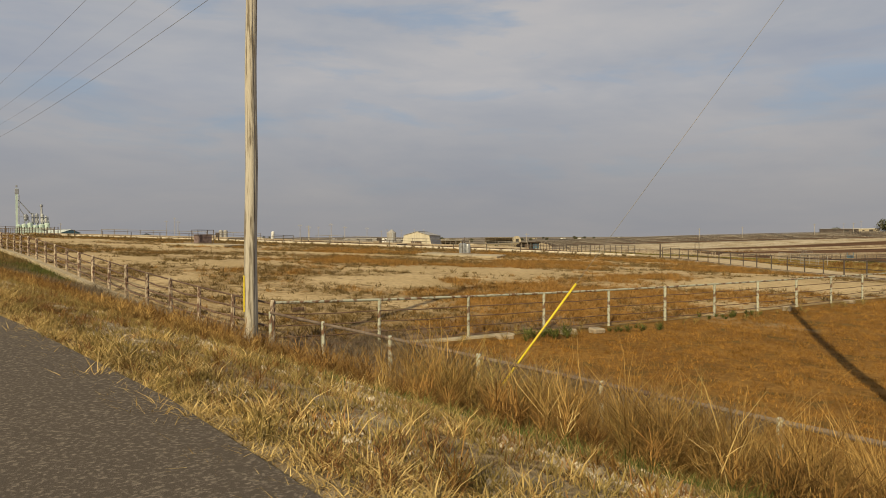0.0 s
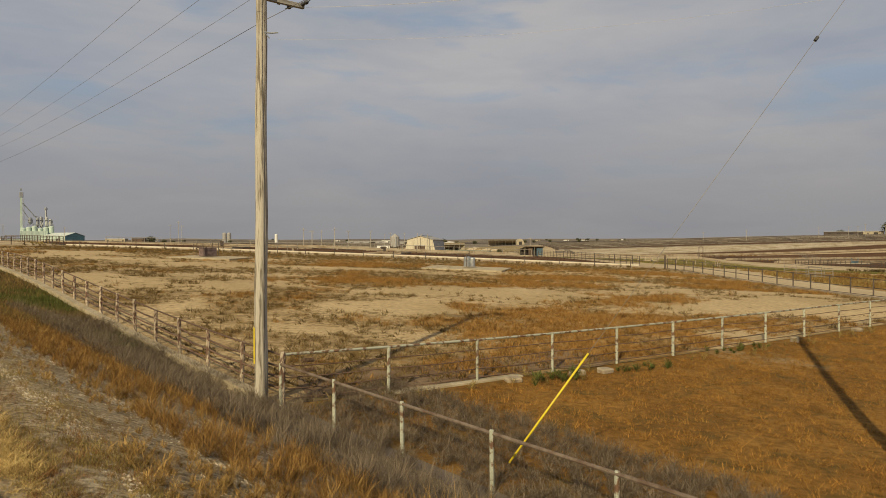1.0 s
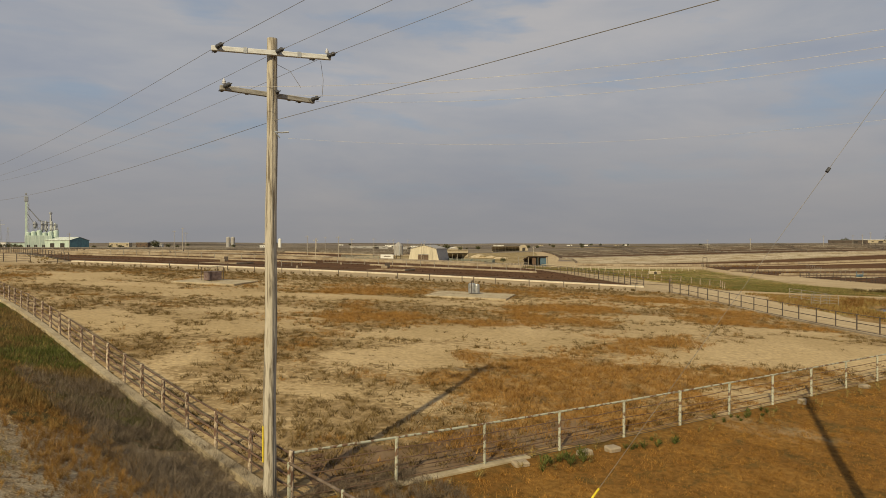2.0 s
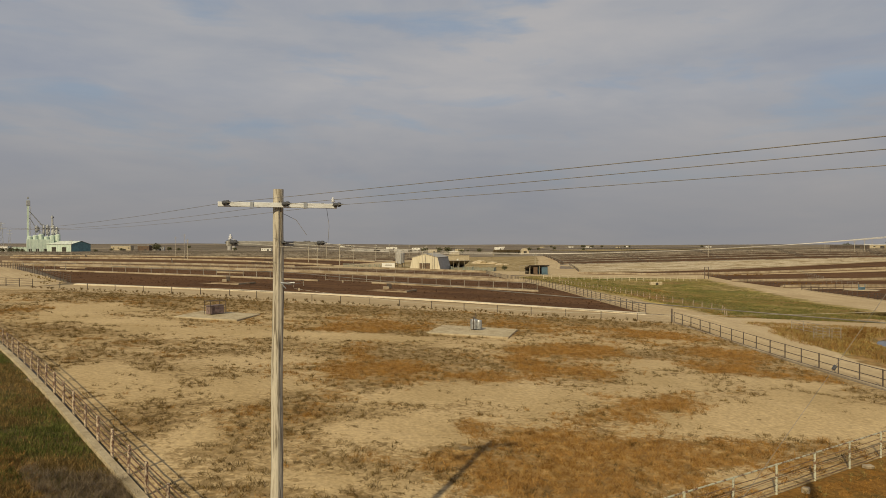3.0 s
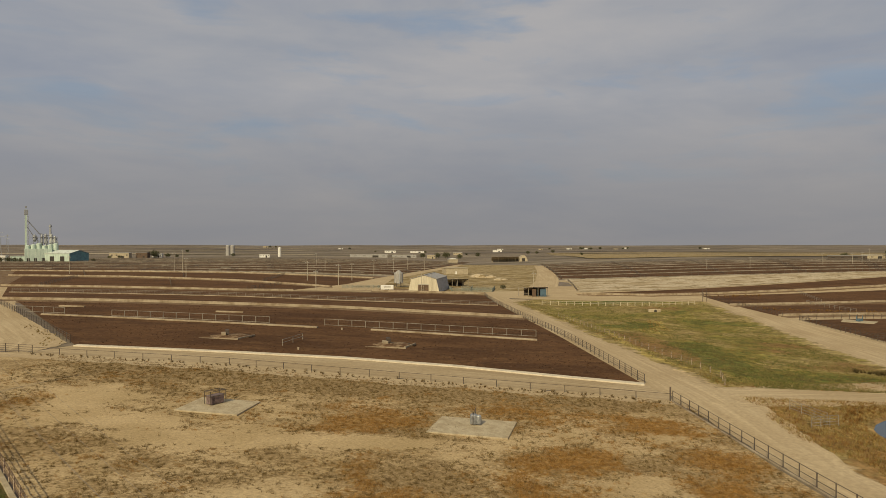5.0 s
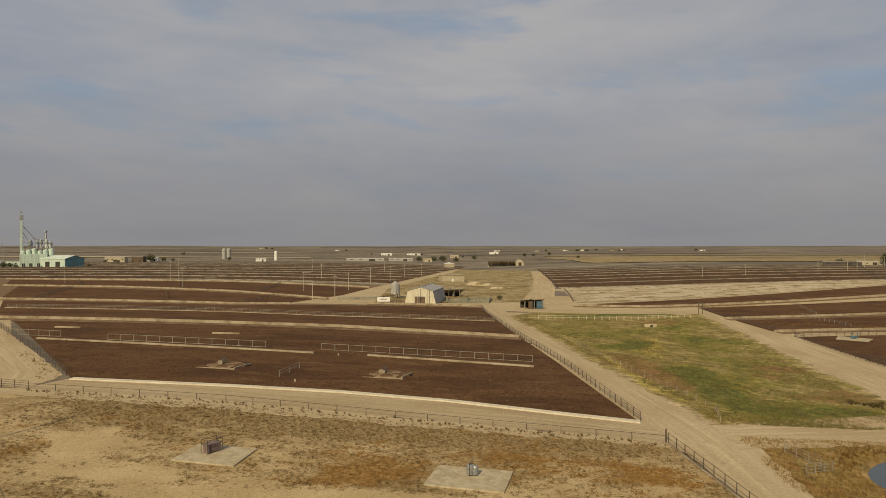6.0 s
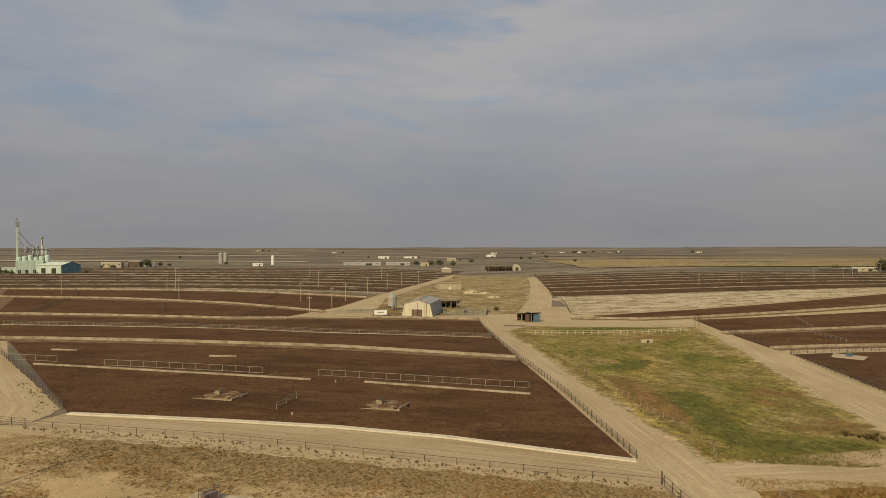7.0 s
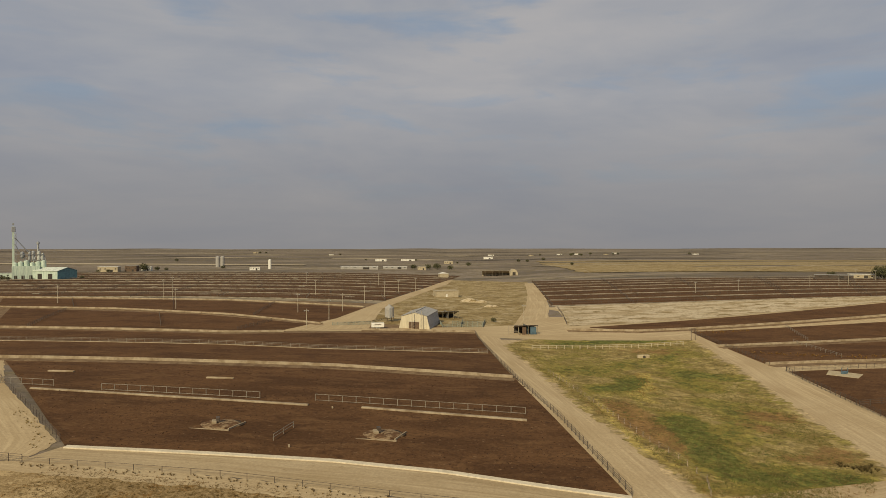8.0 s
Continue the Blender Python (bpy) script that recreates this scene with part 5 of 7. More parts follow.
part("bar", tube([(0, 0, 3.95), (4.6, 1.3, 4.2)], 0.09, 8), M_grey_pipe, fr)
part("upright", tube([(4.6, 1.3, -0.3), (4.6, 1.3, 4.2)], 0.09, 8), M_grey_pipe, fr)
part("bar", tube([(0, 0, 1.2), (4.6, 1.3, 1.3)], 0.05, 8), M_grey_pipe, fr)

def dirt_pile(x, y, r, h, label):
    e = thing("dirt_pile", x, y, gz(x, y), label, "dirt pile", "dirt piles")
    bm = add_lathe(bmesh.new(), [(r, -0.3), (r * 0.85, h * 0.15), (r * 0.55, h * 0.6), (r * 0.25, h * 0.92), (r * 0.08, h)], 24)
    for v in bm.verts:
        k = 1 + 0.35 * noise.noise(v.co * 0.35 + Vector((x, y, 0)))
        v.co.x, v.co.y = v.co.x * k * 1.3, v.co.y * k
    part("heap", bm, M_white, e, "pale loose dirt", None, True)


for row in ((21.9, 482, 6.5, 2.6, "long pale dirt pile behind the storage building"), (30.0, 476, 4.0, 1.6, "low pale dirt pile behind the storage building"), (32.7, 439, 3.2, 1.3, "small pale dirt pile in the yard grass"), (36.5, 441, 2.4, 1.0, "small pale dirt pile in the yard grass")):
    dirt_pile(*row)
b2, _w = oriented("storage_building", (-3.1, 517.8), (14.6, 523.0), "low tan storage building with a white door", "building", "outbuildings")
part("wall", box(0, 5, 2.4, 18.4, 10, 5.6, 0, 0.05), M_tan, b2)
part("roof", add_prism(bmesh.new(), [(-9.6, 5.2), (9.6, 5.2), (9.6, 5.45), (-9.6, 5.45)], -0.4, 10.4), M_tan, b2)
part("door", box(-0.6, -0.05, 1.3, 1.4, 0.12, 2.6, 0, 0.02), M_white_paint, b2, "white door")
b3, _w = oriented("small_shed", (-0.4, 849), (11.4, 852), "small tan shed at the end of the road", "shed", "outbuildings")
part("wall", box(0, 4, 2.6, 12, 8, 6.0, 0, 0.05), M_tan, b3)
part("roof", add_prism(bmesh.new(), [(-6.6, 5.4), (0, 7.0), (6.6, 5.4)], -0.4, 8.4), M_white_paint, b3)
open_shed((56, 868), (91.7, 866), 14, 7.2, 8, "long open-fronted hay shed with a row of posts", M_tan, M_tan, M_tan, 1.5)
q_, _w = oriented("quonset", (93.2, 866), (102.5, 866), "arched tan quonset building", "building", "outbuildings")
part("shell", add_prism(bmesh.new(), [(5.4 * math.cos(k * math.pi / 12), 8.5 * math.sin(k * math.pi / 12) - 0.3) for k in range(13)], 0, 20), M_tan, q_)
part("door", box(0, -0.05, 2.2, 4, 0.12, 4.4, 0, 0.02), M_dark, q_, "doorway panel painted dark for the shade inside")


def plain_building(x, y, w, d, h, yaw, m_wall, m_roof, label, peak=1.5, name="farm_building"):
    e = thing(name, x, y, gz(x, y), label, "building", "outbuildings")
    e.rotation_euler = (0, 0, yaw)
    part("wall", box(0, d / 2, h / 2 - 0.3, w, d, h + 0.6, 0, 0.04), m_wall, e)
    part("roof", add_prism(bmesh.new(), [(-w / 2 - 0.5, h), (0, h + peak), (w / 2 + 0.5, h), (w / 2 + 0.5, h - 0.25), (-w / 2 - 0.5, h - 0.25)] if w < d else [(-w / 2 - 0.4, h), (w / 2 + 0.4, h), (w / 2 + 0.4, h + 0.3), (-w / 2 - 0.4, h + 0.3)], -0.4, d + 0.4), m_roof, e)
    part("door", box(w * 0.18, -0.06, min(h, 3.2) / 2, w * 0.16, 0.12, min(h, 3.2), 0, 0.02), M_dark, e)
    for k in (-0.36, -0.12, 0.40):
        part("window", box(w * k, -0.05, h * 0.6, w * 0.08, 0.1, h * 0.2, 0, 0.02), M_dark, e)
    return e


for row in ((-470, 930, 27, 12, 7.5, 0.1, M_tan, M_white_paint, "tan farm building with a pale roof"), (-494, 715, 13, 10, 7, 0.3, M_white_paint, M_white_paint, "white block building beside the elevator"), (-447, 950, 16, 12, 8, 0.1, M_brown_door, M_roof, "brown farm building beside trees"),
            (-436, 975, 14, 10, 6, 0.2, M_white_paint, M_white_paint, "white farm building beside trees"),
            (-282, 1000, 15, 10, 4.5, 0.2, M_white_paint, M_white_paint, "low white building by the tall silo"),
            (-140, 1560, 26, 14, 5, 0.1, M_white_paint, M_white_paint, "white farm building far across the plain"), (-80, 1640, 34, 14, 4, 0.0, M_white_paint, M_white_paint, "long white farm building far across the plain"),
            (-130, 1060, 60, 14, 4.0, 0.1, M_roof, M_white_paint, "long low shed with a pale roof"), (-75, 1100, 40, 14, 4.0, 0.1, M_roof, M_white_paint, "long low shed with a pale roof"),
            (355, 589, 30, 9, 4, -0.5, M_dark_pipe, M_roof, "dark low cattle shed"), (383, 594, 20, 9, 4, -0.5, M_tan, M_white_paint, "tan shed with a pale roof"),
            (20, 1500, 20, 12, 6, 0, M_tan, M_white_paint, "tan farm building far across the plain"), (-30, 1090, 14, 10, 6, 0, M_tan, M_roof, "tan farm building among trees"),
            (140, 1900, 26, 12, 6, 0, M_white_paint, M_white_paint, "white farm building far across the plain"), (-484, 742, 26, 12, 6, 0.3, M_mint, M_mint_roof, "low pale green building beside the elevator")):
    plain_building(*row)
for x, y, w_, h_, m_ in ((430, 2350, 30, 7, M_white_paint), (520, 2480, 40, 8, M_white_paint), (610, 2400, 26, 6, M_tan), (700, 2600, 44, 8, M_white_paint), (300, 2150, 24, 6, M_tan), (180, 2300, 36, 7, M_white_paint), (-700, 2500, 34, 8, M_tan), (-380, 2300, 28, 7, M_white_paint), (900, 2300, 34, 7, M_white_paint)):
    plain_building(x, y, w_ * 0.55, 12, h_ * 0.55, 0.1, m_, M_tan, "low farm building far across the plain")
for x, y, r, h, m in ((-388, 1148, 3.6, 17, M_roof), (-381, 1151, 3.6, 17, M_roof), (-275, 1062, 2.5, 14.0, M_white_paint)):
    s = thing("silo", x, y, gz(x, y), "tall pale cylindrical silo on the plain", "silo", "silos")
    part("shell", add_lathe(bmesh.new(), [(r, -0.5), (r, h), (r * 0.8, h + r * 0.35), (r * 0.2, h + r * 0.6)], 20), m, s)

# ---------------- grain elevator ----------------
EL = (-468.5, 722)
el = thing("grain_elevator", EL[0], EL[1], gz(*EL), "mint green grain elevator with silos and a tall leg tower", "grain elevator")
el.rotation_euler = (0, 0, radians(32.9))
el.scale = (1.135, 1.135, 1.07)
for row in range(2):
    for k in range(6):
        part("silo", add_lathe(bmesh.new(), [(2.37, -0.5), (2.37, 16.2 + (k % 3) * 1.1), (2.3, 16.5 + (k % 3) * 1.1), (0.4, 17.4 + (k % 3) * 1.1)], 18, 1.6 + 4.75 * k, 3 + 4.8 * row), M_mint, el, "mint green silo")
for k in range(7):
    part("wall_rib", box(-0.8 + 3.0 * k, -2.92, 5.6, 0.25, 0.12, 12.0, 0, 0.02), M_mint_roof, el)
part("head_house", box(24.5, 5.5, 8.8, 5.5, 5.0, 18.5, 0, 0.05), M_mint, el, "mint green head house")
part("work_house", box(10.4, -0.6, 6.6, 23, 4.5, 14.2, 0, 0.05), M_mint, el, "mint green work house")
for x in (2.0, 8.0, 14.5):
    part("door", box(x, -2.9, 2.0, 2.6, 0.15, 4.0, 0, 0.02), M_dark, el)
part("leg_tower", box(0.2, 5, 27, 1.9, 1.9, 55, 0, 0.03), M_mint, el, "pale mint leg tower")
part("leg_head", box(0.4, 5, 51.5, 3.4, 2.6, 5.5, 0, 0.3), M_steel, el)
part("leg_cap", box(0.2, 5, 57, 1.6, 1.6, 2.2, 0, 0.2), M_steel, el)
bm = bmesh.new()
for k in range(9):
    z0 = 3 + 5 * k
    add_tube(bm, [(1.3, 4, z0), (2.6, 4, z0 + 5)], 0.12, 5)
    add_tube(bm, [(2.6, 4, z0), (1.3, 4, z0 + 5)], 0.12, 5)
add_tube(bm, [(2.6, 4, 0), (2.6, 4, 48)], 0.14, 5)
part("ladder_frame", bm, M_steel, el)
for pts, r in (([(1.5, 5, 43), (14, 5, 26)], 0.45), ([(1.5, 5, 36), (8.0, 5, 24)], 0.35), ([(10, 6, 30), (22, 6, 27)], 0.35), ([(25, 6, 27), (27.5, 5, 19)], 0.35)):
    part("spout", tube(pts, r, 8), M_steel, el)
for x, r, z0, z1 in ((7.6, 1.9, 23, 27), (13.6, 1.3, 20, 27), (16.8, 1.5, 19.5, 28), (21.4, 1.5, 19.5, 28), (24.6, 1.3, 19.5, 25.5)):
    part("upper_bin", add_lathe(bmesh.new(), [(0.5, z0 - 2.2), (r, z0), (r, z1), (r * 0.3, z1 + 1.6)], 16, x, 5.5), M_pale_steel if x > 20 else M_steel, el, "raised bin")
for x in (6.5, 9.8, 14.3, 18.4, 22.6, 26.6):
    part("strut", tube([(x, 5.5, 12), (x, 5.5, 26)], 0.2, 5), M_steel, el)
part("walkway", box(15, 4, 25.6, 24, 1.2, 0.3, 0, 0.03), M_steel, el)
part("walkway", box(16, 4, 19.3, 22, 1.2, 0.3, 0, 0.03), M_steel, el)
part("spire", tube([(20.8, 5.5, 27), (20.8, 5.5, 37.0)], 1.1, 8, 0.8), M_steel, el)
part("spire_cap", add_lathe(bmesh.new(), [(1.5, 36.5), (1.5, 38.0), (0.3, 39.4)], 10, 20.8, 5.5), M_steel, el)
for x, z in ((11.0, 22.5), (18.6, 24.0), (23.2, 23.0), (26.0, 21.5)):
    part("spout", tube([(x, 5.0, z), (x - 2.2, 3.6, 17.2)], 0.3, 6), M_steel, el)
for x in (5.0, 12.0, 19.0, 26.0):
    part("catwalk_post", tube([(x, 3.4, 19.3), (x, 3.4, 21.0)], 0.12, 5), M_steel, el)
part("catwalk_rail", tube([(5.0, 3.4, 20.9), (26.0, 3.4, 20.9)], 0.12, 5), M_steel, el)
wh = thing("warehouse", -419.0, 720.5, gz(-419, 720.5) - 0.1, "long warehouse with pale mint wall and teal gable", "warehouse")
wh.rotation_euler = (0, 0, radians(-15))
GABLE = [(0, -0.6), (27, -0.6), (27, 9.4), (13.5, 12.9), (0, 9.4)]
part("side_wall", box(-20, 0.15, 4.4, 40, 0.3, 10.0, 0, 0.02), M_mint, wh, "pale mint side wall")
part("back_wall", box(-20, 26.85, 4.4, 40, 0.3, 10.0, 0, 0.02), M_mint, wh)
for y0_, mat_, lab_ in ((-0.02, M_teal, "teal gable wall"), (39.7, M_mint, "")):
    g_ = part("gable_wall", add_prism(bmesh.new(), GABLE, y0_, y0_ + 0.3), mat_, wh, lab_)
    g_.rotation_euler = (0, 0, radians(90))
for side_ in ([(-0.7, 9.25), (13.5, 12.95), (13.5, 13.25), (-0.7, 9.55)], [(27.7, 9.25), (13.5, 12.95), (13.5, 13.25), (27.7, 9.55)]):
    r_ = part("roof", add_prism(bmesh.new(), side_, -0.6, 40.4), M_mint_roof, wh, "pale mint metal roof")
    r_.rotation_euler = (0, 0, radians(90))
for x in (-24, -10):
    part("door", box(x, -0.08, 3.0, 6.0, 0.16, 6.4, 0, 0.02), M_dark, wh, "doorway panel painted dark for the shade inside")
for k in range(14):
    part("wall_rib", box(-38.5 + 2.9 * k, -0.03, 4.6, 0.18, 0.1, 9.4, 0, 0.01), M_mint, wh)


# ---------------- poles and towers far off ----------------
def yard_pole(x, y, h, label="slender wooden light pole beside the pens"):
    e = thing("light_pole", x, y, gz(x, y), label, "light pole", "light poles")
    part("shaft", tube([(0, 0, -0.5), (0, 0, h)], 0.19, 8, 0.12), M_pole, e)
    arm = part("crossarm", box(0, -0.15, h - 0.7, 2.2, 0.12, 0.14, 0, 0.01), M_old_arm, e)
    for k in (-0.9, 0.9):
        part("lamp", box(k, -0.2, h - 0.95, 0.35, 0.3, 0.3, 0, 0.04), M_steel, arm)


for x, y, h in ((-242, 415.5, 11.5), (-153.5, 380.6, 12), (-80.8, 371.5, 11), (-61.9, 302.2, 9), (-57.7, 338.9, 11), (-57.4, 384.3, 10.5), (-51.5, 445.5, 11.5), (-42.6, 500, 11.5), (-34, 534, 12), (-21.7, 575, 12),
                (-187, 444, 14), (-180, 441, 16), (-95, 500, 12), (-130, 640, 12), (-60, 640, 12), (194.2, 497.4, 8.8), (230.4, 505.5, 8.8), (296.3, 523.8, 9.5), (319.2, 523.1, 9.5), (333.0, 532.9, 9.5), (358.2, 562.9, 10.9), (378.9, 568.3, 9.5), (46.2, 362.3, 9)):
    yard_pole(x, y, h)


def tower(x, y, h):
    e = thing("transmission_tower", x, y, gz(x, y), "grey steel lattice transmission tower", "tower", "towers")
    for sx_ in (-1, 1):
        part("leg", tube([(sx_ * 3.5, 0, -0.5), (sx_ * 0.6, 0, h)], 0.25, 5), M_steel, e)
    for k in range(6):
        z0, z1 = h * k / 6, h * (k + 1) / 6
        w0, w1 = 3.5 - 2.9 * k / 6, 3.5 - 2.9 * (k + 1) / 6
        part("brace", tube([(-w0, 0, z0), (w1, 0, z1)], 0.14, 4), M_steel, e)
        part("brace", tube([(w0, 0, z0), (-w1, 0, z1)], 0.14, 4), M_steel, e)
    for zc, w in ((h * 0.8, 7), (h * 0.95, 5)):
        part("arm", box(0, 0, zc, 2 * w, 0.4, 0.4, 0, 0.02), M_steel, e)


tower(-545, 790, 36)
tower(-900, 1330, 40)

# ---------------- fences and gates round the draw ----------------
fence("sagging wire fence on slim pale posts beside the alley", [(41.4, 99.9), (43.4, 106.3), (43.0, 118), (41.1, 128.4), (37.4, 165), (33.6, 205)], 3.4, 1.25, (1.2, 0.8, 0.4), 0.07, 0.012, M_post, M_wire, "draw fences", sag=0.04, jitter=0.08)
M_pale_rail = surface("bleached_rail", (0.50, 0.43, 0.30), (0.36, 0.29, 0.19), 1.0, 0.45, 0.62, 0.9)
fence("weathered rail fence crossing the green draw", [(36, 257.5), (59.8, 265.7), (82.5, 272.5), (104, 280)], 3.4, 1.7, (1.6, 0.9), 0.15, 0.10, M_pale_rail, M_pale_rail, "draw fences", jitter=0.06)
fence("dark pipe fence of the east pens", [(117.1, 232.2), (119.9, 264.4), (122.0, 320.0)], 3.2, 1.6, (1.55, 1.1, 0.6), 0.07, 0.04, M_dark_pipe, M_dark_pipe, "pen fences")
fence("dark pipe fence of the east pens", [(116.1, 219.2), (111, 190), (105.6, 154), (98, 108)], 3.0, 1.65, (1.6, 1.2, 0.8, 0.4), 0.07, 0.04, M_dark_pipe, M_dark_pipe, "pen fences")
fence("dark pipe fence of the east pens", [(116.8, 220.2), (169.2, 229.9), (237.4, 241.3)], 3.2, 1.6, (1.55, 1.1, 0.6), 0.07, 0.04, M_dark_pipe, M_dark_pipe, "pen fences")
fence("dark pipe fence of the east pens", [(108, 168), (150, 174), (200, 178)], 3.2, 1.6, (1.55, 1.1, 0.6), 0.07, 0.04, M_dark_pipe, M_dark_pipe, "pen fences")
fence("dark pipe fence of the east pens", [(153.3, 249.2), (155.4, 287.5)], 4, 1.5, (1.45, 0.9), 0.07, 0.05, M_grey_pipe, M_grey_pipe, "pen fences")
fence("dark pipe fence of the east pens", [(164.5, 292.2), (177.2, 335.8)], 4, 1.5, (1.45, 0.9), 0.07, 0.05, M_grey_pipe, M_grey_pipe, "pen fences")
fence("dark pipe fence along the caliche bank", [(66, 341), (72, 385), (76, 424)], 4, 1.5, (1.45, 0.9), 0.07, 0.05, M_dark_pipe, M_dark_pipe, "pen fences")
slab("concrete pad with a trough in the east pen", [(125.4, 211.9), (131.5, 205), (137.4, 211.9), (130.8, 219.7)], 0.2, M_concrete)
t2 = thing("water_trough", 132, 213, gz(131.9, 212.9) + 0.2, "blue steel trough frame on a concrete pad", "trough")
part("basin", box(0, 0, 0.4, 2.4, 1.0, 0.8, 0.6, 0.03), M_blue, t2)
for k in (-1, 1):
    part("hoop", tube([(k * 1.0, 0, 0), (k * 1.0, 0, 1.8), (k * 1.0 + 0.5, 0.6, 1.8), (k * 1.0 + 0.5, 0.6, 0)], 0.06, 6), M_blue, t2)
cv = thing("culvert", 77.0, 248.3, gz(77.0, 248.3), "pale concrete culvert head with a pipe mouth painted dark for its shade", "culvert")
bm = box(0, 0, 0.4, 4.6, 1.4, 1.6, 0.1, 0.15)
part("headwall", bm, M_concrete, cv)
part("pipe_mouth", tube([(0.2, -0.75, 0.5), (0.2, 0.3, 0.5)], 0.55, 16), M_dark, cv, "pipe mouth painted dark for its shade")
gp = thing("pipe_gate", 113.4, 293.2, gz(113.4, 293.2), "tall dark twin-post gate frame by the road", "gate", "yard gates")
for x in (-0.9, 0.9):
    part("upright", tube([(x, 0, -0.3), (x, 0, 5.4)], 0.14, 8), M_dark_pipe, gp)
part("bar", tube([(-0.9, 0, 5.3), (0.9, 0, 5.3)], 0.12, 8), M_dark_pipe, gp)
for pts in ([(42.2, 77.5), (46.6, 79.6)], [(43.9, 85.8), (45.5, 80.1)]):
    fence("pale pipe corral panel on the pond bank", pts, 1.7, 1.4, (1.35, 1.0, 0.65, 0.3), 0.045, 0.03, M_grey_pipe, M_grey_pipe, "corral panels")
M_corral = surface("grey_green_boards", (0.27, 0.29, 0.24), (0.18, 0.18, 0.145), 1.5, 0.45, 0.62, 0.9)
for pts in ([(1, 322.5), (21, 328)], [(21, 328), (24, 352)], [(1, 322.5), (-1, 345)], [(10, 325), (12, 350)], [(6, 338), (22, 342)], [(-52, 315), (-33, 325)]):
    fence("weathered grey-green board corral beside the barn", pts, 2.6, 1.7, (1.6, 1.25, 0.9, 0.55, 0.2), 0.11, 0.08, M_corral, M_corral, "corral fences", jitter=0.05)
wall_run("pale concrete curb under the pen fence", "curb", [(-166, 245.6), (-80, 243.1), (-45, 238.6), (17.5, 242.1)], [(o * 0.7, h * 0.8) for o, h in CURB], M_bunk, "curbs")
for ax, ay, bx, by in ((-108.2, 180.3, -101.1, 180.1), (-63.0, 175.3, -55.8, 175.5)):
    wall_run("low concrete water trough on the pen floor", "trough", [(ax, ay), (bx, by)], [(-0.35, -0.3), (-0.35, 0.4), (-0.28, 0.45), (-0.22, 0.34), (0.22, 0.34), (0.28, 0.45), (0.35, 0.4), (0.35, -0.3)], M_bunk, "pen troughs", "water_trough")
M_far_bunk = surface("weathered_bunk_concrete", (0.27, 0.235, 0.185), (0.12, 0.10, 0.075), 0.12, 0.42, 0.62, 0.9)

# pale feeding rails among the far pens
for k in range(9):
    y0 = 461 + 50 * k
    x1 = -46 + 0.155 * (y0 - 424)
    x0 = -0.72 * y0 - 10
    wall_run("far pale concrete feed bunk", "feed bunk", [(x0, y0 + 3), ((x0 + x1) / 2, y0 + 8), (x1, y0 - 3)], [(o, h * 0.7) for o, h in BUNK], M_far_bunk, "feed bunks", "feed_bunk")
    fence("far rail fence between cattle pens", [(x0, y0 + 26), (x1, y0 + 22)], 9.0, 1.6, (1.5,), 0.07, 0.07, M_dark_pipe, M_grey_pipe, "pen fences", sides=4)
for k in range(7):
    y0, y1 = 440 + 39 * k, 457 + 20 * k
    x0, x1 = 75 + 3.5 * k, 357 + 14.4 * k
    wall_run("far pale concrete feed bunk", "feed bunk", [(x0, y0 - 1), (x1, y1 - 1)], [(o, h * 0.7) for o, h in BUNK], M_far_bunk, "feed bunks", "feed_bunk")
    fence("far rail fence between cattle pens", [(x0, y0 + 20), (x1, y1 + 10)], 9.0, 1.6, (1.5,), 0.07, 0.07, M_dark_pipe, M_grey_pipe, "pen fences", sides=4)



def far_fence(label, pts, spacing, height, rails, r, mat):
    """A fence too far off to tell its posts apart: one mesh of square posts, and its rails."""
    S = stations(pts, spacing)
    x0, y0 = S[0]
    oz = gz(x0, y0)
    f = thing("fence", x0, y0, oz, label, "fence", "far pen fences")
    V, F = [], []
    for x, y in S:
        h, k = gz(x, y) - oz, len(V)
        V += [(x - x0 + a * r, y - y0 + b * r, h + z) for z in (-0.4, height) for a, b in ((-1, -1), (1, -1), (1, 1), (-1, 1))]
        F += [(k, k + 1, k + 5, k + 4), (k + 1, k + 2, k + 6, k + 5), (k + 2, k + 3, k + 7, k + 6), (k + 3, k, k + 4, k + 7), (k + 4, k + 5, k + 6, k + 7)]
    tagged(mesh_object("fence_body", V, F, mat, f), "", "", kind="stuff")
    for hr in rails:
        part("rail", tube([(x - x0, y - y0, gz(x, y) - oz + hr) for x, y in S], r * 0.75, 4), mat, f)
    return f


FAR = "dark pipe fence dividing the far cattle pens"
tr_ = random.Random(5)
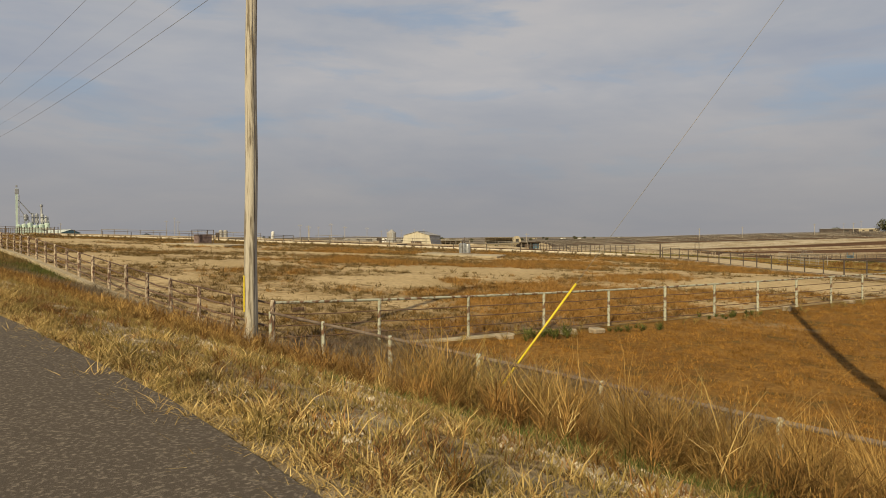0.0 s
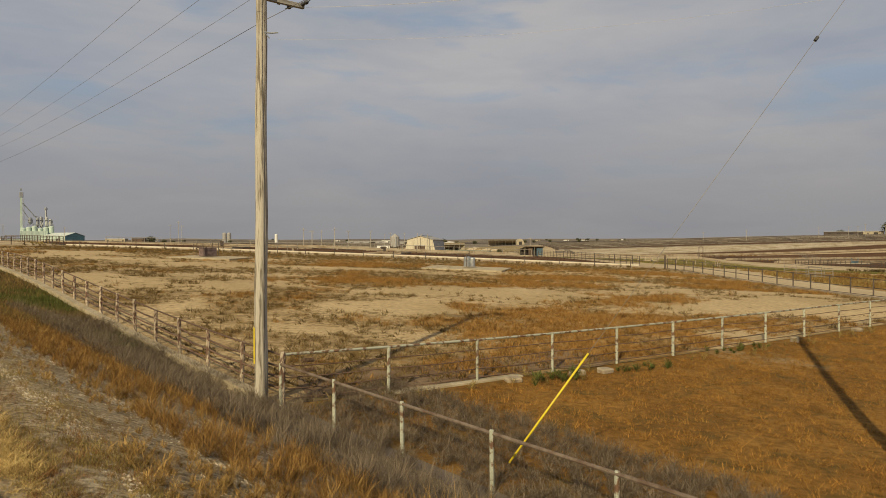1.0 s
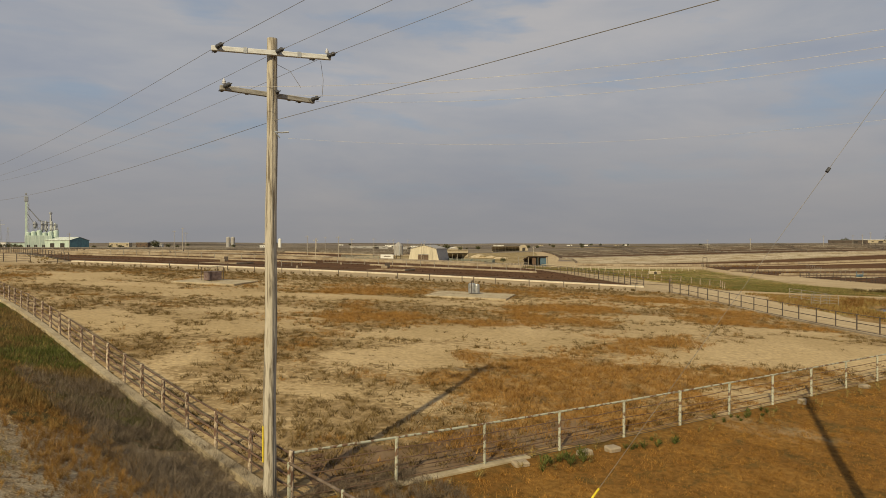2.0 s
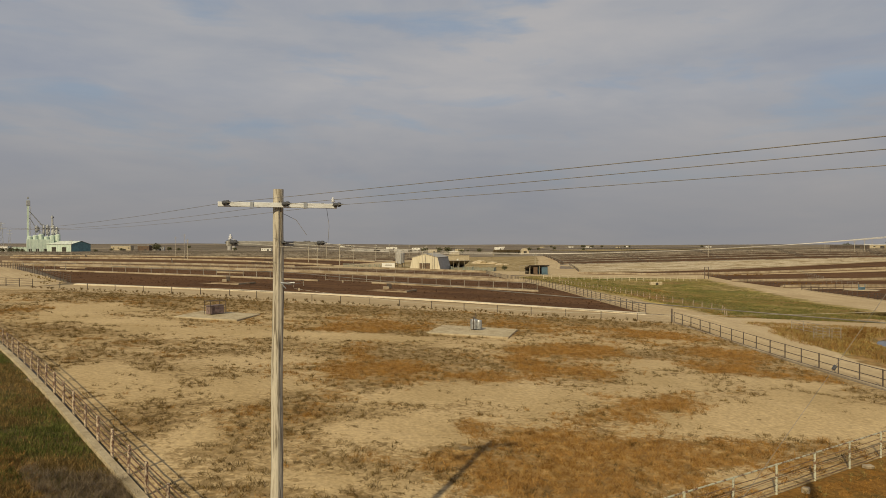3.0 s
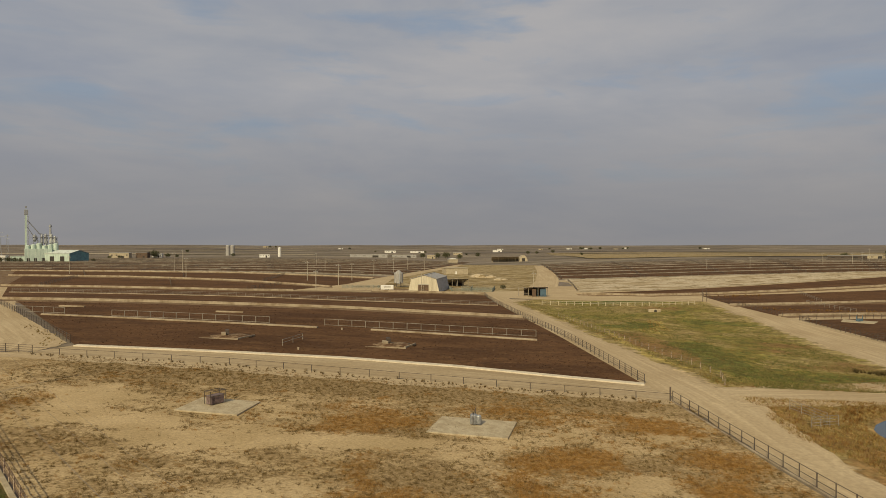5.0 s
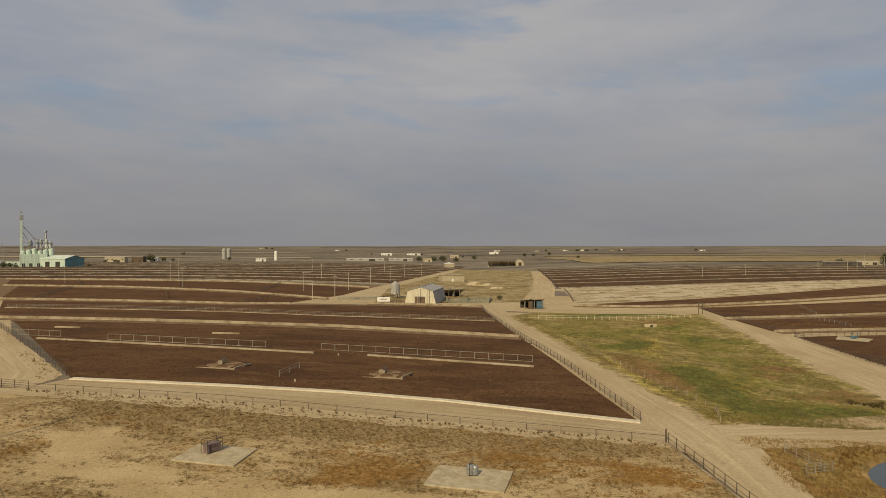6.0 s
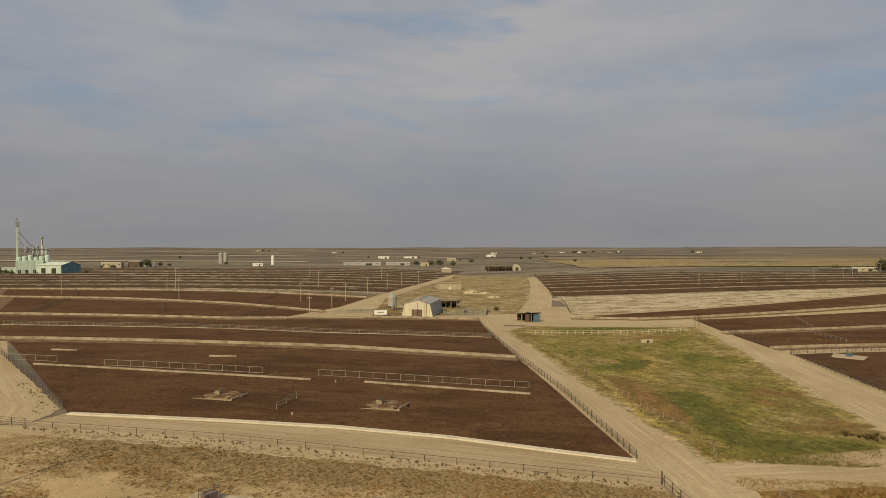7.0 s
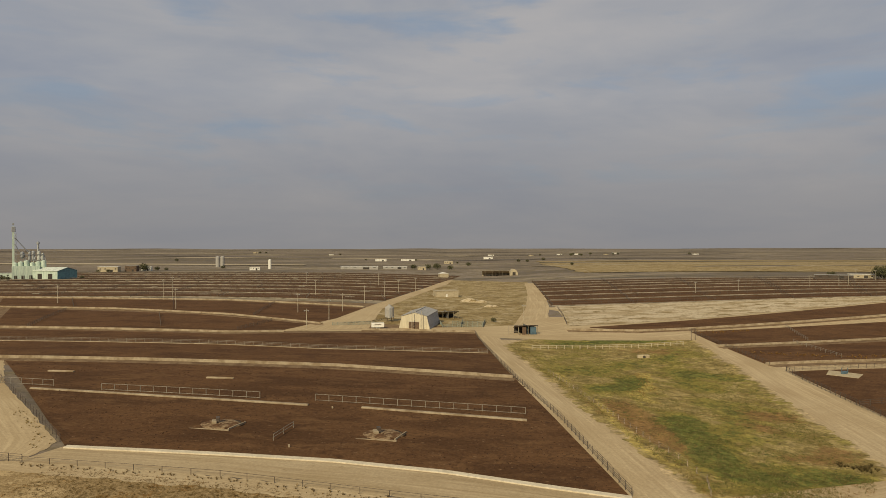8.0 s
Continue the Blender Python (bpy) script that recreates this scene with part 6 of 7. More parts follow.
for k in range(9):
    y0 = 466 + 50 * k
    xl, xr = -0.72 * y0 - 10, -46 + 0.155 * (y0 - 424)
    n_ = max(4, round((xr - xl) / 62))
    for q in range(n_ + 1):
        x = xl + (xr - xl) * (q / n_) + (tr_.uniform(-6, 6) if 0 < q < n_ else 0)
        far_fence(FAR, [(x, y0 + 1), (x - 6, y0 + 43)], 5.0, 1.6, (1.5, 0.9), 0.10, M_dark_pipe)
    far_fence("dark pipe fence along the far feed bunks", [(xl, y0 + 11), ((xl + xr) / 2, y0 + 15), (xr, y0 + 5)], 5.0, 1.5, (1.4, 0.8), 0.10, M_dark_pipe)
    for q in range(k % 2, n_, 2):
        x, y = xl + (xr - xl) * ((q + tr_.uniform(0.3, 0.7)) / n_), y0 + tr_.uniform(18, 34)
        wall_run("low concrete water trough on the pen floor", "trough", [(x, y), (x + tr_.uniform(5, 9), y + tr_.uniform(-1, 1))], [(-0.9, -0.3), (-0.9, 0.55), (0.9, 0.55), (0.9, -0.3)], M_far_bunk, "pen troughs", "water_trough")
for k in range(7):
    for q in range(6):
        f_ = q / 5
        ax, ay = 76 + 3.5 * k + (282 + 10.9 * k) * f_, 443 + 39 * k + (16 - 19 * k) * f_
        far_fence(FAR, [(ax, ay + 1), (ax + 3, ay + 34 - 17 * f_)], 5.0, 1.6, (1.5, 0.9), 0.10, M_dark_pipe)
    far_fence("dark pipe fence along the far feed bunks", [(76 + 3.5 * k, 450 + 39 * k), (358 + 14.4 * k, 463 + 20 * k)], 5.0, 1.5, (1.4, 0.8), 0.10, M_dark_pipe)
for a, b in (((-128, 300), (-150, 350)), ((-185, 294), (-212, 372)), ((-90, 290), (-84, 326)), ((-150, 368), (-178, 438)), ((-100, 350), (-108, 428)), ((-215, 385), (-250, 446))):
    far_fence("dark pipe fence across the cattle pens", [a, b], 4.0, 1.6, (1.5, 1.0, 0.5), 0.08, M_dark_pipe)

# dung and clods trodden into the nearest pens
cl = np.random.default_rng(23)
for n_, (xa, xb, ya, yb), size in ((5200, (-104, 27, 100, 150), (0.10, 0.30)), (3600, (-128, 24, 150, 200), (0.14, 0.34))):
    C = np.stack([cl.uniform(xa, xb, n_), cl.uniform(ya, yb, n_)], 1)
    edge = np.interp(C[:, 0], [-104, -65.5, -38, -18, 0.5, 18, 28], [160, 115, 113.5, 112, 108.3, 102.7, 99.6])
    C = C[(C[:, 1] > edge) & (C[:, 0] > -66 - (C[:, 1] - 115) * 0.80) & (C[:, 0] < 28.2 - (C[:, 1] - 98) * 0.068) & (ruffle(C[:, 0], C[:, 1] * 1.4, 0.11) + cl.normal(0, 0.35, n_) > -0.2)]
    r_ = cl.uniform(*size, len(C)) * cl.random(len(C)) ** 0.6
    o_ = np.array([[1, 0, -0.1], [0.2, 0.9, -0.1], [-0.9, 0.3, -0.1], [-0.3, -0.9, -0.1], [0.1, 0, 0.6]])
    base = np.concatenate([C, (land(C[:, 0], C[:, 1]) + 0.09)[:, None]], 1)
    V = (base[:, None, :] + o_[None] * r_[:, None, None] * cl.uniform(0.6, 1.3, (len(C), 5, 1))).reshape(-1, 3)
    k_ = (np.arange(len(C)) * 5)[:, None]
    tagged(mesh_object("dirt_clods", V, np.concatenate([k_ + np.array([f]) for f in ((0, 1, 4), (1, 2, 4), (2, 3, 4), (3, 0, 4))]), M_clod), "dark clods scattered over the pen dirt", "dirt clods", kind="stuff")

# ---------------- plants ----------------
rng = np.random.default_rng(7)
M_straw = plant("dry_straw", (0.31, 0.195, 0.058), (0.73, 0.535, 0.22))
M_rustweed = plant("rust_weed", (0.12, 0.058, 0.016), (0.32, 0.18, 0.055))
M_orangeweed = plant("orange_weed", (0.13, 0.060, 0.014), (0.45, 0.235, 0.055))
M_brownweed = plant("brown_weed", (0.08, 0.038, 0.014), (0.36, 0.19, 0.07))
M_goldweed = plant("golden_weed", (0.15, 0.08, 0.024), (0.46, 0.29, 0.095))
M_ditchweed = plant("ditch_weed", (0.11, 0.052, 0.015), (0.36, 0.205, 0.062))
M_dullgrass = plant("dull_grass", (0.19, 0.13, 0.055), (0.50, 0.375, 0.19))
M_fieldweed = plant("field_weed", (0.14, 0.064, 0.016), (0.42, 0.235, 0.068))
M_drawgrass = plant("draw_straw", (0.12, 0.10, 0.035), (0.26, 0.205, 0.08))
M_drawgreen = plant("draw_green", (0.06, 0.07, 0.018), (0.15, 0.15, 0.042))
M_greyweed = plant("grey_dead_brush", (0.075, 0.055, 0.036), (0.24, 0.185, 0.125))
M_greengrass = plant("green_grass", (0.038, 0.052, 0.012), (0.150, 0.155, 0.042))
M_olive = plant("olive_grass", (0.115, 0.084, 0.026), (0.40, 0.29, 0.10))
M_shrub = plant("dark_shrub", (0.05, 0.042, 0.018), (0.14, 0.10, 0.04))
M_slopeweed = plant("slope_weed", (0.085, 0.055, 0.020), (0.26, 0.175, 0.065))
M_tuft = plant("field_tuft", (0.075, 0.048, 0.018), (0.215, 0.145, 0.056))
M_leaf = plant("tree_leaf", (0.05, 0.052, 0.026), (0.12, 0.115, 0.06))


def blades(name, label, category, base, height, width, lean, mat, bend=True, spread=None):
    """Many thin bent blades in one mesh. base: rows of x, y, z; height and width: a value per blade; lean: metres the tip leans per metre of height."""
    N = len(base)
    a = rng.uniform(0, math.tau, N) if spread is None else spread
    d = np.stack([np.cos(a), np.sin(a), np.zeros(N)], 1)
    side = np.stack([-np.sin(a), np.cos(a), np.zeros(N)], 1)
    tw = rng.uniform(0, math.tau, N)
    side = np.stack([np.cos(tw), np.sin(tw), np.zeros(N)], 1) * (width / 2)[:, None]
    h = height[:, None]
    up = np.array([0, 0, 1.0])
    ln = lean[:, None]
    if bend:
        mid = base + h * (0.55 * up + 0.35 * ln * d)
        tip = base + h * (0.98 * up + 1.0 * ln * d)
        V = np.stack([base - side, base + side, mid - side * 0.8, mid + side * 0.8, tip], 1).reshape(-1, 3)
        k = (np.arange(N) * 5)[:, None]
        F = (k + np.array([[0, 1, 3, 2]])).tolist() + (k + np.array([[2, 3, 4]])).tolist()
    else:
        tip = base + h * (up + ln * d)
        V = np.stack([base - side, base + side, tip], 1).reshape(-1, 3)
        k = (np.arange(N) * 3)[:, None]
        F = (k + np.array([[0, 1, 2]])).tolist()
    ob = mesh_object(name, V, F, mat)
    return tagged(ob, label, category, kind="stuff")


def on_land(P, lift=0.0):
    return np.concatenate([P, (land(P[:, 0], P[:, 1]) + lift)[:, None]], 1)


def strip_points(n, u0, u1, s0, s1, near=1.0):
    u = rng.uniform(u0, u1, n)
    s = s0 + (s1 - s0) * rng.random(n) ** near
    return np.stack([NX * u + TX * s, NY * u + TY * s], 1), u, s


def clumped(P, k, r):
    """k points round each of P, within r."""
    Q = np.repeat(P, k, 0)
    return Q + rng.normal(0, r, Q.shape)


def dome(P, B, k, r):
    """How high each of the k points round each of P stands: tall in the middle of a tuft."""
    d = np.linalg.norm(B - np.repeat(P, k, 0), axis=1)
    return (0.3 + 0.9 * np.exp(-(d / r) ** 2)) * np.repeat(rng.uniform(0.6, 1.25, len(P)), k)


def patchy(P, k, cut, seed=0.0):
    return P[(ruffle(P[:, 0] + seed, P[:, 1] - seed, k) + rng.normal(0, 0.25, len(P))) > cut]


# straw along the asphalt edge, lying over it
def verge_grass(n, u0, u1, s0, s1, k, r, hgt, wid, lean, mat, label, cut=None, seed=0.0, near=1.6):
    P, u, s = strip_points(n, u0, u1, s0, s1, near)
    if cut is not None:
        P = patchy(P, 1.0, cut, seed)
    B = clumped(P, k, r)
    q = len(B)
    return blades("dry_grass", label, "dry grass", on_land(B), rng.uniform(*hgt, q) * dome(P, B, k, r), rng.uniform(*wid, q), rng.uniform(*lean, q), mat)


EDGE, TUFT = "pale yellow straw grass lying along the asphalt edge", "dry olive and straw grass on the gravel verge"
BUNCH, BROWN = "straw-coloured bunch grass on the verge", "low dead brown weeds on the verge"
FINE = (0.002, 0.0045)
DULL, GREEN_TUFT = "short dull grass growing through the gravel", "sparse green grass on the verge"
# by the roadside, where the blades can be told apart
verge_grass(950, 0.58, 0.92, -1.5, 7, 40, 0.035, (0.010, 0.050), FINE, (0.6, 2.8), M_straw, EDGE, None, 0, 1.2)
verge_grass(130, 0.66, 1.5, -1.0, 6, 80, 0.035, (0.03, 0.085), FINE, (0.5, 1.8), M_straw, BUNCH, -0.1, 71, 1.1)
verge_grass(190, 0.72, 1.9, -1.0, 6, 90, 0.040, (0.02, 0.075), FINE, (0.4, 1.6), M_brownweed, BROWN, -0.1, 29, 1.1)
verge_grass(150, 0.72, 2.0, -1.0, 7, 90, 0.045, (0.02, 0.080), FINE, (0.4, 1.6), M_olive, TUFT, -0.1, 83, 1.1)
verge_grass(2400, 0.78, 1.8, -1.5, 7, 26, 0.032, (0.012, 0.065), FINE, (0.2, 1.2), M_olive, TUFT, -0.45, 0.0, 1.1)
verge_grass(1700, 0.76, 1.9, -1.5, 7, 24, 0.032, (0.010, 0.055), FINE, (0.2, 1.4), M_brownweed, BROWN, -0.35, 37, 1.1)
verge_grass(900, 1.2, 3.3, -2.5, 7, 16, 0.03, (0.008, 0.036), FINE, (0.2, 1.4), M_dullgrass, DULL, -0.45, 8, 1.1)
verge_grass(1000, 0.8, 2.9, -2.5, 7, 36, 0.035, (0.015, 0.085), FINE, (0.3, 1.8), M_straw, BUNCH, 0.05, 13, 1.1)
verge_grass(1300, 1.7, 4.2, -4, 4, 34, 0.05, (0.02, 0.10), FINE, (0.2, 1.0), M_greengrass, GREEN_TUFT, -0.1, 51, 1.0)
# farther along
verge_grass(1000, 0.56, 0.98, 6, 20, 40, 0.06, (0.02, 0.11), (0.002, 0.005), (0.5, 2.2), M_straw, EDGE)
verge_grass(1500, 0.55, 1.10, 16, 60, 11, 0.08, (0.04, 0.14), (0.004, 0.008), (0.4, 1.4), M_straw, EDGE)
verge_grass(1200, 0.8, 2.0, 6, 18, 24, 0.06, (0.02, 0.10), (0.002, 0.004), (0.2, 1.2), M_olive, TUFT, -0.35, 0.0, 1.2)
verge_grass(700, 0.8, 2.0, 6, 18, 24, 0.06, (0.02, 0.09), (0.002, 0.004), (0.2, 1.2), M_brownweed, BROWN, -0.2, 37, 1.2)
verge_grass(1000, 1.6, 3.4, 6, 18, 16, 0.06, (0.015, 0.06), (0.002, 0.004), (0.2, 1.2), M_dullgrass, DULL, -0.3, 8, 1.2)
verge_grass(2400, 0.9, 2.2, 16, 60, 10, 0.09, (0.04, 0.16), (0.005, 0.010), (0.15, 0.9), M_olive, TUFT, -0.3)
verge_grass(1600, 1.8, 3.6, 16, 60, 9, 0.10, (0.02, 0.09), (0.005, 0.010), (0.2, 1.0), M_dullgrass, DULL, -0.3, 8)
verge_grass(700, 1.0, 4.4, 16, 60, 10, 0.09, (0.06, 0.2), (0.005, 0.010), (0.2, 0.9), M_straw, BUNCH, 0.1, 13)
P, u, s = strip_points(9500, 1.6, 7.9, 24, 90, 1.4)
P = patchy(P, 0.35, -0.45, 4)
B = clumped(P, 13, 0.14)
n = len(B)
mix_ = ruffle(B[:, 0] + 3, B[:, 1], 0.45) + rng.normal(0, 0.25, n) < 0.05
for C, lab, mat in ((B[mix_], "short green grass on the ditch slope", M_greengrass), (B[~mix_], "dry brown grass on the ditch slope", M_slopeweed)):
    n = len(C)
    blades("slope_grass", lab, "grass", on_land(C, 0.02), rng.uniform(0.08, 0.30, n), rng.uniform(0.016, 0.034, n), rng.uniform(0.1, 0.9, n), mat, False)


def brush(name, label, category, P, hgt, mat, twigs=26, twig=0.012, flare=0.55, upright=0.15):
    """Bushy weeds: each one a spray of thin forked twigs from its root."""
    N = len(P)
    H = rng.uniform(hgt[0], hgt[1], N)
    root = on_land(P)
    R = np.repeat(root, twigs, 0)
    h = np.repeat(H, twigs)
    M = len(R)
    a = rng.uniform(0, math.tau, M)
    t0 = rng.uniform(0.0, 0.55, M)
    out = rng.uniform(0.1, 1.0, M) * flare
    d = np.stack([np.cos(a) * out, np.sin(a) * out, np.full(M, 1.0)], 1)
    start = R + d * (h * t0 * 0.8)[:, None]
    a2 = a + rng.normal(0, 0.7, M)
    e = np.stack([np.cos(a2) * rng.uniform(0.2, 0.9, M), np.sin(a2) * rng.uniform(0.2, 0.9, M), rng.uniform(upright, 0.9, M)], 1)
    end = start + e * (h * rng.uniform(0.25, 0.6, M))[:, None]
    mid = (start + end) / 2 + rng.normal(0, 0.02, (M, 3))
    w = np.stack([-np.sin(a), np.cos(a), np.zeros(M)], 1) * twig * 0.5
    V = np.stack([start - w, start + w, mid + w * 0.9, end, mid - w * 0.9], 1).reshape(-1, 3)
    k = (np.arange(M) * 5)[:, None]
    F = (k + np.array([[0, 1, 2, 4]])).tolist() + (k + np.array([[4, 2, 3]])).tolist()
    return tagged(mesh_object(name, V, F, mat), label, category, kind="stuff")


P, u, s = strip_points(2700, 2.6, 5.2, -8, 34, 1.2)
P = patchy(P, 0.8, -0.5, 3)
brush("weeds", "orange-brown branching weeds on the ditch slope", "weeds", P, (0.18, 0.46), M_ditchweed, 60, 0.005)
P, u, s = strip_points(420, 3.0, 5.4, -8, 34, 1.2)
brush("weeds", "golden branching weeds on the ditch slope", "weeds", P, (0.22, 0.5), M_goldweed, 44, 0.0045)
P, u, s = strip_points(620, 0.9, 3.0, -7, 30, 1.3)
P = patchy(P, 1.0, 0.05, 9)
brush("weeds", "low rust-coloured weeds among the verge grass", "weeds", P, (0.05, 0.16), M_rustweed, 46, 0.003)
P, u, s = strip_points(1700, 4.5, 8.1, 2, 31)
brush("dead_brush", "grey tangled dead brush piled along the fence", "dead brush", P[(ruffle(P[:, 0], P[:, 1], 0.8) > -0.75)], (0.35, 0.85), M_greyweed, 90, 0.0055, 0.8, -0.15)
P, u, s = strip_points(1050, 8.3, 12.2, 4.5, 16)
brush("dead_brush", "grey tangled dead brush inside the ditch", "dead brush", P, (0.3, 0.6), M_greyweed, 70, 0.006, 0.8, -0.1)
P, u, s = strip_points(1150, 3.2, 8.2, -12, 5)
P = patchy(P, 0.9, -0.5, 21)
brush("weeds", "tall orange weeds hiding the ditch fence", "weeds", P, (0.3, 0.85), M_goldweed, 60, 0.0045)
P, u, s = strip_points(170, 2.9, 5.0, -8, 5)
P = patchy(P, 1.2, -0.3, 61)
brush("weeds", "tall golden weeds standing before the ditch fence", "weeds", P, (0.45, 0.85), M_goldweed, 46, 0.0045, 0.6)
P, u, s = strip_points(100, 3.0, 4.5, 0.6, 3.8)
brush("weeds", "tall bushy weeds standing over the ditch fence", "weeds", P, (0.55, 0.95), M_goldweed, 120, 0.0036, 0.6, 0.2)
P, u, s = strip_points(40, 3.2, 4.6, 1.4, 4.2)
brush("weeds", "tall greenish weeds standing over the ditch fence", "weeds", P, (0.5, 0.85), M_olive, 120, 0.0036, 0.6, 0.2)
P, u, s = strip_points(900, 1.6, 3.2, 5, 26, 1.3)
P = patchy(P, 1.1, -0.1, 33)
brush("weeds", "low golden weeds scattered over the gravel verge", "weeds", P, (0.08, 0.26), M_goldweed, 40, 0.005)
# a few tall bleached stalks near the road
P = np.array([along(2.2, 1.6), along(2.5, 2.2), along(2.0, 0.9), along(3.3, -2.6), along(2.8, -4.4), along(2.6, 3.4)])
brush("tall_weed", "tall bleached yellow weed stalks on the verge", "weeds", P + rng.normal(0, 0.06, (6, 2)), (0.4, 0.7), M_straw, 16, 0.0032, 0.5)


# gravel on the verge
def pebbles(n, u0, u1, size, mat, label, s1=32):
    P, u, s = strip_points(n, u0, u1, -4 if s1 < 20 else -8, s1, 1.4)
    P = patchy(P, 0.9, -0.45, 17)
    n = len(P)
    r = rng.uniform(*size, n) * rng.random(n) ** 0.7
    c = on_land(P)
    o = np.array([[1, 0, 0], [0, 1, 0], [-1, 0, 0], [0, -1, 0], [0, 0, 0.8]])
    V = (c[:, None, :] + o[None] * r[:, None, None] * rng.uniform(0.6, 1.3, (n, 5, 1))).reshape(-1, 3)
    k = (np.arange(n) * 5)[:, None]
    F = np.concatenate([k + np.array([f]) for f in ((0, 1, 4), (1, 2, 4), (2, 3, 4), (3, 0, 4))])
    return tagged(mesh_object("gravel", V, F, mat), label, "gravel", kind="stuff")


M_pebble = plant("pale_gravel", (0.22, 0.17, 0.11), (0.60, 0.51, 0.37))
pebbles(52000, 1.15, 3.4, (0.004, 0.016), M_pebble, "loose pale gravel scattered on the verge")
pebbles(100000, 1.4, 3.0, (0.008, 0.028), M_pebble, "pale broken gravel of the worn track on the verge", 15)
pebbles(40000, 0.95, 2.8, (0.005, 0.018), M_pebble, "small pale stones among the roadside grass", 5)
pebbles(14000, 0.8, 4.4, (0.004, 0.011), M_pebble, "fine gravel between the verge grasses")

# weeds of the dry field, thick where the ground is rusty
n = 150000
q = rng.random((n, 2))
yy = 19 + 86 * q[:, 0] ** 1.25
xx = -62 + 96 * q[:, 1]
P = np.stack([xx, yy], 1)
inside = (NX * xx + NY * yy > 8.9) & ((xx - C0[0]) * -E_DIR[1] + (yy - C0[1]) * E_DIR[0] > 0.3) & (yy < 104.5 - 0.175 * (xx + 67)) & (xx < 30.6)
P = P[inside]
wd = weediness(P[:, 0], P[:, 1]) + 0.22 * ruffle(P[:, 0], P[:, 1] * 1.6, 1.3) + rng.normal(0, 0.10, len(P))
R = P[wd > 0.60][:11000]
B = clumped(R, 24, 0.15)
n = len(B)
blades("field_weeds", "low rust-coloured weeds over the dry field", "weeds", on_land(B, 0.02), rng.uniform(0.10, 0.32, n) * dome(R, B, 24, 0.15), rng.uniform(0.012, 0.035, n), rng.uniform(0.3, 1.3, n), M_fieldweed, False)
st = stubbliness(P[:, 0], P[:, 1]) + 0.30 * ruffle(P[:, 0] * 1.3, P[:, 1] * 1.9, 0.8) + rng.normal(0, 0.12, len(P))
T = P[(st > 0.44) & (wd < 0.66)]
T = T[rng.random(len(T)) < 0.42][:11000]
B = clumped(T, 20, 0.13)
n = len(B)
blades("field_tufts", "small dark olive tufts dotted over bare sand", "weeds", on_land(B, 0.02), rng.uniform(0.10, 0.34, n) * dome(T, B, 20, 0.13), rng.uniform(0.016, 0.045, n), rng.uniform(0.4, 1.4, n), M_tuft, False)

# orange weeds of the low ground
n = 36000
q = rng.random((n, 2))
P = np.stack([-4 + 46 * q[:, 0], 2 + 36 * q[:, 1]], 1)
keep = (NX * P[:, 0] + NY * P[:, 1] > 8.7) & ((P[:, 0] - C0[0]) * -E_DIR[1] + (P[:, 1] - C0[1]) * E_DIR[0] < -0.6)
P = P[keep]
u_, s_ = NX * P[:, 0] + NY * P[:, 1], TX * P[:, 0] + TY * P[:, 1]
P = P[(u_ > 12.4 + 0.8 * ruffle(P[:, 0], P[:, 1], 0.7)) | (s_ < 4.0) | (rng.random(len(P)) < 0.15)]
B = clumped(P, 18, 0.11)
n = len(B)
blades("orange_weeds", "dense low orange-brown weeds covering the low ground", "weeds", on_land(B, 0.01), rng.uniform(0.05, 0.18, n) * dome(P, B, 18, 0.11), rng.uniform(0.008, 0.020, n), rng.uniform(0.3, 1.3, n), M_orangeweed, False)

# bushes under the fences
def bush_row(pts, spacing, off, hgt, mat, label, keep_p=1.0, twigs=50, twig=0.02):
    S = np.array(stations(pts, spacing))
    S = S[rng.random(len(S)) < keep_p] + 0
    S = S + rng.normal(0, off, S.shape)
    brush("bushes", label, "bushes", S, hgt, mat, twigs, twig, 0.8)


bush_row([(GATE_W[0], GATE_W[1] - 0.9), (-34.6, 100.2), (-7.8, 94.2), (29, 87)], 0.42, 0.55, (0.12, 0.75), M_tuft, "small brown weeds lined up under the alley fence", 0.8, 60, 0.026)
bush_row([(C0[0] + 1, C0[1] - 0.2), (E_END[0], E_END[1] - 0.9)], 0.35, 0.35, (0.25, 0.6), M_olive, "olive weeds under the pale fence", 0.6, 36, 0.012)
bush_row([(2.6, 20.7), (3.9, 21.5)], 0.16, 0.25, (0.4, 0.75), M_greengrass, "green bushy weed beside concrete rubble", 1.0, 60, 0.02)
bush_row([(5.8, 22.5), (7.6, 23.6)], 0.25, 0.2, (0.25, 0.5), M_greengrass, "green bushy weed under the fence", 1.0, 50, 0.02)
bush_row([(10.6, 26.3), (13.2, 28.0)], 0.22, 0.2, (0.25, 0.45), M_greengrass, "green bushy weed under the fence", 1.0, 50, 0.02)
bush_row([(48.5, 80.5), (50, 84.5), (55, 87.5), (66, 88)], 0.25, 0.6, (0.5, 1.2), M_rustweed, "rusty weeds on the pond bank", 0.9, 40, 0.04)
n = 12000
P = np.stack([rng.uniform(38.5, 76, n), rng.uniform(46, 92, n)], 1)
P = P[(((P[:, 0] - 61) / 11.3) ** 2 + ((P[:, 1] - 77) / 9.3) ** 2 > 1.0) & (P[:, 0] > 39.5 + 2.0 * ruffle(P[:, 1], P[:, 0], 0.3))]
B = clumped(P, 7, 0.2)
n = len(B)
half = n // 2
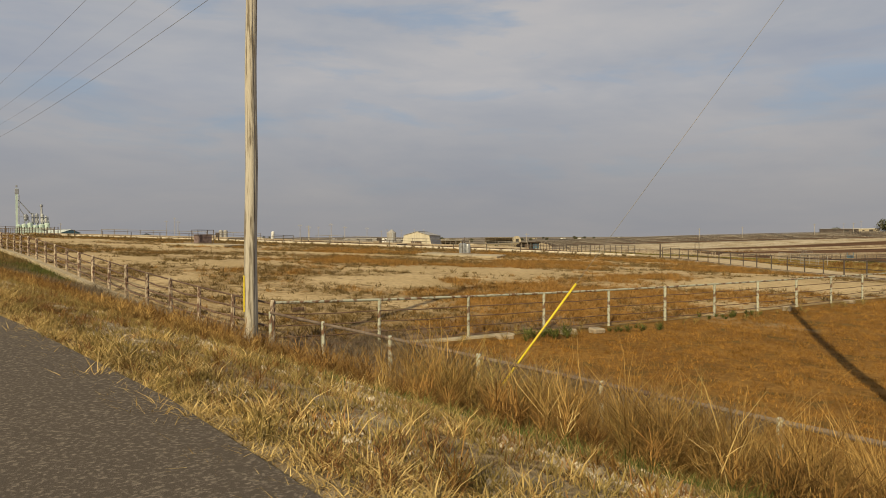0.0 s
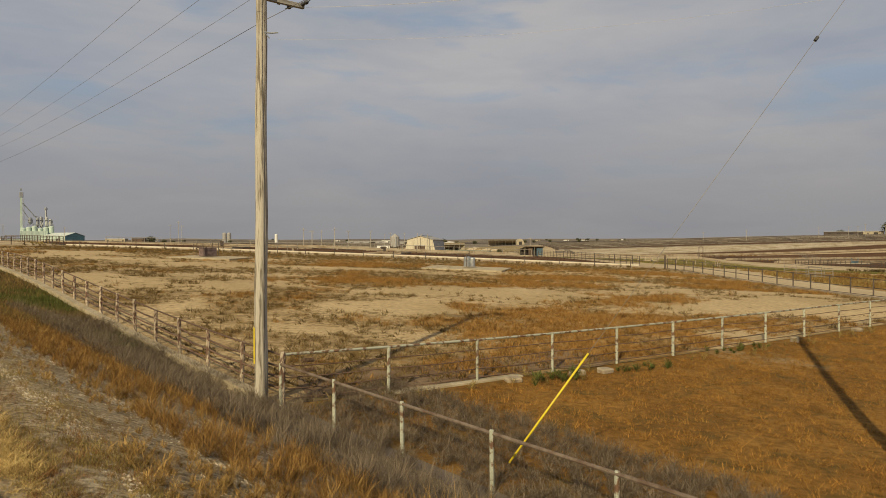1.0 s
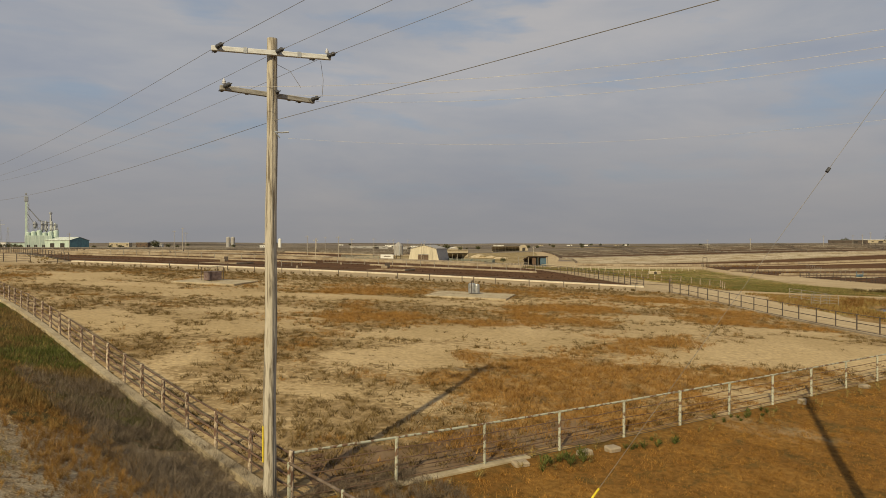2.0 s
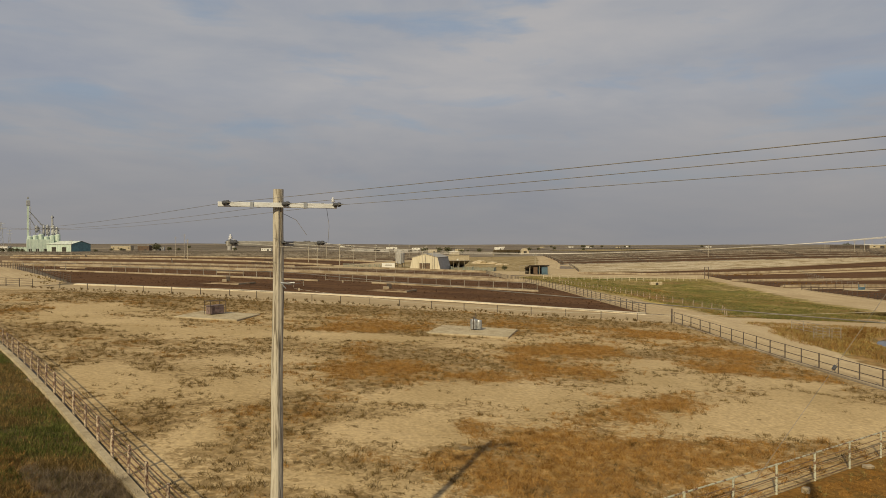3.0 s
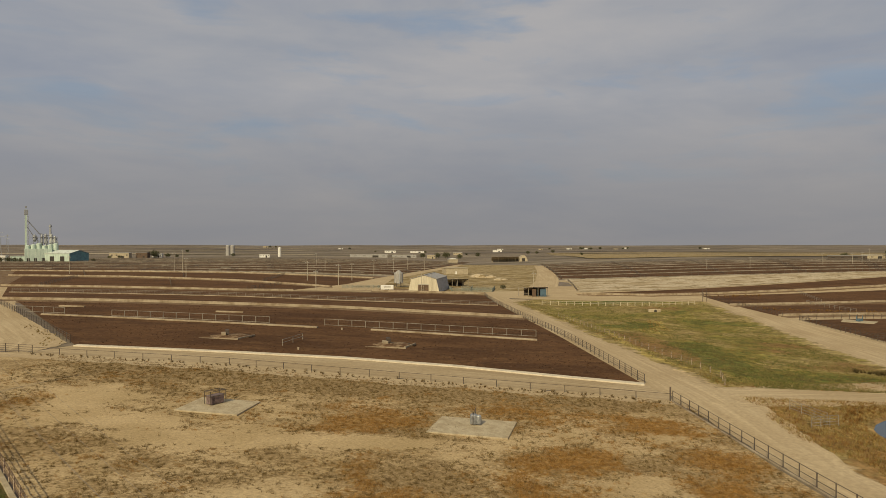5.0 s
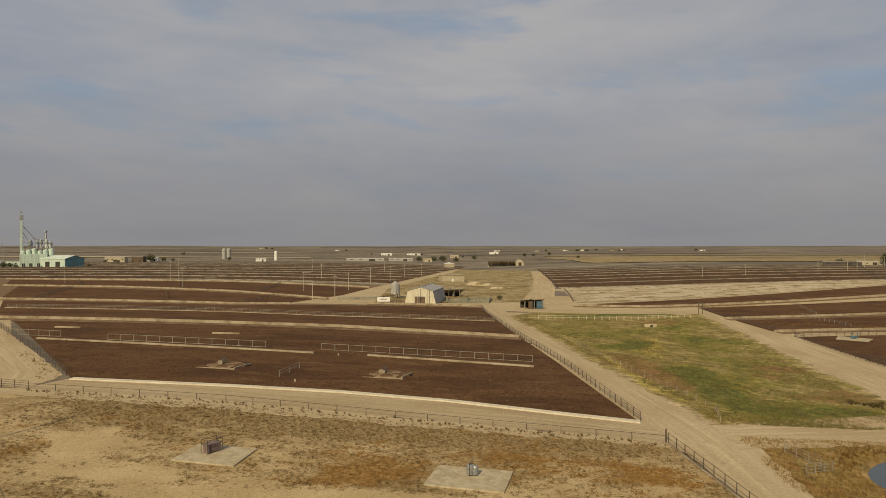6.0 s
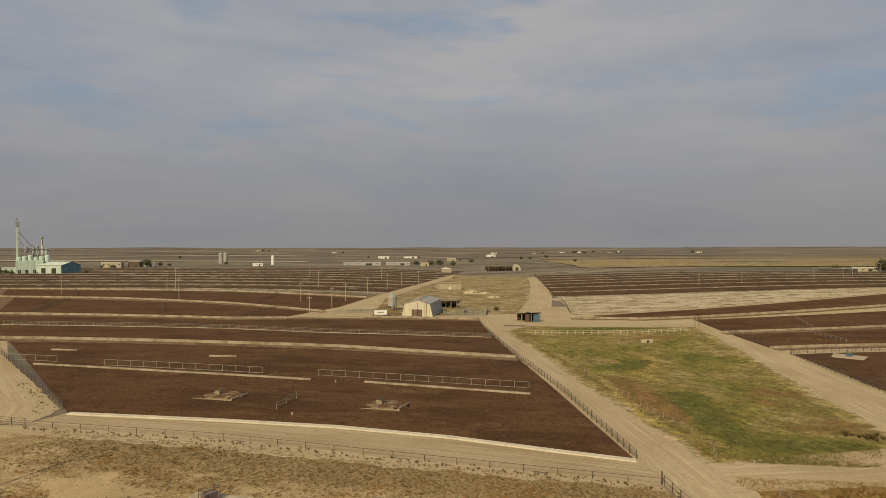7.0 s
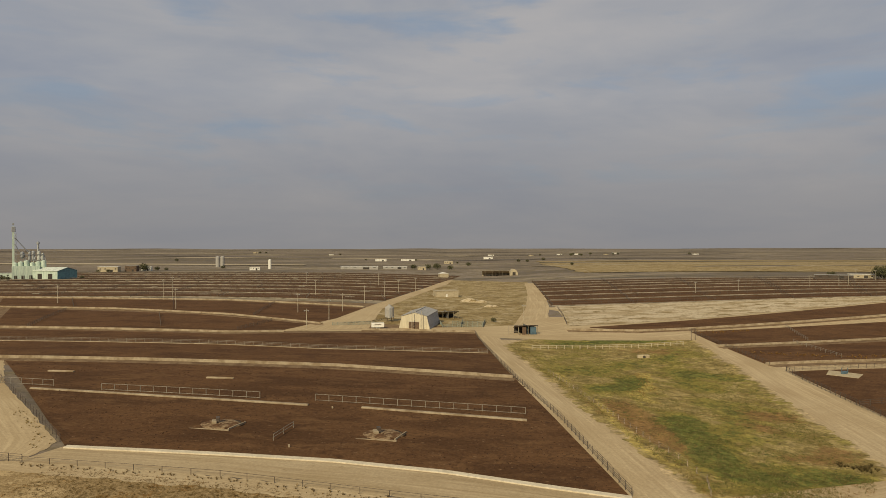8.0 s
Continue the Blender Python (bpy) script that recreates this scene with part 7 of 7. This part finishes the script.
for lab, mat, sl in (("rust-coloured weeds covering the pond bank", M_rustweed, slice(0, half)), ("olive weeds covering the pond bank", M_olive, slice(half, n))):
    q = len(B[sl])
    blades("bank_weeds", lab, "weeds", on_land(B[sl], 0.03), rng.uniform(0.08, 0.4, q), rng.uniform(0.03, 0.08, q), rng.uniform(0.2, 1.2, q), mat, False)
bush_row([(44, 74), (46, 70), (52, 66)], 0.5, 0.9, (0.4, 1.0), M_olive, "olive weeds on the pond bank", 0.9, 40, 0.04)
bush_row([(41.2, 99), (42.2, 112), (40.0, 128), (36.2, 165), (32.5, 205), (29, 250)], 0.6, 0.7, (0.2, 0.7), M_olive, "straw-coloured weeds along the alley fence", 0.8, 30, 0.05)
bush_row([(-70, 112), (-74, 120), (-90, 138)], 0.6, 0.9, (0.2, 0.6), M_olive, "straw-coloured weeds at the pen corner", 0.8, 30, 0.05)
bush_row([(125.0, 317.3), (152.2, 321.5)], 0.8, 2.0, (0.6, 1.5), M_rustweed, "rusty weeds growing in an empty pen", 1.0, 40, 0.08)
bush_row([(122.6, 258.9), (158.2, 249.1), (187.3, 252.3)], 0.8, 2.0, (0.6, 1.4), M_rustweed, "rusty weeds growing in an empty pen", 1.0, 40, 0.08)
bush_row([(-48, 325), (-34, 335), (-30, 352)], 0.5, 1.2, (0.6, 1.3), M_shrub, "dark weeds beside the grain bin", 1.0, 40, 0.06)

bush_row([(72.5, 119), (75, 115.5), (78, 118)], 0.25, 0.9, (0.5, 1.3), M_shrub, "dark green bushes at the foot of the draw", 1.0, 60, 0.05)
bush_row([(66, 214), (60, 188), (52.5, 176)], 0.6, 1.6, (0.3, 0.8), M_goldweed, "yellow grass ridge in the draw", 1.0, 46, 0.05)

# grass of the draw
def draw_tufts(n, cut, seed, hgt, wid, mat, label):
    t_, w_ = rng.random(n) ** 1.3, rng.random(n)
    yy = 99 + 185 * t_
    xl = np.interp(yy, [99, 121, 175, 266, 290], [41, 39, 33.5, 28, 37])
    xr = np.interp(yy, [99, 114, 131, 168, 218, 298], [66, 76, 79.5, 87.5, 98, 112])
    P = patchy(np.stack([xl + (xr - xl) * w_, yy], 1), 0.25, cut, seed)
    B = clumped(P, 6, 0.22)
    q = len(B)
    blades("draw_grass", label, "grass", on_land(B, 0.03), rng.uniform(*hgt, q), rng.uniform(*wid, q), rng.uniform(0.3, 1.4, q), mat, False)


draw_tufts(14000, -0.2, 5, (0.10, 0.40), (0.05, 0.12), M_drawgrass, "tufted straw grass in the draw")
draw_tufts(13000, 0.0, 25, (0.10, 0.36), (0.05, 0.12), M_drawgreen, "tufted green grass in the draw")
draw_tufts(5000, 0.1, 45, (0.06, 0.25), (0.05, 0.12), M_rustweed, "rusty weeds in the draw")


# ---------------- trees far off ----------------
def tree(x, y, h, label):
    e = thing("tree", x, y, gz(x, y), label, "tree", "trees")
    bm = bmesh.new()
    add_tube(bm, [(0, 0, -0.4), (0.1, 0, h * 0.25), (0.0, 0.1, h * 0.5)], h * 0.045, 7, h * 0.02)
    for k in range(6):
        a = k * 1.1
        add_tube(bm, [(0, 0, h * (0.22 + 0.05 * k)), (math.cos(a) * h * 0.3, math.sin(a) * h * 0.3, h * (0.45 + 0.06 * k))], h * 0.02, 5, h * 0.006)
    part("trunk", bm, M_pole, e)
    N = 1100
    c = rng.normal(0, 1, (N, 3))
    c = c / np.linalg.norm(c, axis=1, keepdims=True) * rng.random((N, 1)) ** 0.4
    lump = 1 + 0.3 * np.sin(c[:, :1] * 7 + x) * np.cos(c[:, 1:2] * 6)
    c = c * lump * np.array([h * 0.62, h * 0.62, h * 0.40]) + np.array([0, 0, h * 0.52])
    o = rng.normal(0, h * 0.04, (N, 3, 3))
    V = (c[:, None, :] + o).reshape(-1, 3)
    crown = mesh_object("crown", V, np.arange(N * 3).reshape(-1, 3), M_leaf, e)
    tagged(crown, "dark green ragged crown")


for x, y, h in ((-470, 706, 5.5), (-463, 704, 4.5), (-476, 704, 6), (-482, 700, 6), (-508, 700, 10), (-520, 705, 10), (-400, 735, 4), (-462, 916, 5), (-438, 972, 12), (-424, 985, 7), (-412, 990, 5), (-350, 1060, 6), (-300, 1040, 4.5), (-477, 918, 4.5),
                (-20, 1120, 10), (-5, 1130, 12), (18, 1140, 9), (-45, 1110, 9), (394.2, 583.2, 13.5), (403.3, 595.7, 10), (371.3, 620.0, 6.5), (187.1, 1559.8, 14), (207.4, 1553.6, 12), (260.7, 1651.8, 14), (-600, 1500, 12), (57.5, 1323.4, 9), (420, 2100, 16), (455, 2110, 14), (28.5, 352, 2.6), (480, 2360, 15), (500, 2350, 12), (560, 2440, 16), (640, 2420, 13), (660, 2430, 15), (330, 2160, 12), (-680, 2490, 14), (-655, 2480, 12), (-350, 2310, 13), (880, 2310, 15), (-180, 1600, 8), (-60, 1650, 9), (40, 1510, 8), (250, 1240, 6)):
    tree(x, y, h if y < 1400 else h * 0.6, "dark ragged tree far across the plain" if y > 900 else "dark bushy tree beside farm buildings")
